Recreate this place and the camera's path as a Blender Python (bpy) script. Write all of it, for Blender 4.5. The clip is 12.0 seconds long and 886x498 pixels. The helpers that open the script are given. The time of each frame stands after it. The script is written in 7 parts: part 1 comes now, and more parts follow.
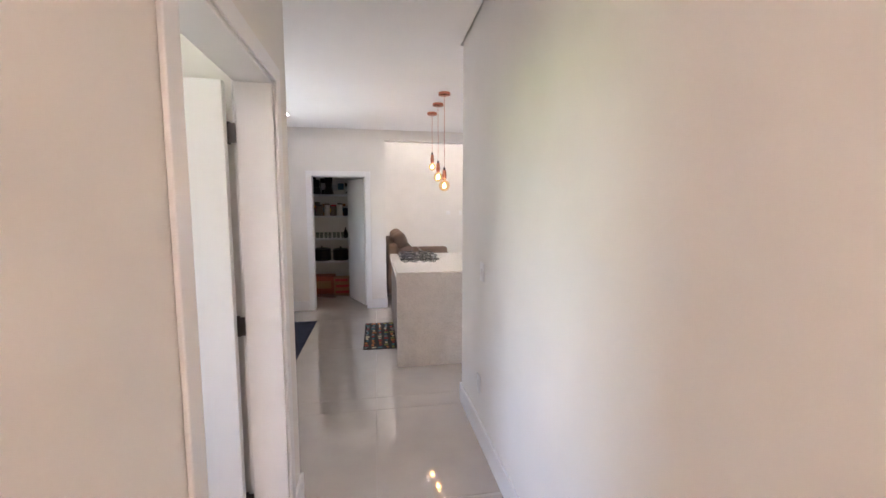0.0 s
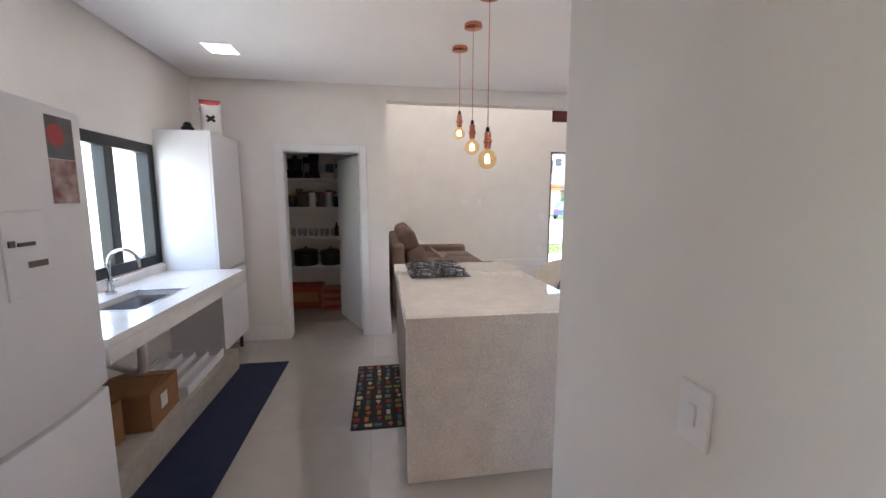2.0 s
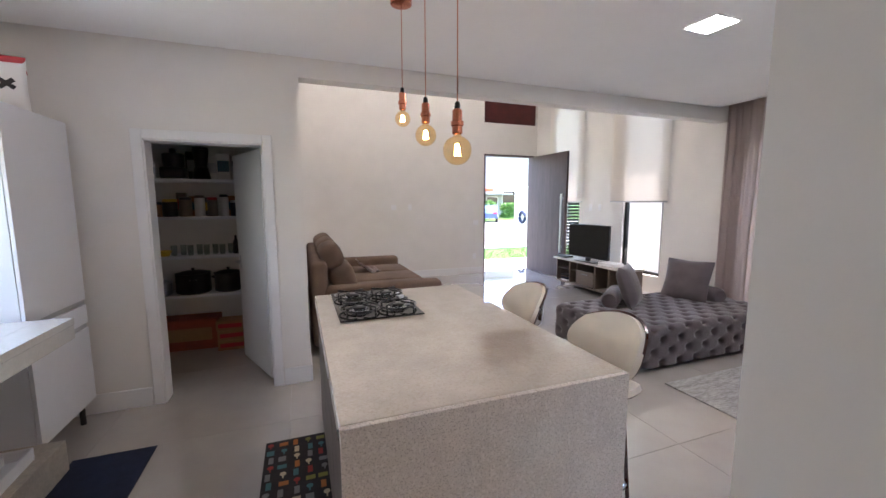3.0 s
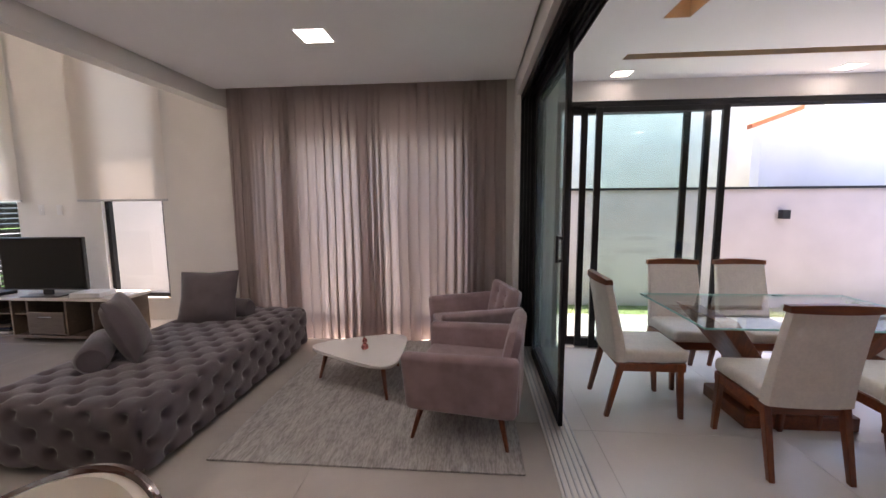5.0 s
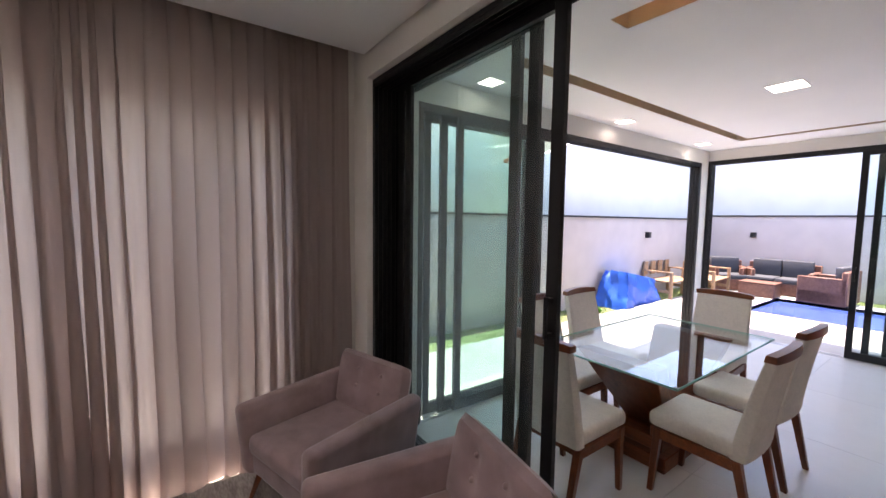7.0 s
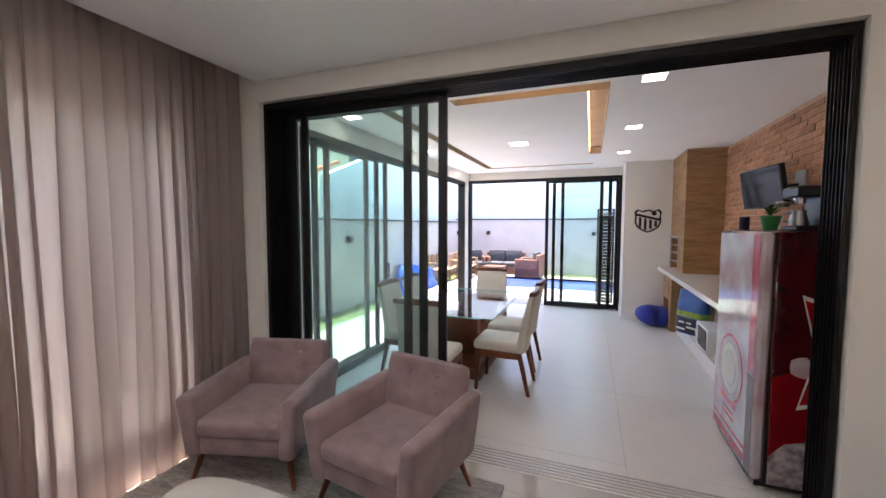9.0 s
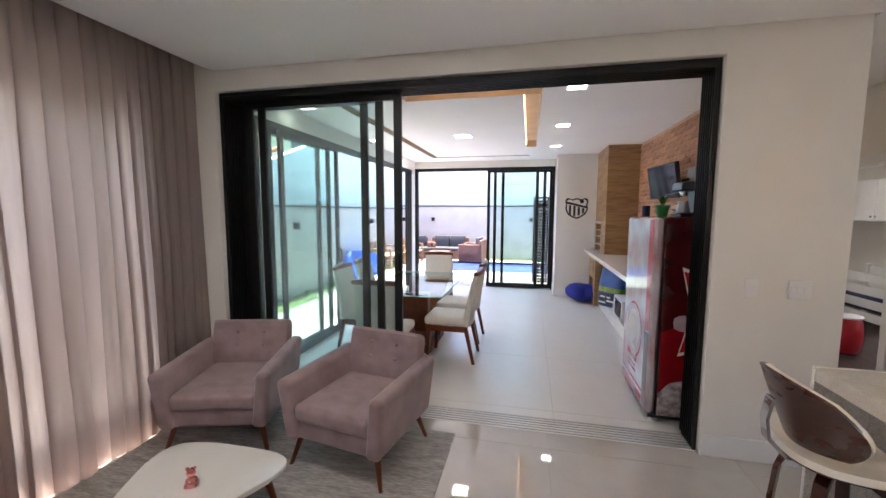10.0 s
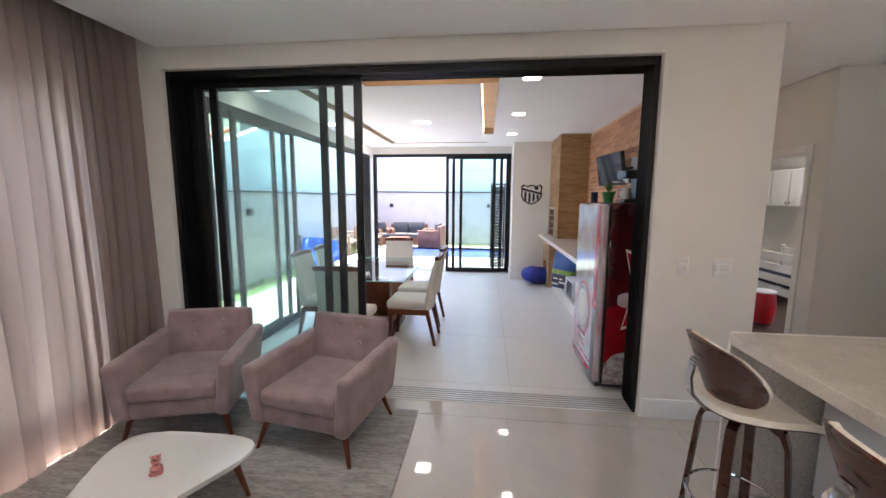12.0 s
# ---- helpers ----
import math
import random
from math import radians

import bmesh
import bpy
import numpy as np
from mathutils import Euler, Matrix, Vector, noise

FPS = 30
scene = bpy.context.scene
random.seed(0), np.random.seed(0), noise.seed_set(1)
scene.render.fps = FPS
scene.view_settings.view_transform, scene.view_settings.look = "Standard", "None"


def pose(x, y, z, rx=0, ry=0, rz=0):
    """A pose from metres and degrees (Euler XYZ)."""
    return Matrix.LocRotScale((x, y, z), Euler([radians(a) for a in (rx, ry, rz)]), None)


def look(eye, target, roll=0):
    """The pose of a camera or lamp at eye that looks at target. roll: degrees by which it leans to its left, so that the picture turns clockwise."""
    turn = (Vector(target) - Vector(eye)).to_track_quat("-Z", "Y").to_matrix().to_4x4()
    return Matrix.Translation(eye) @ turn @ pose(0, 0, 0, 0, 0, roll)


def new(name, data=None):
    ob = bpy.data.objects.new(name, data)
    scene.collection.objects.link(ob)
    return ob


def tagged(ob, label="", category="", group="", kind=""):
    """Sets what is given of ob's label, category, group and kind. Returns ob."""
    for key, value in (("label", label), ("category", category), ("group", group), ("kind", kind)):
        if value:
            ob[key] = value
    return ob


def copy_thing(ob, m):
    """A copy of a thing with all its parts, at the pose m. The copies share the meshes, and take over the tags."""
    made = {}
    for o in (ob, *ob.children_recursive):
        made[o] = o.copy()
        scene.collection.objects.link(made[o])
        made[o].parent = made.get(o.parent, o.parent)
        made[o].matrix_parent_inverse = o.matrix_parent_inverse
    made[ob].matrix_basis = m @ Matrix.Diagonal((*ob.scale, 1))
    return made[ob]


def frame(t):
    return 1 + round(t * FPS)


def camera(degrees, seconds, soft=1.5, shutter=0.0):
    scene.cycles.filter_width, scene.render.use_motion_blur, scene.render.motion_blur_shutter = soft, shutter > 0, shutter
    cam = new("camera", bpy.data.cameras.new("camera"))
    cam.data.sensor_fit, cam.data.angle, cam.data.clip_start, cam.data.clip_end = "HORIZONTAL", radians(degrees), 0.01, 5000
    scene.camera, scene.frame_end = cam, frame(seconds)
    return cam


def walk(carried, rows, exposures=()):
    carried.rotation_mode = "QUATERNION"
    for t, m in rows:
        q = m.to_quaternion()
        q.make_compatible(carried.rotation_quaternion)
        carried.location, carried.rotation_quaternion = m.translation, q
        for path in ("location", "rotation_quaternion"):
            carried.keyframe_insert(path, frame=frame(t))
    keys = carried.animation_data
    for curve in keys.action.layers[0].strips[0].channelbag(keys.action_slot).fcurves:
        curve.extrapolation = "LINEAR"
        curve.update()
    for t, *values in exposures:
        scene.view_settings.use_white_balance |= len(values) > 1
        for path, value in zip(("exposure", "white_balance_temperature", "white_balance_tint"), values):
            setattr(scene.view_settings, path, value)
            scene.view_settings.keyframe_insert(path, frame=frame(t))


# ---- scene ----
cam = camera(97.5, 12.0)
PATH = [
    (0, (0.484, -0.101, 1.522), (0.821, 1.861, 1.328), -0.0),
    (0.5, (0.538, 0.249, 1.507), (0.819, 2.216, 1.278), -0.1),
    (1, (0.580, 0.672, 1.539), (0.835, 2.640, 1.290), -0.1),
    (1.5, (0.553, 1.152, 1.538), (0.819, 3.118, 1.280), 0.0),
    (2, (0.553, 1.636, 1.548), (0.863, 3.595, 1.293), 0.1),
    (2.5, (0.561, 2.099, 1.591), (0.975, 4.039, 1.334), 0.1),
    (2.7, (0.555, 2.267, 1.589), (1.052, 4.188, 1.339), 0.0),
    (4.3, (1.064, 3.195, 1.532), (2.839, 4.091, 1.316), -0.3),
    (4.5, (1.156, 3.228, 1.531), (3.027, 3.9, 1.312), -0.3),
    (5, (1.478, 3.258, 1.52), (3.458, 3.42, 1.289), -0.4),
    (5.5, (1.914, 3.299, 1.555), (3.887, 3.082, 1.314), -0.1),
    (6, (2.373, 3.406, 1.559), (4.286, 2.864, 1.347), 0.0),
    (6.5, (2.781, 3.664, 1.592), (4.573, 2.794, 1.415), 0.1),
    (6.7, (2.886, 3.795, 1.612), (4.614, 2.804, 1.445), 0.4),
    (8.3, (3.197, 4.882, 1.65), (4.223, 3.168, 1.546), 0.2),
    (8.5, (3.228, 4.984, 1.652), (4.146, 3.21, 1.55), -0.1),
    (9, (3.056, 5.275, 1.623), (3.766, 3.409, 1.498), 0.1),
    (9.5, (2.99, 5.463, 1.625), (3.537, 3.546, 1.466), 0.2),
    (10, (3.025, 5.633, 1.63), (3.456, 3.689, 1.436), 0.2),
    (10.5, (3.041, 5.711, 1.624), (3.394, 3.755, 1.404), 0.2),
    (11, (3.032, 5.727, 1.625), (3.329, 3.764, 1.384), 0.2),
    (11.5, (3.04, 5.733, 1.629), (3.294, 3.766, 1.374), 0.2),
    (12, (3.036, 5.728, 1.628), (3.254, 3.758, 1.365), 0.3),
]
EXPOSURES = [(0, 4.28, 6600, 20), (0.6, 4.05, 6700, 20), (1.5, 3.85, 6700, 20), (2.5, 3.75, 6350, 18), (4.5, 3.1, 7200, 27), (6.5, 2.78, 7400, 25), (8.5, 3.1, 7300, 21), (12, 3.45, 7000, 17)]
walk(cam, [(t, look(eye, target, roll)) for t, eye, target, roll in PATH], EXPOSURES)

# ---- light ----
world = bpy.data.worlds.new("sky")
scene.world = world
world.use_nodes = True
wn = world.node_tree.nodes
sky = wn.new("ShaderNodeTexSky")
sky.sky_type, sky.sun_disc = "NISHITA", False
SUN_EL, SUN_AZ = radians(83), radians(92)   # azimuth from +Y towards +X
sky.sun_elevation, sky.sun_rotation = SUN_EL, SUN_AZ
wn["Background"].inputs["Strength"].default_value = 0.15
world.node_tree.links.new(sky.outputs[0], wn["Background"].inputs[0])
sun = new("sun", bpy.data.lights.new("sun", "SUN"))
sun.data.energy, sun.data.angle, sun.data.color = 3.2, radians(0.5), (1, 0.95, 0.88)
sun_from = Vector((math.sin(SUN_AZ) * math.cos(SUN_EL), math.cos(SUN_AZ) * math.cos(SUN_EL), math.sin(SUN_EL)))
sun.matrix_world = look(sun_from * 40, (0, 0, 0))


def window_light(name, eye, target, w, h, watts, color=(0.96, 0.98, 1.0)):
    """An area lamp added in a window's opening to strengthen the sky's light."""
    ob = new(name, bpy.data.lights.new(name, "AREA"))
    ob.data.shape, ob.data.size, ob.data.size_y, ob.data.energy, ob.data.color = "RECTANGLE", w, h, watts, color
    ob.matrix_world = look(eye, target)


window_light("kitchen_window_light", (-1.44, 4.495, 1.495), (0, 4.495, 1.495), 1.4, 0.84, 0.9)
# Made-up window: this warm lamp is added to spill light into the hall.
window_light("child_room_fill", (-2.72, 0.8, 1.55), (0, 0.8, 1.55), 1.3, 1.2, 0.8, (1.0, 0.83, 0.70))

# ---- helpers for materials and meshes ----
def srgb(r, g, b):
    return tuple((c / 255 / 12.92 if c / 255 <= 0.04045 else ((c / 255 + 0.055) / 1.055) ** 2.4) for c in (r, g, b))


def material(name, color, rough=0.5, metal=0.0, vary=0.06, scale=6.0, bump=0.0, bump_scale=60.0, coat=0.0, color2=None,
             stretch=(1, 1, 1), spec=0.5, rough_vary=0.06, island=0.0, detail=4.0):
    """A surface with large stains, fine grain, a varied gloss and a fine relief."""
    m = bpy.data.materials.new(name)
    m.use_nodes = True
    n, l = m.node_tree.nodes, m.node_tree.links
    b = n["Principled BSDF"]
    co = n.new("ShaderNodeTexCoord")
    mp = n.new("ShaderNodeMapping")
    mp.inputs["Scale"].default_value = stretch
    l.new(co.outputs["Object"], mp.inputs[0])
    big = n.new("ShaderNodeTexNoise")
    big.inputs["Scale"].default_value, big.inputs["Detail"].default_value = scale * 0.25, 3
    fine = n.new("ShaderNodeTexNoise")
    fine.inputs["Scale"].default_value, fine.inputs["Detail"].default_value = scale, detail
    l.new(mp.outputs[0], big.inputs[0]), l.new(mp.outputs[0], fine.inputs[0])
    add = n.new("ShaderNodeMath")
    add.operation = "ADD"
    l.new(big.outputs[0], add.inputs[0]), l.new(fine.outputs[0], add.inputs[1])
    ramp = n.new("ShaderNodeMapRange")
    ramp.inputs[1].default_value, ramp.inputs[2].default_value = 0.7, 1.3
    l.new(add.outputs[0], ramp.inputs[0])
    mix = n.new("ShaderNodeMix")
    mix.data_type = "RGBA"
    c2 = color2 or tuple(max(0, c * (1 - 2 * vary)) for c in color)
    c1 = color if color2 else tuple(min(1, c * (1 + vary)) for c in color)
    mix.inputs[6].default_value, mix.inputs[7].default_value = (*c1, 1), (*c2, 1)
    l.new(ramp.outputs[0], mix.inputs[0])
    out = mix.outputs[2]
    if island:
        info = n.new("ShaderNodeObjectInfo")
        hsv = n.new("ShaderNodeHueSaturation")
        r2 = n.new("ShaderNodeMapRange")
        r2.inputs[3].default_value, r2.inputs[4].default_value = 1 - island, 1 + island
        l.new(info.outputs["Random"], r2.inputs[0]), l.new(r2.outputs[0], hsv.inputs["Value"])
        l.new(out, hsv.inputs["Color"])
        out = hsv.outputs[0]
    l.new(out, b.inputs["Base Color"])
    rr = n.new("ShaderNodeMapRange")
    rr.inputs[3].default_value, rr.inputs[4].default_value = max(0.02, rough - rough_vary), min(1, rough + rough_vary)
    l.new(big.outputs[0], rr.inputs[0]), l.new(rr.outputs[0], b.inputs["Roughness"])
    b.inputs["Metallic"].default_value = metal
    b.inputs["Specular IOR Level"].default_value = spec
    b.inputs["Coat Weight"].default_value = coat
    if bump:
        bn = n.new("ShaderNodeTexNoise")
        bn.inputs["Scale"].default_value, bn.inputs["Detail"].default_value = bump_scale, 5
        l.new(mp.outputs[0], bn.inputs[0])
        bp = n.new("ShaderNodeBump")
        bp.inputs["Strength"].default_value, bp.inputs["Distance"].default_value = bump, 0.004
        l.new(bn.outputs[0], bp.inputs["Height"]), l.new(bp.outputs[0], b.inputs["Normal"])
    return m


def glass(name, tint=(0.92, 0.98, 0.96), rough=0.0, low=0.04, high=0.75, film=0.0):
    """Thin clear pane: see-through tint under a gloss that grows towards grazing views."""
    m = bpy.data.materials.new(name)
    m.use_nodes = True
    n, l = m.node_tree.nodes, m.node_tree.links
    n.remove(n["Principled BSDF"])
    tr, gl, mx, fr, pw, mr = (n.new("ShaderNode" + k) for k in ("BsdfTransparent", "BsdfGlossy", "MixShader", "LayerWeight", "Math", "MapRange"))
    tr.inputs[0].default_value = (*tint, 1)
    gl.inputs["Roughness"].default_value = rough
    fr.inputs[0].default_value = 0.5
    pw.operation, pw.inputs[1].default_value = "POWER", 4.5
    mr.inputs[3].default_value, mr.inputs[4].default_value = low, high
    l.new(fr.outputs["Facing"], pw.inputs[0]), l.new(pw.outputs[0], mr.inputs[0]), l.new(mr.outputs[0], mx.inputs[0])
    l.new(tr.outputs[0], mx.inputs[1]), l.new(gl.outputs[0], mx.inputs[2])
    out = mx.outputs[0]
    if film:      # pale scattering share that imitates the bright haze of light on the panes
        veil, dusty = n.new("ShaderNodeBsdfTranslucent"), n.new("ShaderNodeMixShader")
        veil.inputs[0].default_value = (0.8, 0.86, 0.84, 1)
        dusty.inputs[0].default_value = film
        l.new(out, dusty.inputs[1]), l.new(veil.outputs[0], dusty.inputs[2])
        out = dusty.outputs[0]
    l.new(out, n["Material Output"].inputs[0])
    return m


def emitter(name, color, strength):
    m = bpy.data.materials.new(name)
    m.use_nodes = True
    n = m.node_tree.nodes
    b = n["Principled BSDF"]
    b.inputs["Base Color"].default_value = (0.8, 0.8, 0.8, 1)
    b.inputs["Emission Color"].default_value, b.inputs["Emission Strength"].default_value = (*color, 1), strength
    return m


def box(bm, x0, y0, z0, x1, y1, z1, bevel=0.0, m=None, seg=1):
    """A box between two corners, with rounded edges if asked for; m turns it afterwards."""
    r = bmesh.ops.create_cube(bm, size=1)
    vs = r["verts"]
    for v in vs:
        v.co = Vector(((x0 + x1) / 2 + v.co.x * (x1 - x0), (y0 + y1) / 2 + v.co.y * (y1 - y0), (z0 + z1) / 2 + v.co.z * (z1 - z0)))
    if bevel:
        es = list({e for v in vs for e in v.link_edges})
        r = bmesh.ops.bevel(bm, geom=es, offset=bevel, segments=seg, affect="EDGES", profile=0.5)
        vs = list({v for f in r["faces"] for v in f.verts})
    if m is not None:
        bmesh.ops.transform(bm, matrix=m, verts=vs)
    return vs


def sheet(bm, x0, y0, z0, x1, y1, z1):
    """An upright single sheet of glass between two corners."""
    bm.faces.new([bm.verts.new(p) for p in ((x0, y0, z0), (x1, y1, z0), (x1, y1, z1), (x0, y0, z1))])


def cyl(bm, x, y, z0, z1, r0, r1=None, n=16, m=None):
    r1 = r0 if r1 is None else r1
    r = bmesh.ops.create_cone(bm, cap_ends=True, segments=n, radius1=r0, radius2=r1, depth=abs(z1 - z0),
                              matrix=Matrix.Translation((x, y, (z0 + z1) / 2)))
    if m is not None:
        bmesh.ops.transform(bm, matrix=m, verts=r["verts"])
    return r["verts"]


def rod(bm, a, b, r0, r1=None, n=10):
    """A tapered rod from a to b."""
    a, b = Vector(a), Vector(b)
    q = (b - a).to_track_quat("Z", "Y").to_matrix().to_4x4()
    r = bmesh.ops.create_cone(bm, cap_ends=True, segments=n, radius1=r0, radius2=r0 if r1 is None else r1, depth=(b - a).length,
                              matrix=Matrix.Translation((a + b) / 2) @ q)
    return r["verts"]


def tube(bm, pts, r, n=8, closed=False):
    """A round tube along a line of points."""
    pts = [Vector(p) for p in pts]
    rings = []
    for i, p in enumerate(pts):
        a = pts[i - 1] if i or closed else pts[i]
        b = pts[(i + 1) % len(pts)] if i < len(pts) - 1 or closed else pts[i]
        d = (b - a).normalized()
        side = d.cross(Vector((0, 0, 1)))
        side = side.normalized() if side.length > 1e-3 else Vector((1, 0, 0))
        up = side.cross(d).normalized()
        rings.append([bm.verts.new(p + r * (math.cos(k * 2 * math.pi / n) * side + math.sin(k * 2 * math.pi / n) * up)) for k in range(n)])
    for i in range(len(rings) if closed else len(rings) - 1):
        a, b = rings[i], rings[(i + 1) % len(rings)]
        for k in range(n):
            bm.faces.new((a[k], a[(k + 1) % n], b[(k + 1) % n], b[k]))
    if not closed:
        bm.faces.new(rings[0]), bm.faces.new(rings[-1][::-1])


def lathe(bm, profile, x=0, y=0, z=0, n=20):
    """A turned shape from (radius, height) pairs."""
    rings = [[bm.verts.new((x + r * math.cos(k * 2 * math.pi / n), y + r * math.sin(k * 2 * math.pi / n), z + h)) for k in range(n)] for r, h in profile]
    for a, b in zip(rings, rings[1:]):
        for k in range(n):
            bm.faces.new((a[k], a[(k + 1) % n], b[(k + 1) % n], b[k]))
    bm.faces.new(rings[0][::-1]), bm.faces.new(rings[-1])


def prism(bm, pts, z0, z1, bevel=0.0, m=None, seg=2):
    """An outline in x and y pulled up from z0 to z1."""
    f = bm.faces.new([bm.verts.new((x, y, z0)) for x, y in pts])
    r = bmesh.ops.extrude_face_region(bm, geom=[f])
    up = [v for v in r["geom"] if isinstance(v, bmesh.types.BMVert)]
    for v in up:
        v.co.z = z1
    vs = list(f.verts) + up
    if bevel:
        es = [e for v in vs for e in v.link_edges if abs(e.verts[0].co.z - e.verts[1].co.z) < 1e-6]
        r = bmesh.ops.bevel(bm, geom=list(set(es)), offset=bevel, segments=seg, affect="EDGES", profile=0.5)
        vs = list({v for v in vs if v.is_valid} | {v for f2 in r["faces"] for v in f2.verts})
    if m is not None:
        bmesh.ops.transform(bm, matrix=m, verts=vs)
    return vs


def mesh(name, bm, mat, smooth=True):
    bmesh.ops.recalc_face_normals(bm, faces=bm.faces)
    me = bpy.data.meshes.new(name)
    bm.to_mesh(me)
    bm.free()
    if mat:
        me.materials.append(mat)
    if smooth:
        me.shade_smooth()
        me.set_sharp_from_angle(angle=radians(38))
    return me


def bmnew():
    return bmesh.new()


def part(name, bm, mat, parent, label="", smooth=True, world=False):
    """One mesh object under a thing or a part. world: its points are in the world's metres."""
    if world:
        bpy.context.view_layer.update()
        inv = parent.matrix_world.inverted()
        bmesh.ops.transform(bm, matrix=inv, verts=bm.verts)
    ob = new(name, mesh(name, bm, mat, smooth))
    ob.parent = parent
    if label:
        ob["label"] = label
    return ob


def even(ob):
    """Even shading over large flat faces beside rounded edges."""
    ob.modifiers.new("even", "WEIGHTED_NORMAL").keep_sharp = True
    return ob


def thing(name, label, category, x=0, y=0, z=0, turn=0, group=""):
    ob = new(name)
    ob.empty_display_size = 0.1
    ob.matrix_world = pose(x, y, z, 0, 0, turn)
    return tagged(ob, label, category, group)


def single(name, bm, mat, label, category, x=0, y=0, z=0, turn=0, group="", smooth=True):
    ob = new(name, mesh(name, bm, mat, smooth))
    ob.matrix_world = pose(x, y, z, 0, 0, turn)
    return tagged(ob, label, category, group)


def structure(name, boxes, mat, label="", bevel=0.0):
    bm = bmnew()
    for b in boxes:
        box(bm, *b, bevel=bevel)
    ob = new(name, mesh(name, bm, mat))
    return tagged(ob, label, "", "", "structure")


# ---- materials ----
M_wall = material("wall_paint", srgb(231, 227, 221), 0.62, vary=0.02, scale=3, bump=0.08, bump_scale=220)
M_ceiling = material("ceiling_paint", srgb(245, 245, 245), 0.75, vary=0.012, scale=2, bump=0.05, bump_scale=200)
M_trim = material("white_lacquer", srgb(234, 233, 232), 0.3, vary=0.015, scale=4)
M_floor = material("polished_porcelain", srgb(184, 177, 169), 0.03, vary=0.03, scale=5, rough_vary=0.02, island=0.012, coat=1.0)
M_floor.node_tree.nodes["Principled BSDF"].inputs["IOR"].default_value = 1.75
M_floor_d = material("satin_porcelain", srgb(220, 217, 213), 0.3, vary=0.012, scale=7, rough_vary=0.012, bump=0.02, bump_scale=150, island=0.008)
M_grout = material("grout", srgb(176, 170, 163), 0.8, vary=0.05)
M_black = material("black_aluminium", srgb(26, 26, 28), 0.38, metal=0.3, vary=0.1, scale=20)
M_glass = glass("clear_glass", (0.84, 0.935, 0.915))
M_concrete = material("pale_paving", srgb(150, 148, 145), 0.75, vary=0.08, scale=4, bump=0.2)
M_render = material("white_render", srgb(212, 205, 193), 0.85, vary=0.04, scale=2, bump=0.25, bump_scale=90)
M_greige = material("greige_render", srgb(186, 176, 173), 0.85, vary=0.05, scale=2, bump=0.25, bump_scale=90)
M_laminate = material("dark_laminate", srgb(74, 58, 50), 0.4, color2=srgb(54, 42, 36), scale=8, stretch=(8, 0.8, 8), bump=0.06)
M_grass_ground = material("lawn_soil", srgb(70, 105, 40), 0.9, vary=0.3, scale=30, bump=0.5)

# ---- the plan, in metres ----
HL, HR = 0.07, 1.143          # faces of the hall's walls
XK, XE = -1.31, 5.78          # kitchen's outer wall, living room's outer wall
YK, YP, YN = 1.91, 6.02, 10.3  # kitchen's near wall, pantry wall, entrance wall
YS0, YS1 = 2.585, 2.84         # wall of the sliding door
CZ, CD, HI = 2.747, 2.69, 5.0  # ceilings: living, dining, double height
XD, YD = 5.50, -2.67          # inner faces of the dining room's glazed walls
XB = 1.33                     # brick wall's face

floor = structure("floor", [(XK - 0.15, -3.4, -0.12, XE + 0.15, YN + 0.15, -0.004)], M_grout, "concrete floor slab with pale grout")

wall_kitchen = structure("wall_kitchen", [(XK - 0.15, YK - 0.13, 0, XK, 3.70, CZ + 0.2), (XK - 0.15, 5.29, 0, XK, YP, CZ + 0.2),
                                          (XK - 0.15, 3.70, 0, XK, 5.29, 1.0), (XK - 0.15, 3.70, 1.99, XK, 5.29, CZ + 0.2)], M_wall, "pale grey painted kitchen wall with a window opening")
wall_kitchen_near = structure("wall_kitchen_near", [(XK, YK - 0.13, 0, HL - 0.15, YK, CZ + 0.2)], M_wall, "pale painted wall beside the fridge")
wall_hall_left = structure("wall_hall_left", [(HL - 0.15, -3.4, 0, HL, 0.83, CZ + 0.2), (HL - 0.15, 1.68, 0, HL, YK, CZ + 0.2),
                                              (HL - 0.15, 0.83, 2.07, HL, 1.68, CZ + 0.2)], M_wall, "warm white painted hall wall with a doorway")
wall_hall_right = structure("wall_hall_right", [(HR, -3.4, 0, XB - 0.01, YS0, CZ + 0.2)], M_wall, "warm white painted plain hall wall")
wall_hall_end = structure("wall_hall_end", [(HL, -3.4, 0, HR, -3.25, CZ + 0.2)], M_wall, "plain painted wall at the hall's end")
wall_sliding = structure("wall_sliding", [(HR, YS0, 0, 1.87, YS1, CZ + 0.2), (1.87, YS0, 2.595, 5.56, YS1, CZ + 0.2), (5.56, YS0, 0, XE, YS1, CZ + 0.2)], M_wall,
                         "pale painted wall round the wide sliding door")
wall_pantry = structure("wall_pantry", [(XK - 0.15, YP, 0, -0.48, YP + 0.15, CZ + 0.2), (0.345, YP, 0, 0.63, YP + 0.15, CZ + 0.2),
                                        (-0.48, YP, 2.06, 0.345, YP + 0.15, CZ + 0.2), (0.63, YP, 2.595, XE, YP + 0.15, HI)], M_wall, "pale painted wall and beam with the pantry doorway")
wall_living_west = structure("wall_living_west", [(0.48, YP + 0.15, 0, 0.63, YN, HI)], M_wall, "plain painted wall of the tall living room")
wall_entrance = structure("wall_entrance", [(0.48, YN, 0, 4.44, YN + 0.15, HI), (5.70, YN, 0, XE, YN + 0.15, HI), (4.44, YN, 2.63, 5.70, YN + 0.15, HI)], M_wall,
                          "tall painted wall with the entrance door")
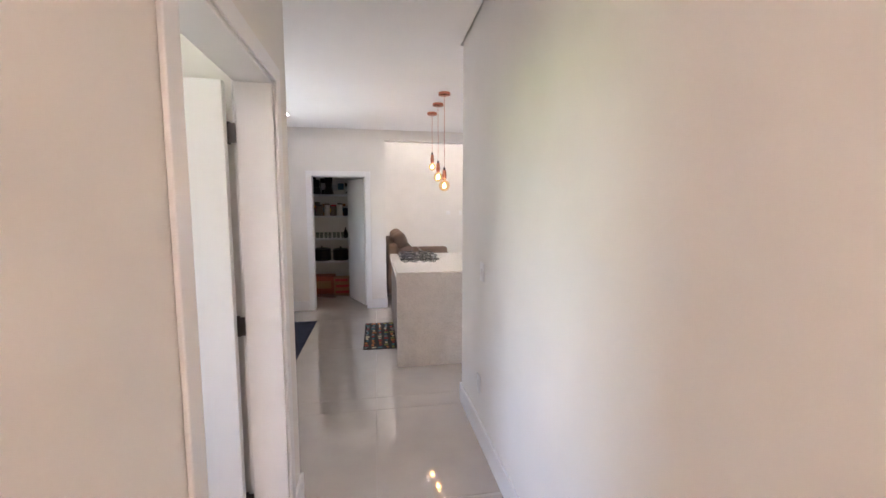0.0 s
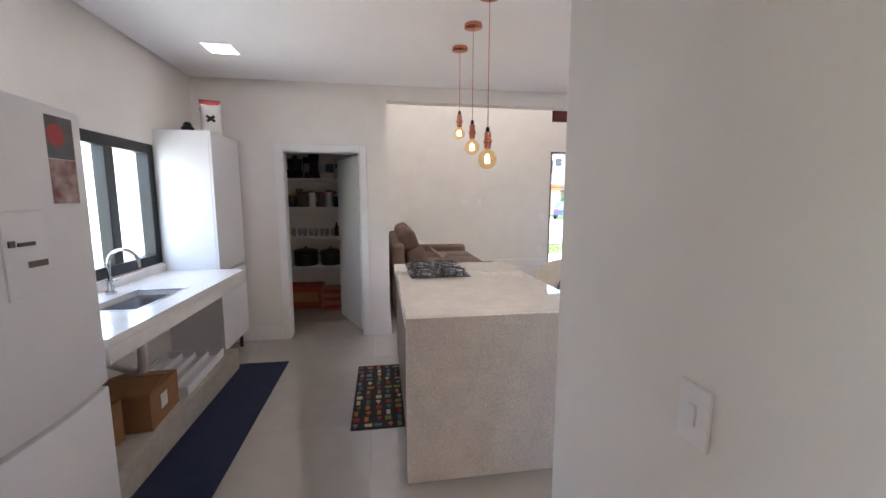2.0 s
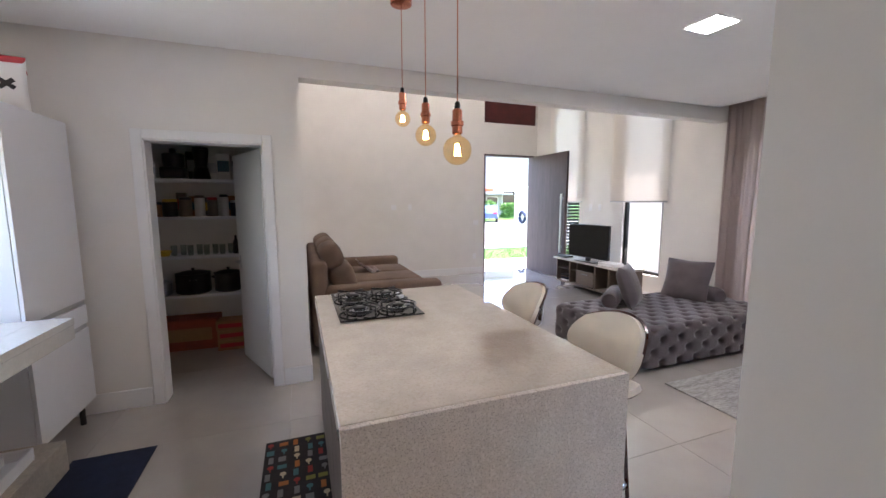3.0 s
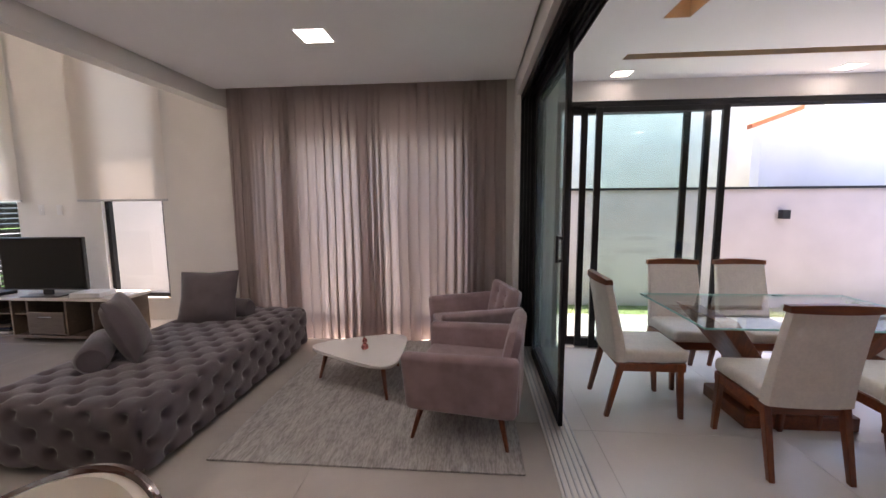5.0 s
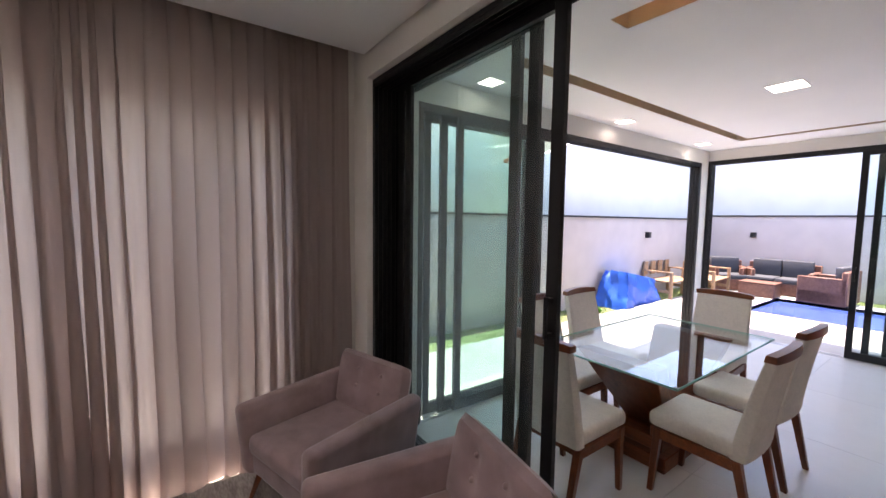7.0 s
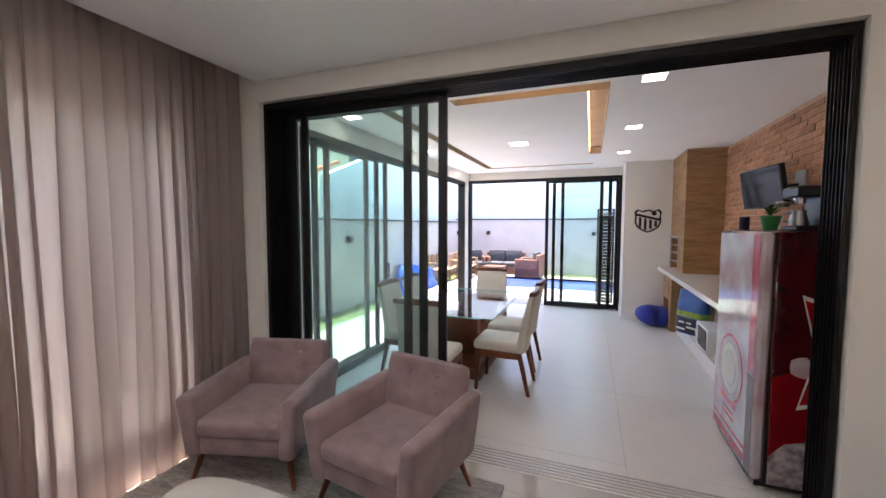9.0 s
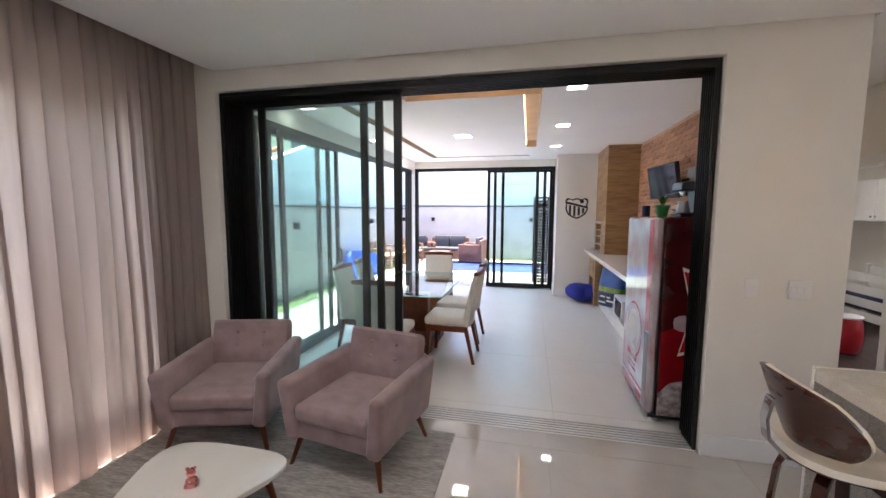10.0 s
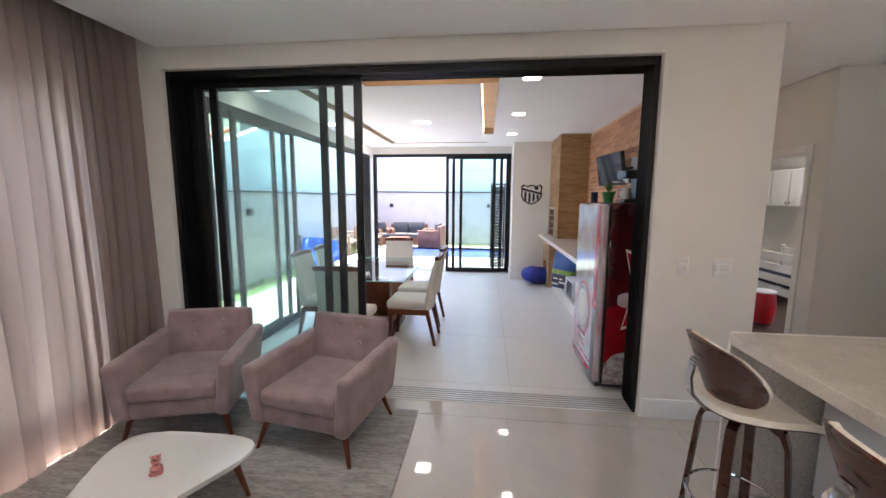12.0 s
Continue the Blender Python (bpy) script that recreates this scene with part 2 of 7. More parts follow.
wall_living_east = structure("wall_living_east", [
    (XE, YS0, 0, XE + 0.15, 3.36, HI), (XE, 3.36, 2.32, XE + 0.15, 5.62, HI), (XE, 3.36, 0, XE + 0.15, 5.62, 0.17), (XE, 5.62, 0, XE + 0.15, 6.90, HI), (XE, 6.90, 0, XE + 0.15, 7.68, 0.42),
    (XE, 6.90, 3.6, XE + 0.15, 7.68, HI), (XE, 7.68, 0, XE + 0.15, 8.78, HI), (XE, 8.78, 0, XE + 0.15, 9.6, 0.42), (XE, 8.78, 3.6, XE + 0.15, 9.6, HI),
    (XE, 9.6, 0, XE + 0.15, YN + 0.15, HI)], M_wall, "tall painted outer wall with narrow windows")
ceiling_living = structure("ceiling_living", [(XK + 0.02, YS1 + 0.02, CZ, 5.56, YP - 0.02, CZ + 0.03), (XK + 0.02, YK + 0.02, CZ, HR - 0.02, YS1 + 0.02, CZ + 0.03),
                                              (HL + 0.02, -3.25, CZ, HR - 0.02, YK + 0.02, CZ + 0.03)], M_ceiling,
                           "smooth white plaster ceiling")
bm = bmnew()
box(bm, XK - 0.15, -3.4, CZ + 0.2, XE + 0.15, YS1, CZ + 0.35)
box(bm, XK - 0.15, YS1, CZ + 0.2, XE, YP + 0.15, CZ + 0.35)
box(bm, XK - 0.15, YP + 0.15, CZ + 0.2, 0.48, 7.7, CZ + 0.35)
box(bm, 0.48, YP, HI, XE + 0.15, YN + 0.15, HI + 0.15)
roof_slab = tagged(new("ceiling_slab", mesh("ceiling_slab", bm, M_ceiling)), "plain slab above the plaster ceilings", "", "", "structure")

# dining room shell
# a lit L-shaped channel and an unlit one run round the middle of the dining ceiling
CW0, CW1, CWS, CN0, CN1, CNE = 2.94, 3.115, -1.05, 1.89, 2.06, 4.23
CE0, CE1, CEN, CS0, CS1, CSW = 4.83, 4.955, 2.05, -2.10, -1.98, 3.05
ceiling_dining = structure("ceiling_dining", [
    (XB, YD, CD, CW0, YS0, CD + 0.13), (CE1, YD, CD, XD + 0.15, YS0, CD + 0.13), (CW0, CN1, CD, CE1, YS0, CD + 0.13), (CW0, YD, CD, CE1, CS0, CD + 0.13),
    (CW0, CS0, CD, CSW, CS1, CD + 0.13), (CW0, CS1, CD, CW1, CWS, CD + 0.13), (CW1, CS1, CD, CE0, CN0, CD + 0.13), (CNE, CN0, CD, CE0, CN1, CD + 0.13),
    (CE0, CEN, CD, CE1, CN1, CD + 0.13), (CW0, CS0, CD + 0.131, CE1, CN1, CD + 0.15)], M_ceiling,
    "white plaster ceiling with recessed light coves")
wall_dining_east = structure("wall_dining_east", [(XD, YD - 0.15, 2.50, XD + 0.15, YS0, CZ + 0.2), (XD, 2.45, 0, XD + 0.15, YS0, 2.50), (XD, YD - 0.15, 0, XD + 0.15, YD + 0.22, 2.50)], M_wall,
                             "cream painted wall over the sliding windows")
wall_dining_south = structure("wall_dining_south", [(XB, YD - 0.15, 0, 2.53, -2.06, CZ + 0.2), (2.53, YD - 0.15, 2.54, XD, YD, CZ + 0.2)], M_wall, "cream painted wall with the crest")
wall_dining_west = structure("wall_dining_west", [(XB - 0.01, YD - 0.15, 0, XB, YS0, CZ + 0.2)], M_wall, "wall behind the bricks")

# pantry and child's room
wall_pantry_room = structure("wall_pantry_room", [(XK - 0.15, 7.55, 0, 0.48, 7.7, CZ + 0.2), (XK - 0.15, YP + 0.15, 0, XK, 7.55, CZ + 0.2)], M_wall, "painted pantry walls")
# The window opening in the room's west wall is unseen, made for its lamp.
wall_child_room = structure("wall_child_room", [(-2.75, -3.4, 0, -2.6, 0.1, CZ + 0.2), (-2.75, 1.5, 0, -2.6, YK, CZ + 0.2), (-2.75, 0.1, 0, -2.6, 1.5, 0.9), (-2.75, 0.1, 2.2, -2.6, 1.5, CZ + 0.2), (-2.6, -3.4, 0, HL - 0.15, -3.25, CZ + 0.2), (-2.6, YK - 0.13, 0, XK - 0.15, YK, CZ + 0.2)], M_wall,
                            "painted walls of the child's room")
floor_child = structure("floor_child_room", [(-2.75, -3.4, -0.12, XK - 0.15, YK, -0.002), (XK - 0.15, -3.25, -0.0035, HL - 0.15, YK - 0.13, -0.001)], M_laminate, "dark brown laminate floor of the child's room")
ceiling_child = structure("ceiling_child_room", [(-2.75, -3.4, CZ + 0.2, XK - 0.15, YK, CZ + 0.35)], M_ceiling, "white ceiling of the child's room")

# ground outside
ground = structure("ground", [(-400, -400, -0.5, 400, 400, -0.14)], M_grass_ground, "open ground round the house")
# Unseen paving, added so that the ground bounces no green light indoors.
pavement_side = structure("pavement_side", [(-4.0, YK, -0.139, XK - 0.15, 12.0, -0.05), (-6.0, -3.4, -0.139, -2.75, YK, -0.05)], M_concrete, "added pale paving beside the kitchen")
# The second strip is added: pale ground gives the curtain an ungreen glow.
pavement = structure("pavement", [(XD + 0.15, -2.82, -0.139, 6.9, 2.6, -0.02), (XE + 0.15, 2.6, -0.139, 7.52, YN + 0.15, -0.02), (1.0, -5.0, -0.139, 6.9, -2.82, -0.02), (5.6, -7.5, -0.139, 6.9, -5.0, -0.02), (1.0, -7.5, -0.139, 5.6, -6.95, -0.02)], M_concrete,
                     "pale stone paving round the pool")

# ---- more materials ----
M_door = material("matt_white_door", srgb(228, 226, 222), 0.4, vary=0.015, scale=3)
M_steel = material("brushed_steel", srgb(200, 200, 202), 0.3, metal=1.0, vary=0.06, scale=40, stretch=(1, 12, 1))
M_hinge = material("dark_nickel", srgb(84, 80, 78), 0.35, metal=1.0, vary=0.05)
M_chrome = material("chrome", srgb(205, 205, 208), 0.08, metal=1.0, vary=0.02)
M_copper = material("polished_copper", srgb(212, 138, 112), 0.18, metal=1.0, vary=0.05)
M_white = material("white_melamine", srgb(232, 233, 236), 0.4, vary=0.01, scale=3)
M_quartz_white = material("white_quartz", srgb(232, 229, 224), 0.18, vary=0.03, scale=90)
M_stone_step = material("beige_stone", srgb(190, 180, 166), 0.35, vary=0.08, scale=60, bump=0.1)
M_fabric_white = material("cream_upholstery", srgb(222, 216, 206), 0.85, vary=0.04, scale=60, bump=0.35, bump_scale=600)
M_wood = material("chestnut_wood", srgb(128, 66, 32), 0.38, color2=srgb(92, 44, 20), scale=9, stretch=(8, 8, 0.8), bump=0.08)
M_wood_flat = material("chestnut_wood_flat", srgb(132, 70, 34), 0.36, color2=srgb(98, 50, 24), scale=9, stretch=(0.8, 8, 8), bump=0.08)
M_walnut = material("dark_walnut", srgb(78, 38, 26), 0.28, color2=srgb(52, 24, 18), scale=8, stretch=(6, 0.8, 6), coat=0.3)
M_velvet_pink = material("dusty_pink_velvet", srgb(154, 131, 132), 0.9, vary=0.13, scale=9, bump=0.25, bump_scale=500)
M_velvet_grey = material("charcoal_velvet", srgb(90, 81, 83), 0.85, vary=0.11, scale=9, bump=0.25, bump_scale=500)
for m_velvet in (M_velvet_pink, M_velvet_grey):
    v_b = m_velvet.node_tree.nodes["Principled BSDF"]
    v_b.inputs["Sheen Weight"].default_value, v_b.inputs["Sheen Roughness"].default_value = 0.45, 0.4
M_suede = material("brown_suede", srgb(112, 92, 78), 0.9, vary=0.1, scale=10, bump=0.3, bump_scale=300)
M_leather = material("cream_leather", srgb(232, 224, 210), 0.45, vary=0.03, scale=12, bump=0.15, bump_scale=350)
M_tv = material("black_plastic", srgb(18, 18, 20), 0.3, vary=0.1)
M_screen = material("dark_screen", srgb(10, 10, 12), 0.08, vary=0.05)
M_darkwood = material("dark_brown_wood", srgb(74, 52, 54), 0.62, color2=srgb(58, 40, 42), scale=7, stretch=(6, 6, 0.6), bump=0.08, rough_vary=0.03)
M_redwood = material("reddish_dark_wood", srgb(74, 17, 15), 0.55, vary=0.15, scale=8)
M_board = material("taupe_board", srgb(106, 92, 80), 0.45, vary=0.1, scale=12, stretch=(8, 1, 8))
M_navy = material("navy_mat", srgb(24, 36, 66), 0.8, vary=0.08, scale=50, bump=0.3, bump_scale=300)
M_card = material("cardboard", srgb(152, 108, 70), 0.8, vary=0.07, scale=14, bump=0.1)
M_paper = material("white_paper", srgb(225, 222, 218), 0.7, vary=0.03)
M_gloss_white = material("white_gloss_top", srgb(220, 218, 212), 0.06, vary=0.01, coat=0.4)
M_red = material("red_plastic", srgb(176, 22, 34), 0.35, vary=0.08)
M_blue = material("blue_tarp", srgb(16, 86, 190), 0.45, vary=0.1, scale=9, bump=0.4, bump_scale=30)
M_green = material("green_pot", srgb(22, 110, 52), 0.4, vary=0.06)
M_leaf = material("leaf_green", srgb(74, 120, 44), 0.55, vary=0.3, scale=20)
M_teal = material("teal_packet", srgb(20, 84, 104), 0.4, vary=0.15)
M_yellow = material("yellow_plastic", srgb(216, 178, 60), 0.45, vary=0.06)
M_led = emitter("led_panel", (0.97, 0.985, 1.0), 9)
M_led_kitchen = emitter("kitchen_led_panel", (0.97, 0.985, 1.0), 0.9)
M_hall_fill = emitter("added_hall_panel", (1.0, 0.80, 0.66), 7.5)
M_tall_fill = emitter("added_tall_panel", (1.0, 0.95, 0.88), 7)
M_led_dining = emitter("dining_led_panel", (1.0, 0.97, 0.92), 1.8)
M_rose = material("rose_gold", srgb(226, 150, 146), 0.12, metal=0.9, vary=0.05)
M_led_warm = emitter("warm_led_strip", (1.0, 0.72, 0.42), 0.8)
M_filament = emitter("filament", (1.0, 0.62, 0.25), 16)
M_amber = glass("amber_glass", (1.0, 0.86, 0.62), low=0.08, high=0.5)
M_clear = glass("table_glass", (0.93, 0.975, 0.96), low=0.06, high=0.9)
M_edge_glass = material("green_glass_edge", srgb(150, 205, 195), 0.15, vary=0.05)
M_orange_tile = material("terracotta", srgb(186, 104, 64), 0.8, vary=0.15, scale=6)


def speckled(name, base, dark, light, rough, scale, pale=0.45):
    """Stone with fine dark and light grains."""
    m = material(name, base, rough, vary=0.05, scale=10)
    n, l = m.node_tree.nodes, m.node_tree.links
    b = n["Principled BSDF"]
    src = b.inputs["Base Color"].links[0].from_socket
    co = n.new("ShaderNodeTexCoord")
    for col, th, sc in ((dark, 0.60, scale), (light, 0.62, scale * 0.6)):
        t = n.new("ShaderNodeTexNoise")
        t.inputs["Scale"].default_value, t.inputs["Detail"].default_value = sc, 2
        l.new(co.outputs["Object"], t.inputs[0])
        r = n.new("ShaderNodeMapRange")
        r.inputs[1].default_value, r.inputs[2].default_value, r.inputs[4].default_value = th - 0.07, th + 0.03, pale
        l.new(t.outputs[0], r.inputs[0])
        x = n.new("ShaderNodeMix")
        x.data_type = "RGBA"
        x.inputs[7].default_value = (*col, 1)
        l.new(r.outputs[0], x.inputs[0]), l.new(src, x.inputs[6])
        src = x.outputs[2]
    l.new(src, b.inputs["Base Color"])
    return m


M_granite = speckled("beige_granite", srgb(220, 212, 203), srgb(146, 134, 124), srgb(236, 230, 223), 0.2, 165, 0.5)
M_island_top = speckled("polished_beige_quartz", srgb(206, 196, 182), srgb(166, 152, 136), srgb(222, 214, 204), 0.05, 110, 0.22)
for socket, value in (("IOR", 1.7), ("Coat Weight", 1.0), ("Coat Roughness", 0.02)):
    M_island_top.node_tree.nodes["Principled BSDF"].inputs[socket].default_value = value


def cloth(name, color, through_share, open_weave=0.0, lit=None):
    m = bpy.data.materials.new(name)
    m.use_nodes = True
    n, l = m.node_tree.nodes, m.node_tree.links
    b = n["Principled BSDF"]
    b.inputs["Roughness"].default_value = 0.9
    co, w = n.new("ShaderNodeTexCoord"), n.new("ShaderNodeTexNoise")
    mp = n.new("ShaderNodeMapping")
    mp.inputs["Scale"].default_value = (1, 60, 260)
    w.inputs["Scale"].default_value = 4
    l.new(co.outputs["Object"], mp.inputs[0]), l.new(mp.outputs[0], w.inputs[0])
    x = n.new("ShaderNodeMix")
    x.data_type = "RGBA"
    x.inputs[6].default_value, x.inputs[7].default_value = (*[c * 0.82 for c in color], 1), (*[min(1, c * 1.15) for c in color], 1)
    l.new(w.outputs[0], x.inputs[0]), l.new(x.outputs[2], b.inputs["Base Color"])
    tr, mx = n.new("ShaderNodeBsdfTranslucent"), n.new("ShaderNodeMixShader")
    if lit:
        tr.inputs[0].default_value = (*lit, 1)
    else:
        l.new(x.outputs[2], tr.inputs[0])
    mx.inputs[0].default_value = through_share
    l.new(b.outputs[0], mx.inputs[1]), l.new(tr.outputs[0], mx.inputs[2])
    # light that passes straight between the threads
    clear, weave = n.new("ShaderNodeBsdfTransparent"), n.new("ShaderNodeMixShader")
    weave.inputs[0].default_value = open_weave
    l.new(mx.outputs[0], weave.inputs[1]), l.new(clear.outputs[0], weave.inputs[2])
    l.new(weave.outputs[0], n["Material Output"].inputs[0])
    return m


M_curtain = cloth("mauve_grey_linen", srgb(146, 136, 132), 0.44, 0.02, srgb(230, 210, 204))
M_blind = cloth("cream_blind_cloth", srgb(238, 232, 225), 0.45)

# ---- trims ----
def baseboard(name, x0, y0, x1, y1, h=0.15):
    bm = bmnew()
    box(bm, min(x0, x1), min(y0, y1), 0.001, max(x0, x1), max(y0, y1), h, 0.003)
    return tagged(new(name, mesh(name, bm, M_trim)), "white lacquered skirting board", "", "", "structure")


baseboard("baseboard", HR - 0.015, -3.2, HR, YS1)
baseboard("baseboard", HR - 0.015, YS1, 1.865, YS1 + 0.015)
baseboard("baseboard", HL, -3.2, HL + 0.015, 0.75)
baseboard("baseboard", HL, 1.735, HL + 0.015, YK + 0.015)
baseboard("baseboard", XK, YP - 0.015, -0.545, YP)
baseboard("baseboard", 0.412, YP - 0.015, 0.63, YP)
baseboard("baseboard", 0.63, YP - 0.015, 0.645, YN)
baseboard("baseboard", 0.645, YN - 0.015, 4.43, YN)
baseboard("baseboard", XE - 0.015, 5.7, XE, YN - 0.015)
baseboard("baseboard", 1.92, -2.06, 2.545, -2.045)
baseboard("baseboard", 2.53, YD - 0.0, 2.545, -2.06)


def casing(name, axis, a, b, top, face, depth, w=0.07, out=0.014):
    """Door lining with a flat architrave on both faces; axis: the way along the wall."""
    bm = bmnew()

    def put(u0, v0, z0, u1, v1, z1, bev=0.003):
        if axis == "x":
            box(bm, u0, v0, z0, u1, v1, z1, bev)
        else:
            box(bm, v0, u0, z0, v1, u1, z1, bev)
    lo, hi = face - depth, face
    put(a, lo, 0.001, a + 0.02, hi, top), put(b - 0.02, lo, 0.001, b, hi, top), put(a, lo, top - 0.02, b, hi, top)
    for f0, f1 in ((hi + 0.001, hi + out), (lo - out, lo - 0.001)):
        put(a + 0.008 - w, f0, 0.001, a + 0.008, f1, top - 0.008 + w)
        put(b - 0.008, f0, 0.001, b - 0.008 + w, f1, top - 0.008 + w)
        put(a + 0.008, f0, top - 0.008, b - 0.008, f1, top - 0.008 + w)
    return tagged(new(name, mesh(name, bm, M_trim)), "white lacquered door casing", "", "", "structure")


casing("trim_pantry_door", "x", -0.478, 0.343, 2.058, YP + 0.15, 0.15)
casing("trim_hall_door", "y", 0.832, 1.678, 2.068, HL, 0.15)


def door_leaf(name, w, h, t, mat, label, m, handle=None, hinge_z=(), hinge_mat=None):
    """A leaf with its hinge edge on the origin's z axis, stretching along +x."""
    bm = bmnew()
    box(bm, 0.004, -t / 2, 0.008, w, t / 2, h, 0.002)
    ob = new(name, mesh(name, bm, mat))
    ob.matrix_world = m
    tagged(ob, label, "door", "", "structure")
    for z in hinge_z:
        bm = bmnew()
        cyl(bm, 0, -t / 2 - 0.004, z - 0.045, z + 0.045, 0.007, n=10)
        box(bm, -0.028, -t / 2 - 0.003, z - 0.04, 0.0, -t / 2 + 0.003, z + 0.04)
        box(bm, 0, -t / 2 - 0.005, z - 0.04, 0.024, -t / 2 - 0.001, z + 0.04)
        part("hinge", bm, M_hinge, ob, "steel butt hinge")
    if handle:
        handle(ob, w, t)
    return ob


def lever(ob, w, t):
    bm = bmnew()
    for s in (-1, 1):
        rod(bm, (w - 0.06, s * t / 2, 1.0), (w - 0.06, s * (t / 2 + 0.045), 1.0), 0.009)
        rod(bm, (w - 0.06, s * (t / 2 + 0.045), 1.0), (w - 0.17, s * (t / 2 + 0.045), 1.0), 0.009)
        box(bm, w - 0.075, s * t / 2 - 0.004, 0.93, w - 0.045, s * t / 2 + 0.004, 1.06, 0.002)
    part("door_handle", bm, M_steel, ob, "steel lever handle")


def pull_bar(ob, w, t):
    bm = bmnew()
    for s in (-1, 1):
        box(bm, w - 0.10, s * (t / 2 + 0.04), 0.55, w - 0.07, s * (t / 2 + 0.065), 1.75, 0.004)
        for z in (0.65, 1.65):
            box(bm, w - 0.095, s * t / 2, z, w - 0.075, s * (t / 2 + 0.045), z + 0.02)
    part("door_handle", bm, M_steel, ob, "long steel pull bar")


# hall door stands open into the child's room, pantry door into the pantry, entrance door into the living room
door_1 = door_leaf("door_hall", 0.79, 2.04, 0.035, M_door, "plain white door standing open, with a framed picture", pose(-0.105, 1.63, 0, 0, 0, 178.5), lever, (0.22, 1.03, 1.84))
door_2 = door_leaf("door_pantry", 0.77, 2.035, 0.035, M_door, "plain white pantry door standing open", pose(0.315, YP + 0.165, 0, 0, 0, 113), lever, (0.25, 1.05, 1.85))
door_3 = door_leaf("door_entrance", 1.2, 2.6, 0.045, M_darkwood, "tall dark brown entrance door standing open", pose(5.66, YN - 0.03, 0, 0, 0, 272), pull_bar)
bm = bmnew()
box(bm, 4.44, YN - 0.005, 0.001, 4.475, YN + 0.155, 2.63), box(bm, 5.665, YN - 0.005, 0.001, 5.70, YN + 0.155, 2.63), box(bm, 4.475, YN - 0.005, 2.595, 5.665, YN + 0.155, 2.63)
tagged(new("trim_entrance_door", mesh("trim_entrance_door", bm, M_darkwood)), "dark brown entrance door frame", "", "", "structure")
bm = bmnew()
box(bm, 4.44, YN - 0.02, 3.30, 5.71, YN + 0.02, 4.06, 0.004)
tagged(new("transom_panel", mesh("transom_panel", bm, M_redwood)), "dark reddish wooden panel high over the entrance door", "panel")

# ---- curtain, blinds and windows of the living room ----
def curtain(name, y0, y1, x0, seed, label):
    """A hanging cloth in many narrow pleats that vary in width and depth and drift on their way down."""
    step = 0.005
    n = int((y1 - y0) / step)
    ph, waves = 0.0, []
    for i in range(n + 1):
        s = i * step
        ph += step * 2 * math.pi / max(0.05, 0.095 + 0.07 * noise.noise((s * 3.9, seed, 0)) + 0.04 * noise.noise((s * 12, seed, 7)))
        waves.append(ph)
    bm = bmnew()
    zs = [0.0, 0.03, 0.08, 0.18, 0.2, 0.4, 0.7, 1.0, 1.3, 1.6, 1.9, 2.2, 2.45, 2.65, 2.77, 2.84]
    rows = []
    for z in zs:
        row = []
        k = z / 2.84
        for i in range(n + 1):
            s = i * step
            amp = (0.074 - 0.036 * k * k) * (0.95 + 0.9 * noise.noise((s * 5.2, z * 0.35, seed)))
            swell = 0.05 * noise.noise((s * 3.2, z * 0.35, seed + 4)) * (1 - 0.7 * k)
            a = waves[i] + 1.8 * (1 - k) * noise.noise((s * 2.4, z * 0.7, seed + 9))
            round_fold, pinch = math.sin(a), 1 - 2 * abs(math.sin(a / 2 + 0.8)) ** 0.7
            share = 0.5 + 0.5 * noise.noise((s * 1.7, seed, 5))
            x = x0 + amp * (round_fold * (1 - share) + pinch * share + 0.2 * math.sin(2 * a + 1.1)) + swell
            hem = 0.008 + 0.008 * noise.noise((s * 5, seed, 3)) if z < 0.01 else 0
            sway = (0.046 + 0.03 * noise.noise((s * 3, z * 0.4, seed + 2))) * math.cos(a) * (1 - 0.35 * k)
            row.append(bm.verts.new((min(x, 5.765), y0 + (y1 - y0) * i / n + sway, z + hem)))
        rows.append(row)
    for a, b in zip(rows, rows[1:]):
        for i in range(n):
            bm.faces.new((a[i], a[i + 1], b[i + 1], b[i]))
    ob = new(name, mesh(name, bm, M_curtain))
    ob.data.set_sharp_from_angle(angle=radians(180))
    return tagged(ob, label, "curtain", "living room curtains")


curtain("curtain", 2.93, 4.50, 5.665, 3, "mauve grey linen curtain drawn shut, hanging in narrow pleats")
curtain("curtain", 4.40, 5.96, 5.645, 8, "mauve grey linen curtain drawn shut, beside the tall living room")
bm = bmnew()
box(bm, 5.66, YS1 + 0.01, 2.85, 5.71, YP - 0.01, 2.875)
tagged(new("curtain_rail", mesh("curtain_rail", bm, M_trim)), "white curtain rail hidden in the ceiling slot", "", "", "structure")


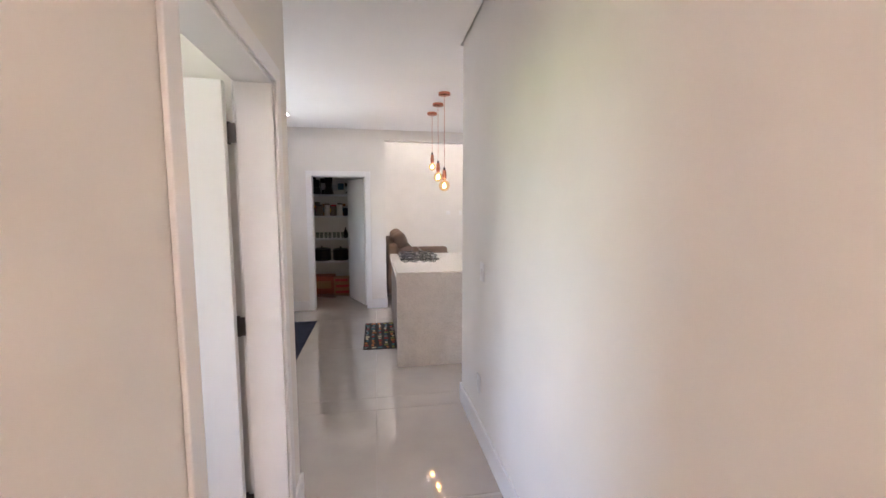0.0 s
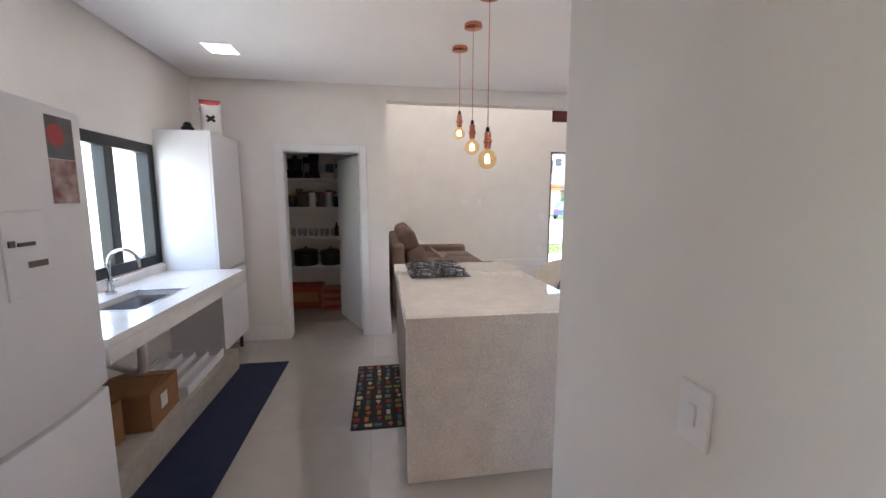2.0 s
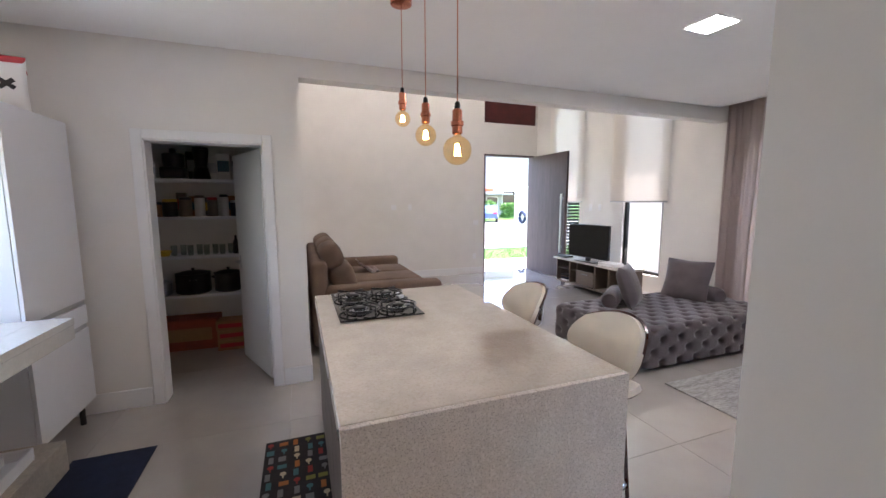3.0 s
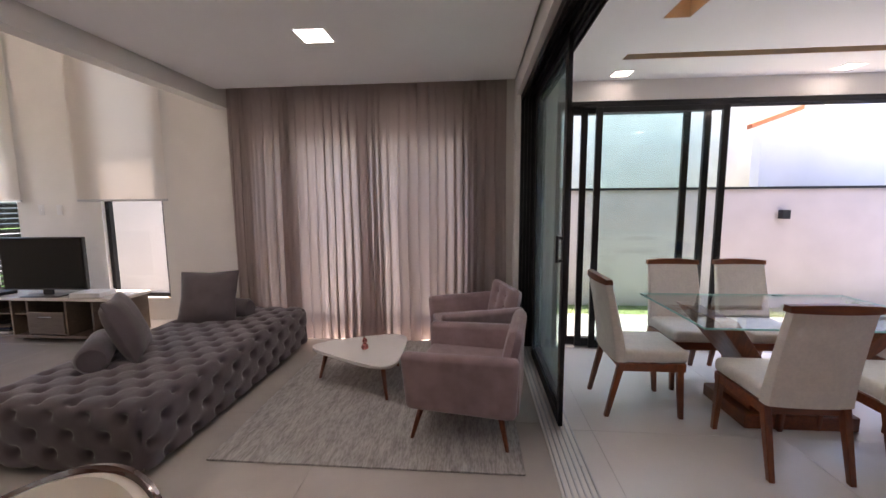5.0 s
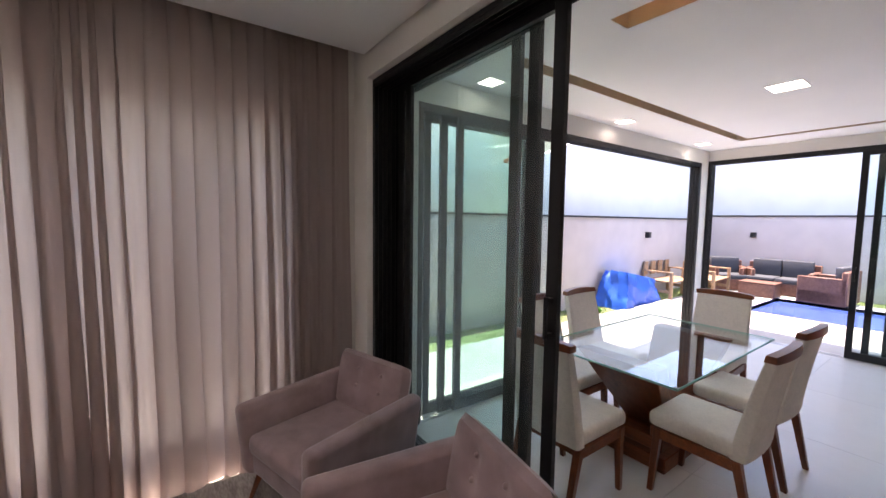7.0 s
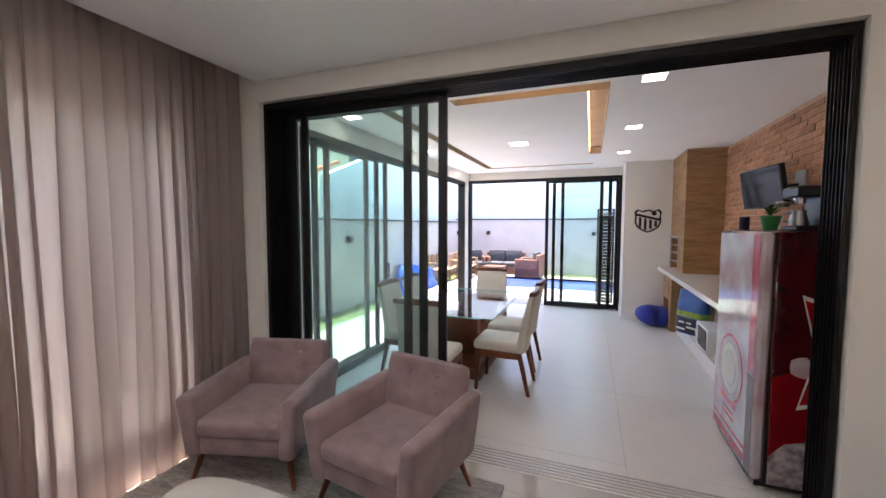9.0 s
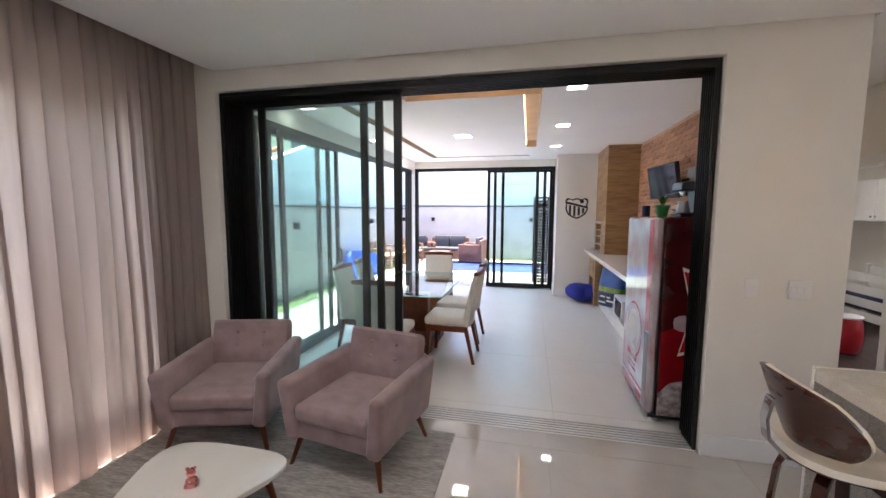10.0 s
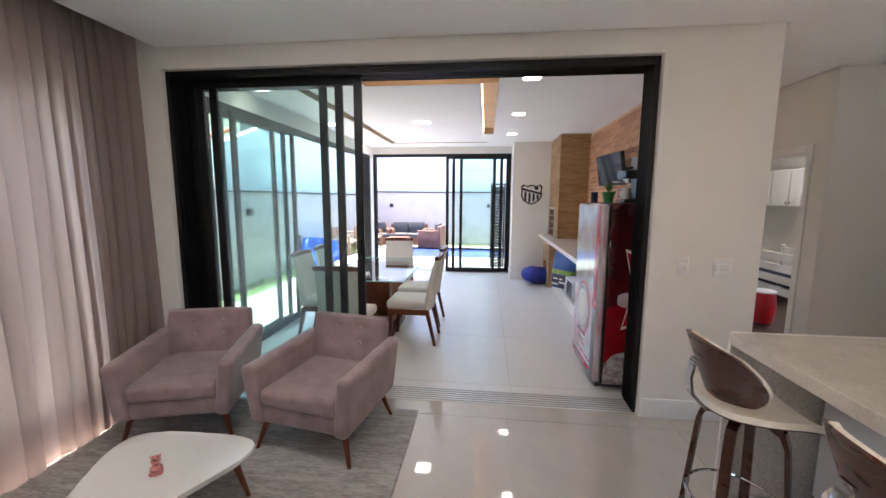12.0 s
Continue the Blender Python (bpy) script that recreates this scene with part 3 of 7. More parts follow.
def window(name, label, axis, plane, a, b, z0, z1, splits, depth=0.06, bar=0.05, pane_mat=None):
    """A black framed window; splits: fractions at which uprights stand."""
    w = tagged(new(name), label, "window", "", "structure")
    w.matrix_world = pose(plane if axis == "y" else a, a if axis == "y" else plane, z0)

    def put(bm, u0, v0, h0, u1, v1, h1, bev=0.003):
        if axis == "y":
            box(bm, plane + v0, u0, h0, plane + v1, u1, h1, bev)
        else:
            box(bm, u0, plane + v0, h0, u1, plane + v1, h1, bev)
    bm = bmnew()
    put(bm, a, 0, z0, a + bar, depth, z1), put(bm, b - bar, 0, z0, b, depth, z1)
    put(bm, a + bar, 0, z0, b - bar, depth, z0 + bar), put(bm, a + bar, 0, z1 - bar, b - bar, depth, z1)
    part("window_frame", bm, M_black, w, world=True)
    edges = [a + bar] + [a + (b - a) * s for s in splits] + [b - bar]
    for s in edges[1:-1]:
        bm = bmnew()
        put(bm, s - bar * 0.6, 0.005, z0 + bar, s + bar * 0.6, depth - 0.005, z1 - bar)
        part("mullion", bm, M_black, w, world=True)
    for p, q in zip(edges, edges[1:]):
        bm = bmnew()
        mid = plane + depth * 0.5
        sheet(bm, mid, p, z0 + bar, mid, q, z1 - bar) if axis == "y" else sheet(bm, p, mid, z0 + bar, q, mid, z1 - bar)
        pn = part("pane", bm, pane_mat or M_glass, w, world=True)
        pn.visible_shadow = False
    return w


window("window_1", "tall narrow window with black frame, under a roller blind", "y", XE + 0.04, 6.90, 7.68, 0.42, 3.6, ())
window("window_2", "tall narrow window with black frame, beside the entrance door", "y", XE + 0.04, 8.78, 9.6, 0.42, 3.6, ())
window("window_3", "wide black framed window behind the curtain", "y", XE + 0.005, 3.36, 5.62, 0.17, 2.32, (0.47,), 0.06, 0.06)
window("window_4", "black framed sliding kitchen window over the sink", "y", XK - 0.10, 3.70, 5.29, 1.0, 1.99, (0.34, 0.66), 0.09, 0.08)


def roller_blind(y0, y1, z0):
    t = thing("roller_blind", "cream roller blind drawn half way down", "blind", XE - 0.04, (y0 + y1) / 2, z0, group="roller blinds")
    bm = bmnew()
    box(bm, XE - 0.045, y0, z0, XE - 0.042, y1, 4.0)
    part("blind_cloth", bm, M_blind, t, world=True)
    bm = bmnew()
    box(bm, XE - 0.052, y0, z0 - 0.025, XE - 0.035, y1, z0, 0.003)
    part("bottom_bar", bm, M_steel, t, world=True)
    bm = bmnew()
    rod(bm, (XE - 0.045, y0, 4.03), (XE - 0.045, y1, 4.03), 0.035)
    part("roller", bm, M_trim, t, world=True)


roller_blind(6.80, 7.93, 1.60)
roller_blind(8.66, 9.74, 1.60)

# ---- sliding doors ----
M_glass_teal = glass("teal_tinted_glass", (0.86, 0.965, 0.95), 0.0, 0.06, 0.8, 0.05)
def sliding(name, label, axis, a, b, z1, tracks, leaves, pane_mat=None, half=0.018, jamb=0.035):
    """A black frame from a to b with one track for each plane, and leaves (from, to, plane) parked in it."""
    w = tagged(new(name), label, "sliding door", "", "structure")
    w.matrix_world = pose(tracks[0] if axis == "y" else a, a if axis == "y" else tracks[0], 0)

    def put(bm, u0, v0, h0, u1, v1, h1, bev=0.002):
        if axis == "y":
            box(bm, v0, u0, h0, v1, u1, h1, bev)
        else:
            box(bm, u0, v0, h0, u1, v1, h1, bev)
    lo, hi = min(tracks) - half - 0.007, max(tracks) + half + 0.007
    bm = bmnew()
    put(bm, a, lo, 0.002, a + jamb, hi, z1), put(bm, b - jamb, lo, 0.002, b, hi, z1), put(bm, a + jamb, lo, z1 - 0.03, b - jamb, hi, z1)
    for v in tracks:
        for d in (-half - 0.005, half - 0.001):
            put(bm, a + jamb, v + d, z1 - 0.055, b - jamb, v + d + 0.006, z1 - 0.03, 0)
            put(bm, a + jamb, v + d, 0.03, a + jamb + 0.012, v + d + 0.006, z1 - 0.055, 0)
            put(bm, b - jamb - 0.012, v + d, 0.03, b - jamb, v + d + 0.006, z1 - 0.055, 0)
    part("door_frame", bm, M_black, w, world=True)
    for v in tracks:
        bm = bmnew()
        put(bm, a + jamb, v - 0.4 * half, -0.003, b - jamb, v + 0.4 * half, 0.006, 0.002)
        part("floor_track", bm, M_steel, w, "steel floor track", world=True)
    for u0, u1, v in leaves:
        bm = bmnew()
        s = 0.062
        put(bm, u0, v - half, 0.012, u0 + s, v + half, z1 - 0.045), put(bm, u1 - s, v - half, 0.012, u1, v + half, z1 - 0.045)
        put(bm, u0 + s, v - half, 0.012, u1 - s, v + half, 0.10), put(bm, u0 + s, v - half, z1 - 0.045 - 0.06, u1 - s, v + half, z1 - 0.045)
        leaf = part("leaf", bm, M_black, w, "black aluminium sliding leaf", world=True)
        bm = bmnew()
        sheet(bm, v, u0 + s - 0.01, 0.09, v, u1 - s + 0.01, z1 - 0.10) if axis == "y" else sheet(bm, u0 + s - 0.01, v, 0.09, u1 - s + 0.01, v, z1 - 0.10)
        pn = part("pane", bm, pane_mat or M_glass, leaf, "clear greenish glass", world=True)
        pn.visible_shadow = False
    return w


sl = sliding("sliding_door_1", "black framed glass sliding door, pushed half open", "x", 1.875, 5.555, 2.59, (2.607, 2.641, 2.675, 2.709, 2.743, 2.777),
             [(4.325, 5.51, 2.607), (4.18, 5.42, 2.641), (4.015, 5.28, 2.675)], M_glass_teal, 0.014, 0.02)
sd2 = sliding("sliding_door_2", "black framed glass sliding door to the garden, open", "y", YD + 0.22, 2.45, 2.50, (5.53, 5.575, 5.62),
              [(0.83, 2.07, 5.53), (0.97, 2.20, 5.575), (1.14, 2.33, 5.62)])
sd3 = sliding("sliding_door_3", "black framed glass sliding door to the pool, half open", "x", 2.535, 5.50, 2.545, (YD - 0.02, YD - 0.065, YD - 0.11),
              [(2.85, 3.91, YD - 0.02), (2.70, 3.78, YD - 0.065), (2.57, 3.62, YD - 0.11)])
for owner, pts in ((sl, (4.045, 2.701, 0, 1.13)), (sd2, (5.50, 0.86, 1, 0.95)), (sd3, (3.885, YD + 0.008, 0, 0.95))):
    x, y, turned, z0 = pts
    bm = bmnew()
    for z in (z0 + 0.005, z0 + 0.155):
        box(bm, x - 0.012, y - 0.012, z, x + 0.012, y + 0.012, z + 0.02)
    if turned:
        box(bm, x - 0.03, y - 0.008, z0, x - 0.012, y + 0.008, z0 + 0.18, 0.003)
    else:
        box(bm, x - 0.008, y + 0.012, z0, x + 0.008, y + 0.03, z0 + 0.18, 0.003)
    part("pull_handle", bm, M_black, owner, "black pull handle", world=True)

# ---- ceiling lamps ----
def led_panel(x, y, z, s=0.17, mat=None):
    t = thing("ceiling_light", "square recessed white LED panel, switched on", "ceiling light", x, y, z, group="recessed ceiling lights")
    bm = bmnew()
    for a, b, c, d in ((-s / 2 - 0.008, -s / 2 - 0.008, s / 2 + 0.008, -s / 2), (-s / 2 - 0.008, s / 2, s / 2 + 0.008, s / 2 + 0.008),
                       (-s / 2 - 0.008, -s / 2, -s / 2, s / 2), (s / 2, -s / 2, s / 2 + 0.008, s / 2)):
        box(bm, a, b, -0.006, c, d, -0.001)
    part("frame", bm, M_trim, t)
    bm = bmnew()
    box(bm, -s / 2, -s / 2, -0.004, s / 2, s / 2, -0.001)
    part("diffuser", bm, mat or M_led, t, "glowing white diffuser")


for x, y in ((-0.70, 3.88), (-0.70, 5.18)):
    led_panel(x, y, CZ, 0.21, M_led_kitchen)
for x, y in ((4.39, 4.43), (3.20, 4.44)):
    led_panel(x, y, CZ, 0.21)
# Unseen warm panels behind the camera's first spot, added to brighten the hall.
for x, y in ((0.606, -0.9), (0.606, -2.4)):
    led_panel(x, y, CZ, 0.21, M_hall_fill)
# Unseen panels in the high ceiling, added to lift the tall living room.
for x, y in ((1.4, 7.2), (1.4, 9.2), (3.6, 7.2), (3.6, 9.2)):
    led_panel(x, y, HI, 0.25, M_tall_fill)
for x, y in ((2.655, 2.05), (2.65, 0.52), (2.635, -1.06), (5.3, 1.925), (5.31, 0.0), (5.31, -1.94)):
    led_panel(x, y, CD, 0.15, M_led_dining)
led_panel(3.97, 0.06, CD, 0.22, M_led_dining)
# Added, unseen panel that brightens the child's room behind its doorway.
led_panel(-1.3, -0.8, CZ + 0.199, 0.25)


def cove(x0, y0, x1, y1):
    bm = bmnew()
    box(bm, x0, y0, CD + 0.03, x1, y1, CD + 0.04)
    return tagged(new("led_strip", mesh("led_strip", bm, M_led_warm)), "warm LED strip inside the ceiling cove", "light strip")


M_tan = material("tan_cove_lining", srgb(196, 176, 152), 0.6, vary=0.06, scale=5)
def cove_lining(x0, y0, x1, y1, ends):
    """Tan boards on the top and the sides of a ceiling channel; ends: which of its four sides are boarded."""
    bm = bmnew()
    box(bm, x0 + 0.001, y0 + 0.001, CD + 0.10, x1 - 0.001, y1 - 0.001, CD + 0.128)
    t = 0.006
    for key, b in (("w", (x0 + 0.001, y0 + 0.001, x0 + t, y1 - 0.001)), ("e", (x1 - t, y0 + 0.001, x1 - 0.001, y1 - 0.001)),
                   ("s", (x0 + t, y0 + 0.001, x1 - t, y0 + t)), ("n", (x0 + t, y1 - t, x1 - t, y1 - 0.001))):
        if key in ends:
            box(bm, b[0], b[1], CD + 0.002, b[2], b[3], CD + 0.0995)
    return tagged(new("cove_lining", mesh("cove_lining", bm, M_tan)), "tan lining of the ceiling cove", "", "", "structure")


cove_lining(CW0, CWS, CW1, CN0, "wes")
cove_lining(CW0, CN0, CNE, CN1, "sen")
cove_lining(CE0, CS1, CE1, CEN, "wen")
cove_lining(CSW, CS0, CE1, CS1, "wsn")
cove(CW1 - 0.017, CWS + 0.05, CW1 - 0.007, CN0 - 0.02)
cove(CW0 + 0.05, CN1 - 0.017, CNE - 0.03, CN1 - 0.007)


def pendant(x, y, zsock, r):
    t = thing("pendant_lamp", "copper pendant lamp with a round amber bulb, lit", "pendant lamp", x, y, CZ, group="pendant lamps over the island")
    bm = bmnew()
    lathe(bm, [(0.05, -0.028), (0.062, -0.024), (0.062, -0.002), (0.05, 0.0)], n=24)
    part("canopy", bm, M_copper, t, "round copper ceiling rose")
    zs = zsock - CZ
    bm = bmnew()
    cyl(bm, 0, 0, zs + 0.06, -0.028, 0.0022, n=6)
    part("cord", bm, M_copper, t, "thin cord")
    bm = bmnew()
    lathe(bm, [(0.006, 0.075), (0.011, 0.07), (0.013, 0.04)], 0, 0, zs, 12)
    part("cord_grip", bm, M_tv, t, "black cord grip")
    bm = bmnew()
    lathe(bm, [(0.016, 0.045), (0.02, 0.04), (0.02, 0.0), (0.026, -0.003), (0.026, -0.02), (0.021, -0.023), (0.021, -0.05), (0.015, -0.055)], 0, 0, zs, 18)
    part("socket", bm, M_copper, t, "ribbed copper socket")
    bm = bmnew()
    pr = [(0.014, -0.05), (0.016, -0.062)]
    for k in range(1, 13):
        a = math.pi * (0.1 + 0.9 * k / 12)
        pr.append((max(0.001, r * math.sin(a)), -0.062 - r * (1 - math.cos(a)) + r * (1 - math.cos(math.pi * 0.1))))
    lathe(bm, pr, 0, 0, zs, 24)
    bulb = part("bulb", bm, M_amber, t, "round amber glass bulb")
    bulb.visible_shadow = False
    bm = bmnew()
    for k in range(6):
        a = k * math.pi / 3
        rod(bm, (0.006 * math.cos(a), 0.006 * math.sin(a), zs - 0.06 - r * 0.55), (0.012 * math.cos(a), 0.012 * math.sin(a), zs - 0.06 - r * 1.35), 0.0016, n=5)
    part("filament", bm, M_filament, bulb, "glowing filament")


pendant(1.196, 4.85, 2.185, 0.046)
pendant(1.205, 4.43, 2.03, 0.053)
pendant(1.205, 4.013, 1.91, 0.059)

# ---- living room furniture ----
def pillow(bm, w, h, t, m, n=12):
    """A stuffed square cushion in the xz plane, bulging along y."""
    start = len(bm.verts)
    vs = []
    for side in (1, -1):
        grid = []
        for i in range(n + 1):
            row = []
            for j in range(n + 1):
                u, v = 2 * i / n - 1, 2 * j / n - 1
                b = (max(0, 1 - abs(u) ** 3.0) * max(0, 1 - abs(v) ** 3.0)) ** 0.45
                pin = 1 - 0.06 * (1 - abs(u * v))
                row.append(bm.verts.new((u * w / 2 * pin, side * (t / 2 * b + 0.004), v * h / 2 * pin)))
            grid.append(row)
        for i in range(n):
            for j in range(n):
                bm.faces.new((grid[i][j], grid[i + 1][j], grid[i + 1][j + 1], grid[i][j + 1]))
        vs.append(grid)
    a, b = vs
    rim = [(i, 0) for i in range(n)] + [(n, j) for j in range(n)] + [(i, n) for i in range(n, 0, -1)] + [(0, j) for j in range(n, 0, -1)]
    for k in range(len(rim)):
        p, q = rim[k], rim[(k + 1) % len(rim)]
        bm.faces.new((a[p[0]][p[1]], a[q[0]][q[1]], b[q[0]][q[1]], b[p[0]][p[1]]))
    bm.verts.ensure_lookup_table()
    bmesh.ops.transform(bm, matrix=m, verts=[v for g in vs for r in g for v in r])


def tuft(u, v, s=0.225):
    """Height of deep-buttoned upholstery: pits at the buttons, soft creases between them."""
    a, b = (u + v) / s, (u - v) / s
    da, db = abs(a - round(a)), abs(b - round(b))
    pit = math.exp(-(da * da + db * db) / 0.03)
    crease = max(math.exp(-da * da / 0.022) * (1 - db), math.exp(-db * db / 0.022) * (1 - da))
    return 1 - 0.85 * pit - 0.10 * crease


def tufted_block(bm, w, d, h, n=0.0145):
    """A soft block with deep diamond buttoning on its top and sides."""
    r = 0.07

    def patch(nu, nv, at):
        g = [[bm.verts.new(at(i / nu, j / nv)) for j in range(nv + 1)] for i in range(nu + 1)]
        for i in range(nu):
            for j in range(nv):
                bm.faces.new((g[i][j], g[i + 1][j], g[i + 1][j + 1], g[i][j + 1]))
    cx, cy, cz = w / 2 - r, d / 2 - r, h - r

    def shape(p, u, v):
        q = Vector((max(-cx, min(cx, p.x)), max(-cy, min(cy, p.y)), min(cz, p.z)))
        dirn = p - q
        dirn = dirn.normalized() if dirn.length > 1e-6 else Vector((0, 0, 1))
        k = 0.06 * tuft(u, v) - 0.05
        return q + dirn * (r + k)
    patch(int(w / n), int(d / n), lambda a, b: shape(Vector(((a - 0.5) * w, (b - 0.5) * d, h)), (a - 0.5) * w, (b - 0.5) * d))
    for s in (-1, 1):
        patch(int(w / n), int(h / n), lambda a, b: shape(Vector(((a - 0.5) * w, s * d / 2, b * h)), (a - 0.5) * w, s * d / 2 + s * (h - b * h)))
        patch(int(d / n), int(h / n), lambda a, b: shape(Vector((s * w / 2, (a - 0.5) * d, b * h)), s * w / 2 + s * (h - b * h), (a - 0.5) * d))
    bmesh.ops.remove_doubles(bm, verts=bm.verts, dist=0.004)


chaise = thing("chaise_sofa", "charcoal velvet deep-buttoned backless sofa on low feet", "sofa", 4.40, 5.63, 0, 0)
bm = bmnew()
tufted_block(bm, 2.14, 1.12, 0.37)
bmesh.ops.translate(bm, verts=bm.verts, vec=(0, 0, 0.05))
body = part("body", bm, M_velvet_grey, chaise)
body.data.set_sharp_from_angle(angle=radians(120))
bm = bmnew()
box(bm, -0.97, -0.50, 0.045, 0.97, 0.50, 0.07)
part("base", bm, M_tv, chaise)
for x, y in ((-0.95, -0.48), (0.95, -0.48), (-0.95, 0.48), (0.95, 0.48)):
    bm = bmnew()
    box(bm, x - 0.03, y - 0.03, 0.0, x + 0.03, y + 0.03, 0.05, 0.004)
    part("foot", bm, M_chrome, chaise, "chrome block foot")


def cushion(x, y, z, turn, lean, w=0.48):
    bm = bmnew()
    pillow(bm, w, w, 0.17, pose(0, 0, 0))
    ob = new("cushion", mesh("cushion", bm, M_velvet_grey))
    ob.matrix_world = pose(x, y, z, lean, 0, turn)
    return tagged(ob, "square charcoal velvet cushion leaning on a bolster", "cushion", "sofa cushions")


def bolster(x, y, z, turn, ln=0.5, r=0.095):
    bm = bmnew()
    lathe(bm, [(0.02, -ln / 2), (r * 0.8, -ln / 2 + 0.004), (r, -ln / 2 + 0.03), (r, ln / 2 - 0.03), (r * 0.8, ln / 2 - 0.004), (0.02, ln / 2)], n=24)
    ob = new("bolster", mesh("bolster", bm, M_velvet_grey))
    ob.matrix_world = pose(x, y, z, 0, 90, turn)
    return tagged(ob, "charcoal velvet bolster roll lying on the sofa", "bolster", "sofa bolsters")


cushion(4.96, 5.82, 0.635, 104, 20, 0.52)
bolster(5.16, 5.86, 0.495, 80, 0.75)
cushion(4.08, 5.83, 0.635, 33, -20)
bolster(3.93, 5.92, 0.505, 38, 0.5)


def armchair(x, y, turn):
    t = thing("armchair", "dusty pink velvet armchair with buttoned back and splayed wooden legs", "armchair", x, y, 0, turn, "pink armchairs")
    for s in (-1, 1):
        bm = bmnew()
        box(bm, -0.05, -0.355, 0.20, 0.05, 0.35, 0.585, 0.038, Matrix.Translation((s * 0.338, 0, 0)), 5)
        for v in bm.verts:
            k = (v.co.z - 0.20) / 0.385
            v.co.x -= s * 0.045 * (1 - k)
            v.co.y += 0.022 * k if v.co.y > 0 else -0.02 * k
            v.co.z += 0.02 * k * (0.35 - v.co.y) / 0.7
        even(part("armrest", bm, M_velvet_pink, t))
    bm = bmnew()
    box(bm, -0.275, -0.33, 0.205, 0.275, 0.325, 0.34, 0.03, seg=3)
    even(part("seat_frame", bm, M_velvet_pink, t))
    bm = bmnew()
    box(bm, -0.272, -0.26, 0.325, 0.272, 0.345, 0.435, 0.035, seg=4)
    for v in bm.verts:
        if v.co.z > 0.4:
            v.co.z += 0.02 * max(0, 1 - (v.co.x / 0.27) ** 2) * max(0, 1 - ((v.co.y - 0.04) / 0.3) ** 2)
    even(part("seat_cushion", bm, M_velvet_pink, t))
    tilt = Matrix.Translation((0, -0.27, 0.38)) @ pose(0, 0, 0, 12)
    bm = bmnew()
    n = 22
    front, back = [], []
    W, H = 0.312, 0.375
    for i in range(n + 1):
        fr, bk = [], []
        for j in range(n + 1):
            u, v = 2 * i / n - 1, 2 * j / n - 1
            e = (max(0, 1 - abs(u) ** 8) * max(0, 1 - abs(v) ** 8)) ** 0.4
            dip = sum(0.022 * math.exp(-(((u - a) * W) ** 2 + ((v - b) * H / 2) ** 2) / 0.0022) for a in (-0.33, 0.33) for b in (-0.05, 0.5))
            fr.append(bm.verts.new((u * W * (1 - 0.035 * abs(v) ** 9), 0.055 * e - dip, H / 2 + v * H / 2 * (1 - 0.035 * abs(u) ** 9))))
            bk.append(bm.verts.new((u * W * (1 - 0.035 * abs(v) ** 9), -0.055 * e, H / 2 + v * H / 2 * (1 - 0.035 * abs(u) ** 9))))
        front.append(fr), back.append(bk)
    for g in (front, back):
        for i in range(n):
            for j in range(n):
                bm.faces.new((g[i][j], g[i + 1][j], g[i + 1][j + 1], g[i][j + 1]))
    bmesh.ops.remove_doubles(bm, verts=bm.verts, dist=0.001)
    bmesh.ops.transform(bm, matrix=tilt, verts=bm.verts)
    bk = part("back_cushion", bm, M_velvet_pink, t)
    for a in (-0.33, 0.33):
        for b in (-0.05, 0.5):
            bm = bmnew()
            bmesh.ops.create_uvsphere(bm, u_segments=10, v_segments=6, radius=0.013, matrix=tilt @ Matrix.Translation((a * W, 0.036, H / 2 + b * H / 2)))
            part("button", bm, M_velvet_pink, bk, "covered button")
    bm = bmnew()
    box(bm, -0.28, -0.37, 0.20, 0.28, -0.29, 0.59, 0.03, seg=3)
    even(part("back_panel", bm, M_velvet_pink, t))
    for sx in (-1, 1):
        for sy in (-1, 1):
            bm = bmnew()
            rod(bm, (sx * 0.335, sy * 0.31, 0.0), (sx * 0.275, sy * 0.255, 0.215), 0.011, 0.021, 12)
            part("leg", bm, M_wood, t, "tapered splayed wooden leg")
    return t


armchair(4.10, 3.30, -10)
armchair(5.108, 3.275, 16)

# coffee table with a rounded three-cornered top
ct = thing("coffee_table", "white glossy rounded-triangle coffee table on three wooden legs", "coffee table", 4.585, 4.165, 0)
pts = [Vector((-0.40, -0.29)), Vector((0.44, -0.27)), Vector((0.06, 0.58))]
pts = [p for k in range(3) for p in (pts[k], (pts[k] + pts[(k + 1) % 3]) / 2 * 1.12)]
for _ in range(5):
    pts = [q for k in range(len(pts)) for q in (pts[k] * 0.75 + pts[(k + 1) % len(pts)] * 0.25, pts[k] * 0.25 + pts[(k + 1) % len(pts)] * 0.75)]
bm = bmnew()
prism(bm, [(p.x * 1.04, p.y * 1.04) for p in pts], 0.278, 0.303, 0.006)
part("tabletop", bm, M_gloss_white, ct)
for x, y in ((-0.24, -0.19), (0.28, -0.16), (0.04, 0.36)):
    bm = bmnew()
    rod(bm, (x * 1.22, y * 1.22, 0.012), (x, y, 0.278), 0.011, 0.022, 12)
    part("leg", bm, M_wood, ct, "tapered wooden leg")
bm = bmnew()
lathe(bm, [(0.012, 0), (0.026, 0.004), (0.03, 0.02), (0.024, 0.04), (0.012, 0.05), (0.018, 0.058), (0.022, 0.072), (0.016, 0.088), (0.003, 0.094)], n=14)
for s in (-1, 1):
    bmesh.ops.create_uvsphere(bm, u_segments=8, v_segments=6, radius=0.008, matrix=Matrix.Translation((s * 0.016, 0, 0.092)))
    bmesh.ops.create_uvsphere(bm, u_segments=8, v_segments=6, radius=0.012, matrix=Matrix.Translation((s * 0.018, 0.018, 0.014)))
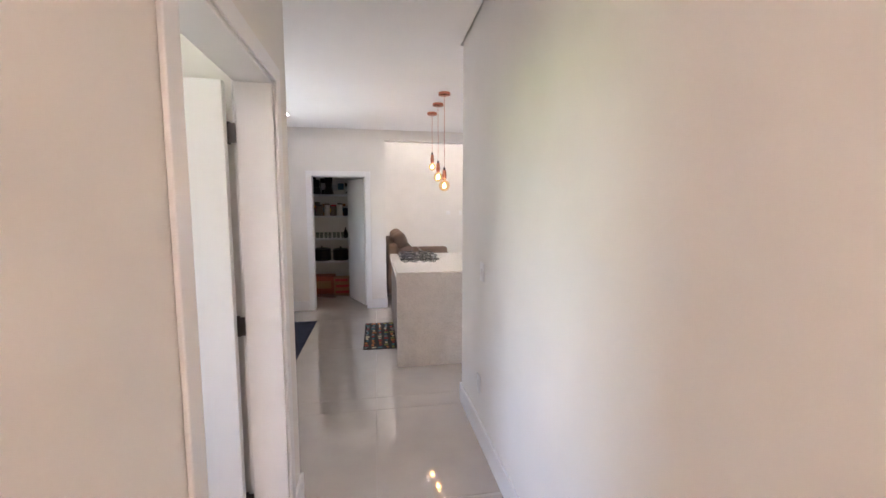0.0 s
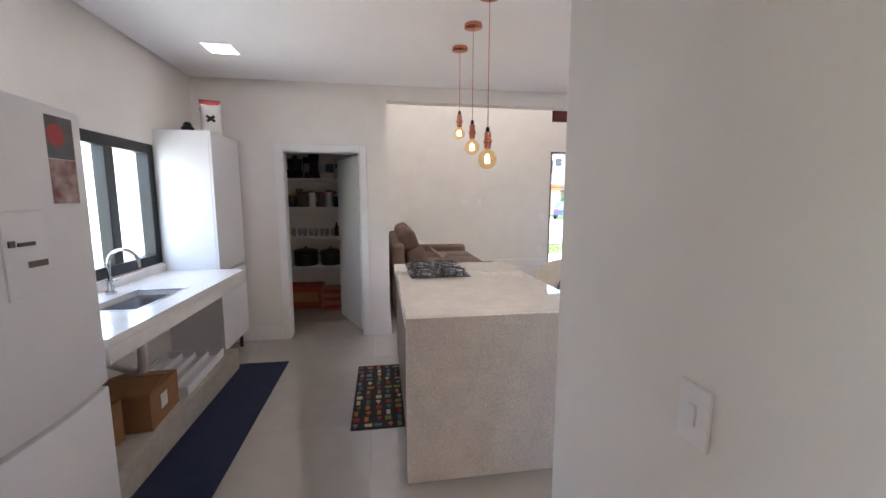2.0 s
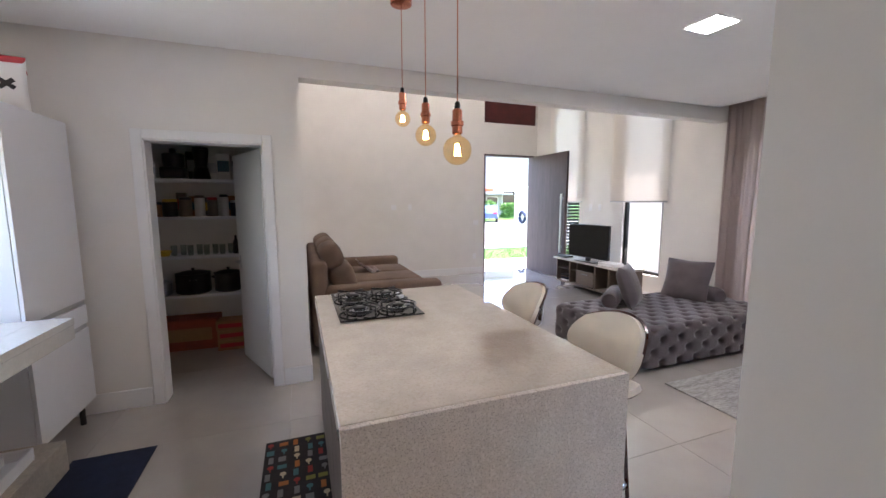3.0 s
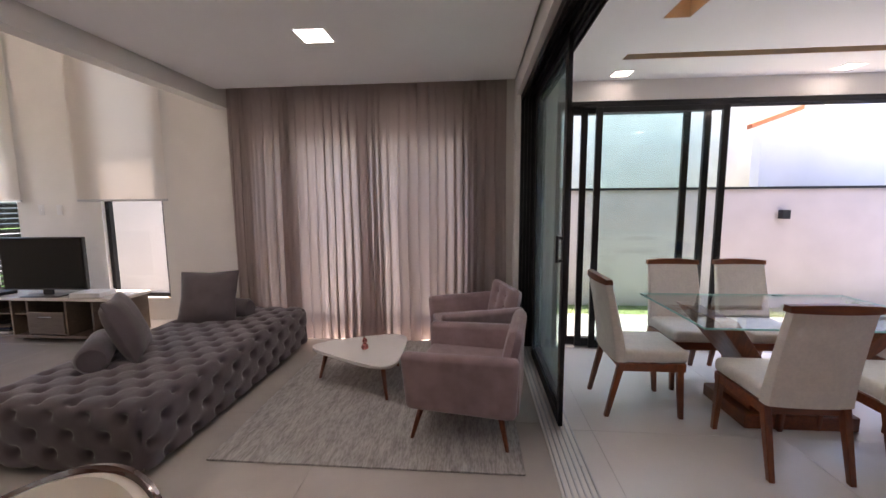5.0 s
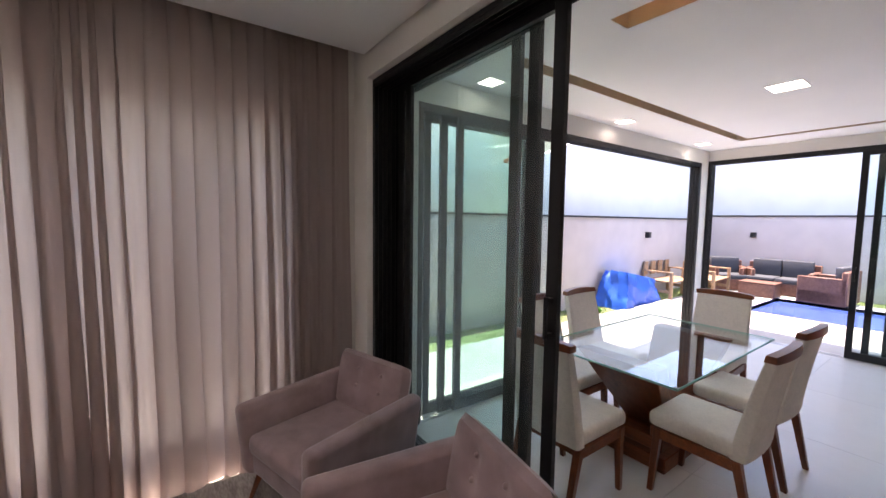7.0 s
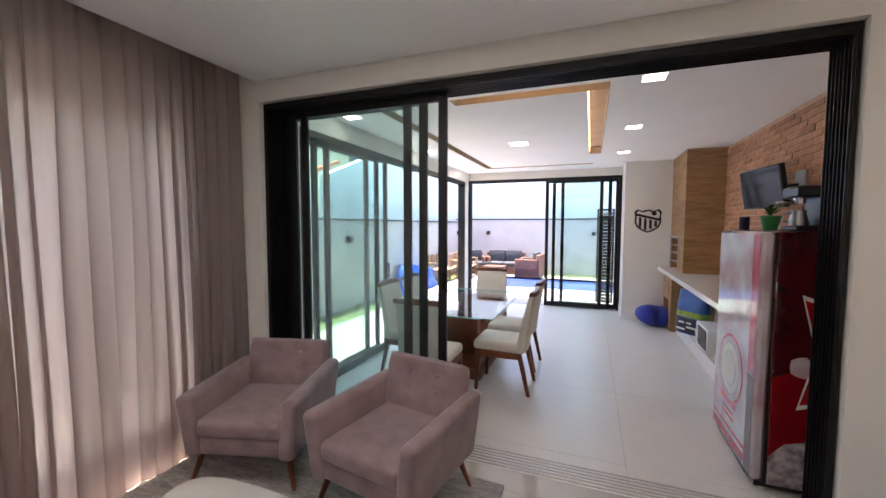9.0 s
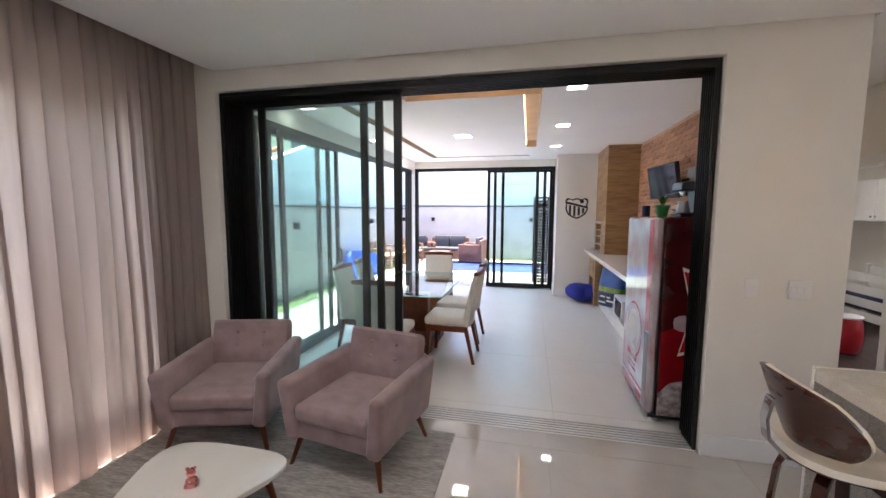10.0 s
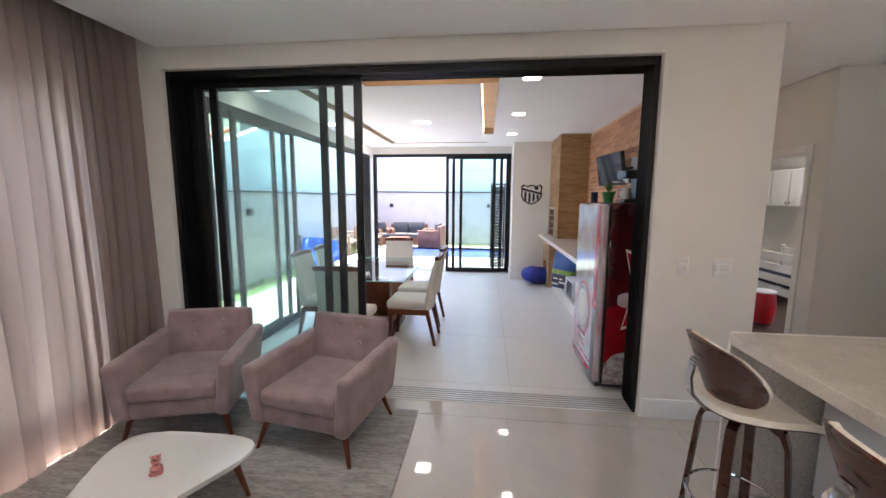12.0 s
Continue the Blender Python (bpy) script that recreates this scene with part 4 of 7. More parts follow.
single("figurine", bm, M_rose, "small rose copper bear figurine on the coffee table", "figurine", 4.585, 4.18, 0.303, 30)

# rug
def woven(name):
    m = material(name, srgb(184, 181, 176), 0.95, color2=srgb(138, 134, 130), scale=22, stretch=(1, 4.5, 1), bump=0.6, bump_scale=300, detail=8)
    return m


M_rug = woven("grey_distressed_rug")
bm = bmnew()
box(bm, 3.52, 2.97, 0.001, 5.62, 4.86, 0.012, 0.004)
single("rug", bm, M_rug, "pale grey distressed woven rug under the armchairs", "rug")

# television and its stand
stand = thing("tv_stand", "low taupe television stand with open shelves and a drawer", "tv stand", 5.50, 8.09, 0, 0)
def stand_box(name, x0, y0, z0, x1, y1, z1, mat=M_board, label=""):
    bm = bmnew()
    box(bm, x0 - 5.50, y0 - 8.09, z0, x1 - 5.50, y1 - 8.09, z1, 0.003)
    return part(name, bm, mat, stand, label)
SX0, SX1 = 5.30, 5.72
stand_box("top_board", SX0 - 0.02, 7.10, 0.49, SX1, 8.88, 0.525, M_granite)
stand_box("bottom_board", SX0, 7.14, 0.06, SX1, 8.80, 0.09)
for y in (7.14, 7.42, 7.74, 8.20, 8.40, 8.775):
    stand_box("upright", SX0, y, 0.09, SX1, y + 0.025, 0.49)
stand_box("back_board", SX1 - 0.01, 7.165, 0.09, SX1, 8.775, 0.49)
stand_box("shelf", SX0 + 0.02, 8.225, 0.32, SX1 - 0.01, 8.40, 0.335), stand_box("shelf", SX0 + 0.02, 8.425, 0.32, SX1 - 0.01, 8.775, 0.335)
dr = stand_box("drawer_front", SX0 - 0.012, 7.77, 0.11, SX0 + 0.006, 8.19, 0.36, M_board)
bm = bmnew()
box(bm, SX0 - 0.03 - 5.50, 7.90 - 8.09, 0.30, SX0 - 0.012 - 5.50, 8.06 - 8.09, 0.315, 0.002)
part("handle", bm, M_chrome, dr, "chrome bar handle")
for y in (7.2, 8.7):
    for x in (SX0 + 0.05, SX1 - 0.06):
        bm = bmnew()
        cyl(bm, x - 5.50, y - 8.09, 0.0, 0.06, 0.02)
        part("foot", bm, M_chrome, stand)
for k in range(5):
    bm = bmnew()
    box(bm, -0.10, -0.08, 0, 0.10, 0.08, 0.022, 0.002)
    single("book", bm, (M_paper, M_tv, M_navy, M_board, M_tv)[k], "stacked book or disc case on the stand's shelf", "book", 5.43, 8.6 + 0.01 * k, 0.091 + 0.0225 * k, 6 * k, "books on the stand")
bm = bmnew()
box(bm, -0.12, -0.16, 0, 0.12, 0.16, 0.05, 0.004)
single("set_top_box", bm, M_paper, "white router box on the television stand", "router", 5.42, 7.52, 0.526, 8)
bm = bmnew()
box(bm, -0.09, -0.14, 0, 0.09, 0.14, 0.035, 0.004)
single("media_box", bm, M_tv, "black media player on the television stand", "media player", 5.42, 8.70, 0.526, -6)

tv = thing("television", "flat black television on its foot, switched off", "television", 5.38, 8.03, 0.526, 4)
bm = bmnew()
box(bm, -0.02, -0.47, 0.07, 0.03, 0.47, 0.66, 0.008)
part("housing", bm, M_tv, tv)
bm = bmnew()
box(bm, -0.0235, -0.455, 0.09, -0.0205, 0.455, 0.645)
part("screen", bm, M_screen, tv, "dark glossy screen")
bm = bmnew()
box(bm, -0.10, -0.22, 0, 0.10, 0.22, 0.014, 0.004), box(bm, 0.0, -0.05, 0.014, 0.025, 0.05, 0.08)
part("foot", bm, M_tv, tv)

# brown sofa behind the pantry wall
bs = thing("sofa", "brown suede recliner sofa with a patterned throw", "sofa", 1.45, 7.75, 0, 0)
bs.scale = (1.1, 1.1, 1.14)
bm = bmnew()
box(bm, -0.65, -1.05, 0.06, 0.55, 1.05, 0.40, 0.05, seg=3)
part("base", bm, M_suede, bs)
for k in range(3):
    y0 = -0.86 + k * 0.575
    bm = bmnew()
    box(bm, -0.35, y0, 0.38, 0.62, y0 + 0.565, 0.52, 0.05, seg=3)
    part("seat_cushion", bm, M_suede, bs)
    bm = bmnew()
    box(bm, -0.13, y0, 0, 0.12, y0 + 0.565, 0.34, 0.085, Matrix.Translation((-0.33, 0, 0.46)) @ pose(0, 0, 0, 0, -16, 0), seg=4)
    bk = part("back_cushion", bm, M_suede, bs)
    bm = bmnew()
    box(bm, -0.11, y0 + 0.01, 0, 0.11, y0 + 0.555, 0.24, 0.085, Matrix.Translation((-0.45, 0, 0.76)) @ pose(0, 0, 0, 0, -22, 0), seg=4)
    part("headrest", bm, M_suede, bk)
for y0 in (-1.05, 0.87):
    bm = bmnew()
    box(bm, -0.6, y0, 0.06, 0.6, y0 + 0.19, 0.62, 0.06, seg=3)
    part("armrest", bm, M_suede, bs)
bm = bmnew()
box(bm, -0.70, -1.03, 0.06, -0.55, 1.03, 0.85, 0.05, seg=3)
part("back_panel", bm, M_suede, bs)
bm = bmnew()
g = [[bm.verts.new((0.3 * i / 8 - 0.1, 0.45 * j / 8, 0.535 + 0.06 * noise.noise((i * 0.5, j * 0.5, 2)) + 0.14 * max(0, 1 - i / 4))) for j in range(9)] for i in range(9)]
for i in range(8):
    for j in range(8):
        bm.faces.new((g[i][j], g[i + 1][j], g[i + 1][j + 1], g[i][j + 1]))
bmesh.ops.solidify(bm, geom=bm.faces[:], thickness=0.012)
M_throw = material("patterned_throw", srgb(206, 196, 190), 0.9, color2=srgb(90, 48, 52), scale=26)
single("throw_blanket", bm, M_throw, "crumpled patterned throw on the brown sofa", "blanket", 1.45, 7.9, 0.075)

# ---- switches and sockets ----
def plate(x, y, z, turn, w=0.075, h=0.12, rockers=1):
    t = thing("wall_switch", "white plastic wall plate", "switch", x, y, z, turn, "wall plates")
    bm = bmnew()
    box(bm, -w / 2, 0.001, -h / 2, w / 2, 0.009, h / 2, 0.003)
    part("plate", bm, M_trim, t)
    for k in range(rockers):
        bm = bmnew()
        cx = (k - (rockers - 1) / 2) * (w * 0.3)
        box(bm, cx - w * 0.13, 0.009, -h * 0.18, cx + w * 0.13, 0.014, h * 0.18, 0.002)
        part("rocker", bm, M_trim, t)


plate(HR, 2.25, 1.14, 90), plate(HR, 2.307, 0.383, 90)
plate(1.646, YS1, 1.153, 0, rockers=2), plate(1.383, YS1, 1.151, 0, 0.12, 0.12, 3)
plate(2.41, YN, 1.48, 180, 0.11, 0.10), plate(2.75, YN, 1.48, 180), plate(4.25, YN, 1.14, 180, 0.12, 0.10, 2), plate(4.22, YN, 0.4, 180)
plate(XE, 8.46, 1.48, 90), plate(XE, 8.22, 1.48, 90)

# ---- kitchen ----
isl = thing("kitchen_island", "kitchen island with thick beige quartz top and waterfall end", "kitchen island", 1.2, 4.44, 0)
def ip(name, b, mat, label="", bev=0.004):
    bm = bmnew()
    box(bm, b[0] - 1.2, b[1] - 4.44, b[2], b[3] - 1.2, b[4] - 4.44, b[5], bev)
    return part(name, bm, mat, isl, label)
ip("worktop", (0.666, 3.6065, 0.865, 1.743, 5.32, 0.932), M_island_top, "polished beige quartz top")
ip("waterfall_panel", (0.666, 3.585, 0.001, 1.743, 3.606, 0.932), M_granite, "speckled granite end panel", 0.002)
ip("carcass", (0.70, 3.66, 0.08, 1.30, 5.30, 0.86), M_white)
ip("plinth", (0.74, 3.66, 0.001, 1.27, 5.28, 0.08), M_tv)
for k in range(3):
    y0 = 3.67 + k * 0.543
    d = ip("cabinet_door", (0.682, y0, 0.09, 0.699, y0 + 0.535, 0.855), M_board, "dark cabinet front", 0.002)
    bm = bmnew()
    box(bm, 0.674 - 1.2, y0 + 0.02 - 4.44, 0.835, 0.682 - 1.2, y0 + 0.515 - 4.44, 0.85)
    part("handle", bm, M_steel, d)

hob = thing("gas_hob", "black glass four-burner gas hob set into the island", "hob", 1.01, 4.96, 0.933)
bm = bmnew()
box(bm, -0.24, -0.35, 0, 0.24, 0.35, 0.008, 0.003)
part("glass_plate", bm, M_screen, hob)
for bx, by in ((-0.11, -0.17), (0.12, -0.17), (-0.11, 0.17), (0.12, 0.17)):
    bm = bmnew()
    lathe(bm, [(0.062, 0.008), (0.06, 0.014), (0.048, 0.016), (0.046, 0.026), (0.036, 0.027)], bx, by, 0, 20)
    burner = part("burner", bm, M_chrome, hob, "bright metal burner ring")
    bm = bmnew()
    lathe(bm, [(0.042, 0.027), (0.042, 0.033), (0.036, 0.036), (0.004, 0.037)], bx, by, 0, 20)
    part("burner_cap", bm, M_tv, burner, "black burner cap")
    bm = bmnew()
    for k in range(4):
        a = k * math.pi / 2 + math.pi / 4
        c, s = math.cos(a), math.sin(a)
        tube(bm, [(bx + 0.115 * c, by + 0.115 * s, 0.01), (bx + 0.115 * c, by + 0.115 * s, 0.045), (bx + 0.03 * c, by + 0.03 * s, 0.048)], 0.006, 6)
    tube(bm, [(bx + 0.115 * math.cos(k * math.pi / 10), by + 0.115 * math.sin(k * math.pi / 10), 0.03) for k in range(20)], 0.005, 6, True)
    part("pan_support", bm, M_tv, hob, "black iron trivet")
for k in range(4):
    bm = bmnew()
    cyl(bm, 0.20, -0.12 + 0.08 * k, 0.008, 0.03, 0.018, 0.015)
    part("knob", bm, M_steel, hob)


def bar_stool(x, y, turn):
    t = thing("bar_stool", "walnut shell bar stool with cream leather pads and chrome foot ring", "bar stool", x, y, 0, turn, "stools at the island")
    def shell(name, nu, nv, f, thick, mat, label="", parent=t):
        bm = bmnew()
        g = [[bm.verts.new(f(i / nu, j / nv)) for j in range(nv + 1)] for i in range(nu + 1)]
        fs = [bm.faces.new((g[i][j], g[i + 1][j], g[i + 1][j + 1], g[i][j + 1])) for i in range(nu) for j in range(nv)]
        bmesh.ops.remove_doubles(bm, verts=bm.verts, dist=0.0005)
        bmesh.ops.recalc_face_normals(bm, faces=bm.faces)
        bmesh.ops.solidify(bm, geom=bm.faces[:], thickness=thick)
        return part(name, bm, mat, parent, label)

    def disc(a, b):   # square to disc
        u, v = 2 * a - 1, 2 * b - 1
        return u * math.sqrt(max(0, 1 - v * v * 0.36)), v * math.sqrt(max(0, 1 - u * u * 0.38))

    def back(off, k=1.0):
        def f(a, b):
            u, v = disc(a, b)
            yy = 0.232 * u * k * (1 - 0.10 * max(0, -v) ** 1.5)
            zz = 0.925 + 0.142 * v * k * (1 - 0.12 * u * u) - 0.012 * u * u
            xx = -0.185 + 0.12 * u * u * k * k - 0.05 * v * k + off
            return (xx, yy, zz)
        return f

    def seat(off):
        def f(a, b):
            u, v = disc(a, b)
            return (0.03 + 0.20 * v, 0.235 * u, 0.715 + 0.055 * u * u + (0.02 * v * v) - (0.05 * max(0, v) ** 2) + off)
        return f
    bk = shell("backrest", 18, 10, back(0.0), 0.012, M_walnut, "curved walnut veneer back")
    shell("back_pad", 18, 10, back(0.024, 0.965), 0.024, M_leather, "cream leather back pad", bk)
    st = shell("seat", 18, 12, seat(0.0), 0.012, M_walnut, "curved walnut veneer seat")
    shell("seat_pad", 18, 12, seat(0.022), 0.026, M_leather, "cream leather seat pad", st)
    bm = bmnew()
    line = [(-0.225, 0.95), (-0.242, 0.86), (-0.23, 0.78), (-0.17, 0.712), (-0.08, 0.70), (0.0, 0.70)]
    loops = []
    for k, (x0, z0) in enumerate(line):
        p, q = line[max(0, k - 1)], line[min(len(line) - 1, k + 1)]
        d = Vector((q[0] - p[0], q[1] - p[1])).normalized() * 0.006
        loops.append([bm.verts.new((x0 - d.y * e, w, z0 + d.x * e)) for w, e in ((-0.022, -1), (0.022, -1), (0.022, 1), (-0.022, 1))])
    for p, q in zip(loops, loops[1:]):
        for e in range(4):
            bm.faces.new((p[e], p[(e + 1) % 4], q[(e + 1) % 4], q[e]))
    bm.faces.new(loops[0]), bm.faces.new(loops[-1][::-1])
    part("bracket", bm, M_chrome, t, "bent chrome bracket")
    for k in range(4):
        a = math.pi / 4 + k * math.pi / 2
        c, s = math.cos(a), math.sin(a)
        bm = bmnew()
        path = [(0.05, 0.69), (0.10, 0.685), (0.145, 0.66), (0.165, 0.60), (0.19, 0.30), (0.215, 0.0)]
        vs = []
        for r, z in path:
            vs.append([bm.verts.new((r * c - w * s + d * c, r * s + w * c + d * s, max(0, z + (0.012 if z > 0.65 else 0) * (1 if d > 0 else -1)))) for w, d in ((-0.02, -0.009), (0.02, -0.009), (0.02, 0.009), (-0.02, 0.009))])
        for p, q in zip(vs, vs[1:]):
            for e in range(4):
                bm.faces.new((p[e], p[(e + 1) % 4], q[(e + 1) % 4], q[e]))
        bm.faces.new(vs[0]), bm.faces.new(vs[-1][::-1])
        part("leg", bm, M_walnut, t, "bent walnut leg")
    bm = bmnew()
    tube(bm, [(0.19 * math.cos(k * math.pi / 16), 0.19 * math.sin(k * math.pi / 16), 0.26) for k in range(32)], 0.008, 8, True)
    part("foot_ring", bm, M_chrome, t, "chrome foot ring")
    return t


for x, y, turn in ((1.87, 3.95, 180), (1.89, 4.74, 176)):
    bar_stool(x, y, turn).scale = (1, 1, 0.97)

kc = thing("kitchen_worktop", "white quartz worktop with a thick front edge", "worktop", -0.98, 4.35, 0.83)
bm = bmnew()
SXa, SXb, SYa, SYb = -1.10, -0.80, 3.98, 4.52
for b in ((XK, 3.50, 0.89, SXa, 5.275, 0.93), (SXb, 3.50, 0.89, -0.65, 5.275, 0.93), (SXa, 3.50, 0.89, SXb, SYa, 0.93), (SXa, SYb, 0.89, SXb, 5.275, 0.93)):
    box(bm, *b, bevel=0.0015)
part("top", bm, M_quartz_white, kc, world=True)
for b in ((-0.675, 3.50, 0.81, -0.652, 5.27, 0.889), (XK + 0.002, 3.502, 0.81, -0.676, 3.525, 0.889)):
    bm = bmnew()
    box(bm, *b, bevel=0.0015)
    part("apron", bm, M_quartz_white, kc, "thick front edge", world=True)
bm = bmnew()
box(bm, XK, 3.50, 0.931, XK + 0.02, 5.275, 0.998, 0.002)
part("upstand", bm, M_quartz_white, kc, world=True)
sink = thing("kitchen_sink", "brushed steel undermount sink bowl", "sink", -0.95, 4.25, 0.7)
bm = bmnew()
r = box(bm, SXa - 0.01, SYa - 0.01, 0.72, SXb + 0.01, SYb + 0.01, 0.90, 0.035, seg=3)
top = [f for f in bm.faces if f.calc_center_median().z > 0.895]
bmesh.ops.delete(bm, geom=top, context="FACES")
part("bowl", bm, M_steel, sink, world=True)
bm = bmnew()
for b in ((SXa - 0.012, SYa - 0.012, 0.926, SXa + 0.008, SYb + 0.012, 0.934), (SXb - 0.008, SYa - 0.012, 0.926, SXb + 0.012, SYb + 0.012, 0.934),
          (SXa, SYa - 0.012, 0.926, SXb, SYa + 0.008, 0.934), (SXa, SYb - 0.008, 0.926, SXb, SYb + 0.012, 0.934)):
    box(bm, *b, bevel=0.002)
part("rim", bm, M_steel, sink, world=True)
tap = thing("kitchen_tap", "tall curved chrome kitchen tap", "tap", -1.19, 4.41, 0.931)
bm = bmnew()
cyl(bm, 0, 0, 0, 0.02, 0.03), cyl(bm, 0, 0, 0.02, 0.09, 0.02)
part("base", bm, M_chrome, tap)
bm = bmnew()
tube(bm, [(0, 0, 0.08), (0, 0, 0.20)] + [(0.09 - 0.09 * math.cos(a), 0, 0.20 + 0.09 * math.sin(a)) for a in [math.pi * k / 10 for k in range(1, 10)]] + [(0.18, 0, 0.17)], 0.011, 10)
part("spout", bm, M_chrome, tap)
bm = bmnew()
rod(bm, (0, 0, 0.06), (0, 0.07, 0.085), 0.01, 0.008)
part("lever", bm, M_chrome, tap)
bm = bmnew()
tube(bm, [(-0.95, 4.25, 0.72), (-0.95, 4.25, 0.55), (-0.97, 4.27, 0.46), (-1.03, 4.30, 0.43), (-1.10, 4.32, 0.46), (-1.20, 4.32, 0.50), (-1.305, 4.32, 0.50)], 0.03, 10)
single("waste_pipe", bm, M_paper, "grey plastic waste pipe under the sink", "pipe")
bm = bmnew()
box(bm, XK, 3.42, 0.001, -0.76, 5.29, 0.195, 0.004)
tagged(new("kitchen_step", mesh("kitchen_step", bm, M_stone_step)), "beige stone plinth under the worktop", "plinth")

tc = thing("tall_cabinet", "white tall kitchen cabinet with two drawers", "cabinet", -1.09, 5.61, 0)
def tp(name, b, mat=M_white, label="", par=None, bev=0.002):
    bm = bmnew()
    box(bm, b[0] + 1.09, b[1] - 5.61, b[2], b[3] + 1.09, b[4] - 5.61, b[5], bev)
    return part(name, bm, mat, par or tc, label)
tp("body", (XK + 0.001, 5.281, 0.16, -0.885, 5.93, 2.118))
tp("door", (-0.884, 5.283, 0.905, -0.864, 5.928, 2.117))
tp("handle_channel", (-0.883, 5.29, 0.872, -0.872, 5.926, 0.902), M_steel)
tp("drawer_front", (-0.884, 5.283, 0.735, -0.864, 5.928, 0.868))
tp("handle_channel", (-0.883, 5.29, 0.702, -0.872, 5.926, 0.732), M_steel)
tp("drawer_front", (-0.884, 5.283, 0.17, -0.864, 5.928, 0.70))
for y in (5.34, 5.87):
    for x in (-1.25, -0.93):
        bm = bmnew()
        cyl(bm, x + 1.09, y - 5.61, 0, 0.16, 0.018)
        part("foot", bm, M_tv, tc, "black plastic foot")
bag = thing("coffee_bag", "white and red paper packet standing on the cabinet", "packet", -0.98, 5.62, 2.119, 20)
bm = bmnew()
pillow(bm, 0.17, 0.30, 0.09, pose(0, 0, 0.15))
part("bag", bm, M_paper, bag)
bm = bmnew()
pillow(bm, 0.172, 0.10, 0.05, pose(0, 0, 0.27))
part("red_band", bm, M_red, bag, "red top band")
bm = bmnew()
for a in (-40, 35):
    box(bm, -0.04, -0.052, -0.012, 0.04, -0.047, 0.012, 0, pose(0.0, 0, 0.15, 0, a, 0))
part("printed_mark", bm, M_tv, bag, "black printed mark")
bm = bmnew()
lathe(bm, [(0.03, 0), (0.05, 0.02), (0.052, 0.05), (0.03, 0.075), (0.034, 0.085), (0.02, 0.10)], n=14)
single("ornament", bm, M_tv, "small dark ornament on the cabinet", "ornament", -1.13, 5.50, 2.119)

# white fridge
fg = thing("fridge", "white two-door fridge with magnets and a poster", "fridge", -0.93, 3.03, 0)
def fp(name, b, mat, label="", par=None, bev=0.02, seg=3):
    bm = bmnew()
    box(bm, b[0] + 0.93, b[1] - 3.03, b[2], b[3] + 0.93, b[4] - 3.03, b[5], bev, seg=seg)
    return part(name, bm, mat, par or fg, label)
fp("cabinet", (-1.29, 2.69, 0.05, -0.645, 3.37, 1.85), M_white)
def bowed(name, y0, y1, z0, z1):
    bm = bmnew()
    n = 10
    prof = [(-0.64, y0)] + [(-0.585 + 0.035 * (1 - (2 * k / n - 1) ** 2), y0 + (y1 - y0) * k / n) for k in range(n + 1)] + [(-0.64, y1)]
    prism(bm, [(x + 0.93, y - 3.03) for x, y in prof], z0, z1, 0.008)
    return part(name, bm, M_white, fg)
up = bowed("upper_door", 2.69, 3.37, 0.792, 1.865)
lowd = bowed("lower_door", 2.69, 3.37, 0.07, 0.776)
for y in (2.75, 3.31):
    bm = bmnew()
    cyl(bm, 0.1, y - 3.03, 0.0, 0.06, 0.025)
    part("foot", bm, M_tv, fg)
M_poster = material("dark_poster", srgb(96, 90, 90), 0.3, color2=srgb(52, 46, 48), scale=14)
M_poster2 = material("red_poster", srgb(112, 30, 32), 0.3, color2=srgb(176, 150, 142), scale=26)
fp("poster", (-0.566, 3.13, 1.685, -0.556, 3.29, 1.83), M_poster, "dark photo magnet sheet", up, 0)
fp("poster", (-0.566, 3.13, 1.53, -0.556, 3.29, 1.683), M_poster2, "red patterned magnet sheet", up, 0)
bm = bmnew()
cyl(bm, 0, 0, 0, 0.0015, 0.038, n=20, m=Matrix.Translation((-0.5562 + 0.93, 3.21 - 3.03, 1.765)) @ pose(0, 0, 0, 0, 90, 0))
part("printed_patch", bm, M_red, up, "red printed flower shape")
fp("magnet", (-0.5465, 2.97, 1.40, -0.541, 2.99, 1.42), M_tv, "small magnet", up, 0)
fp("magnet", (-0.5465, 3.00, 1.40, -0.541, 3.06, 1.412), M_tv, "small magnet", up, 0)
fp("control_panel", (-0.556, 2.955, 1.235, -0.546, 3.11, 1.51), M_white, "pale water dispenser panel", up, 0.003, 1)
fp("magnet", (-0.550, 3.03, 1.33, -0.542, 3.10, 1.35), M_board, "small magnet", up, 0)

# loose things in the kitchen
def carton(x, y, z, w, d, h, turn, label):
    t = thing("cardboard_box", label, "box", x, y, z, turn, "cardboard boxes")
    bm = bmnew()
    box(bm, -w / 2, -d / 2, 0, w / 2, d / 2, h, 0.003)
    part("carton", bm, M_card, t)
    for s in (-1, 1):
        bm = bmnew()
        box(bm, -w / 2, 0.002, 0, w / 2, d / 2, 0.004, 0, Matrix.Translation((0, s * d / 2, h + 0.001)) @ pose(0, 0, 0, -14 if s > 0 else 14, 0, 0) @ Matrix.Translation((0, 0 if s < 0 else -d / 2, 0)))
        part("flap", bm, M_card, t)
    bm = bmnew()
    box(bm, w / 2, -0.06, h * 0.35, w / 2 + 0.002, 0.02, h * 0.75)
    part("paper_label", bm, M_paper, t, "white paper label")


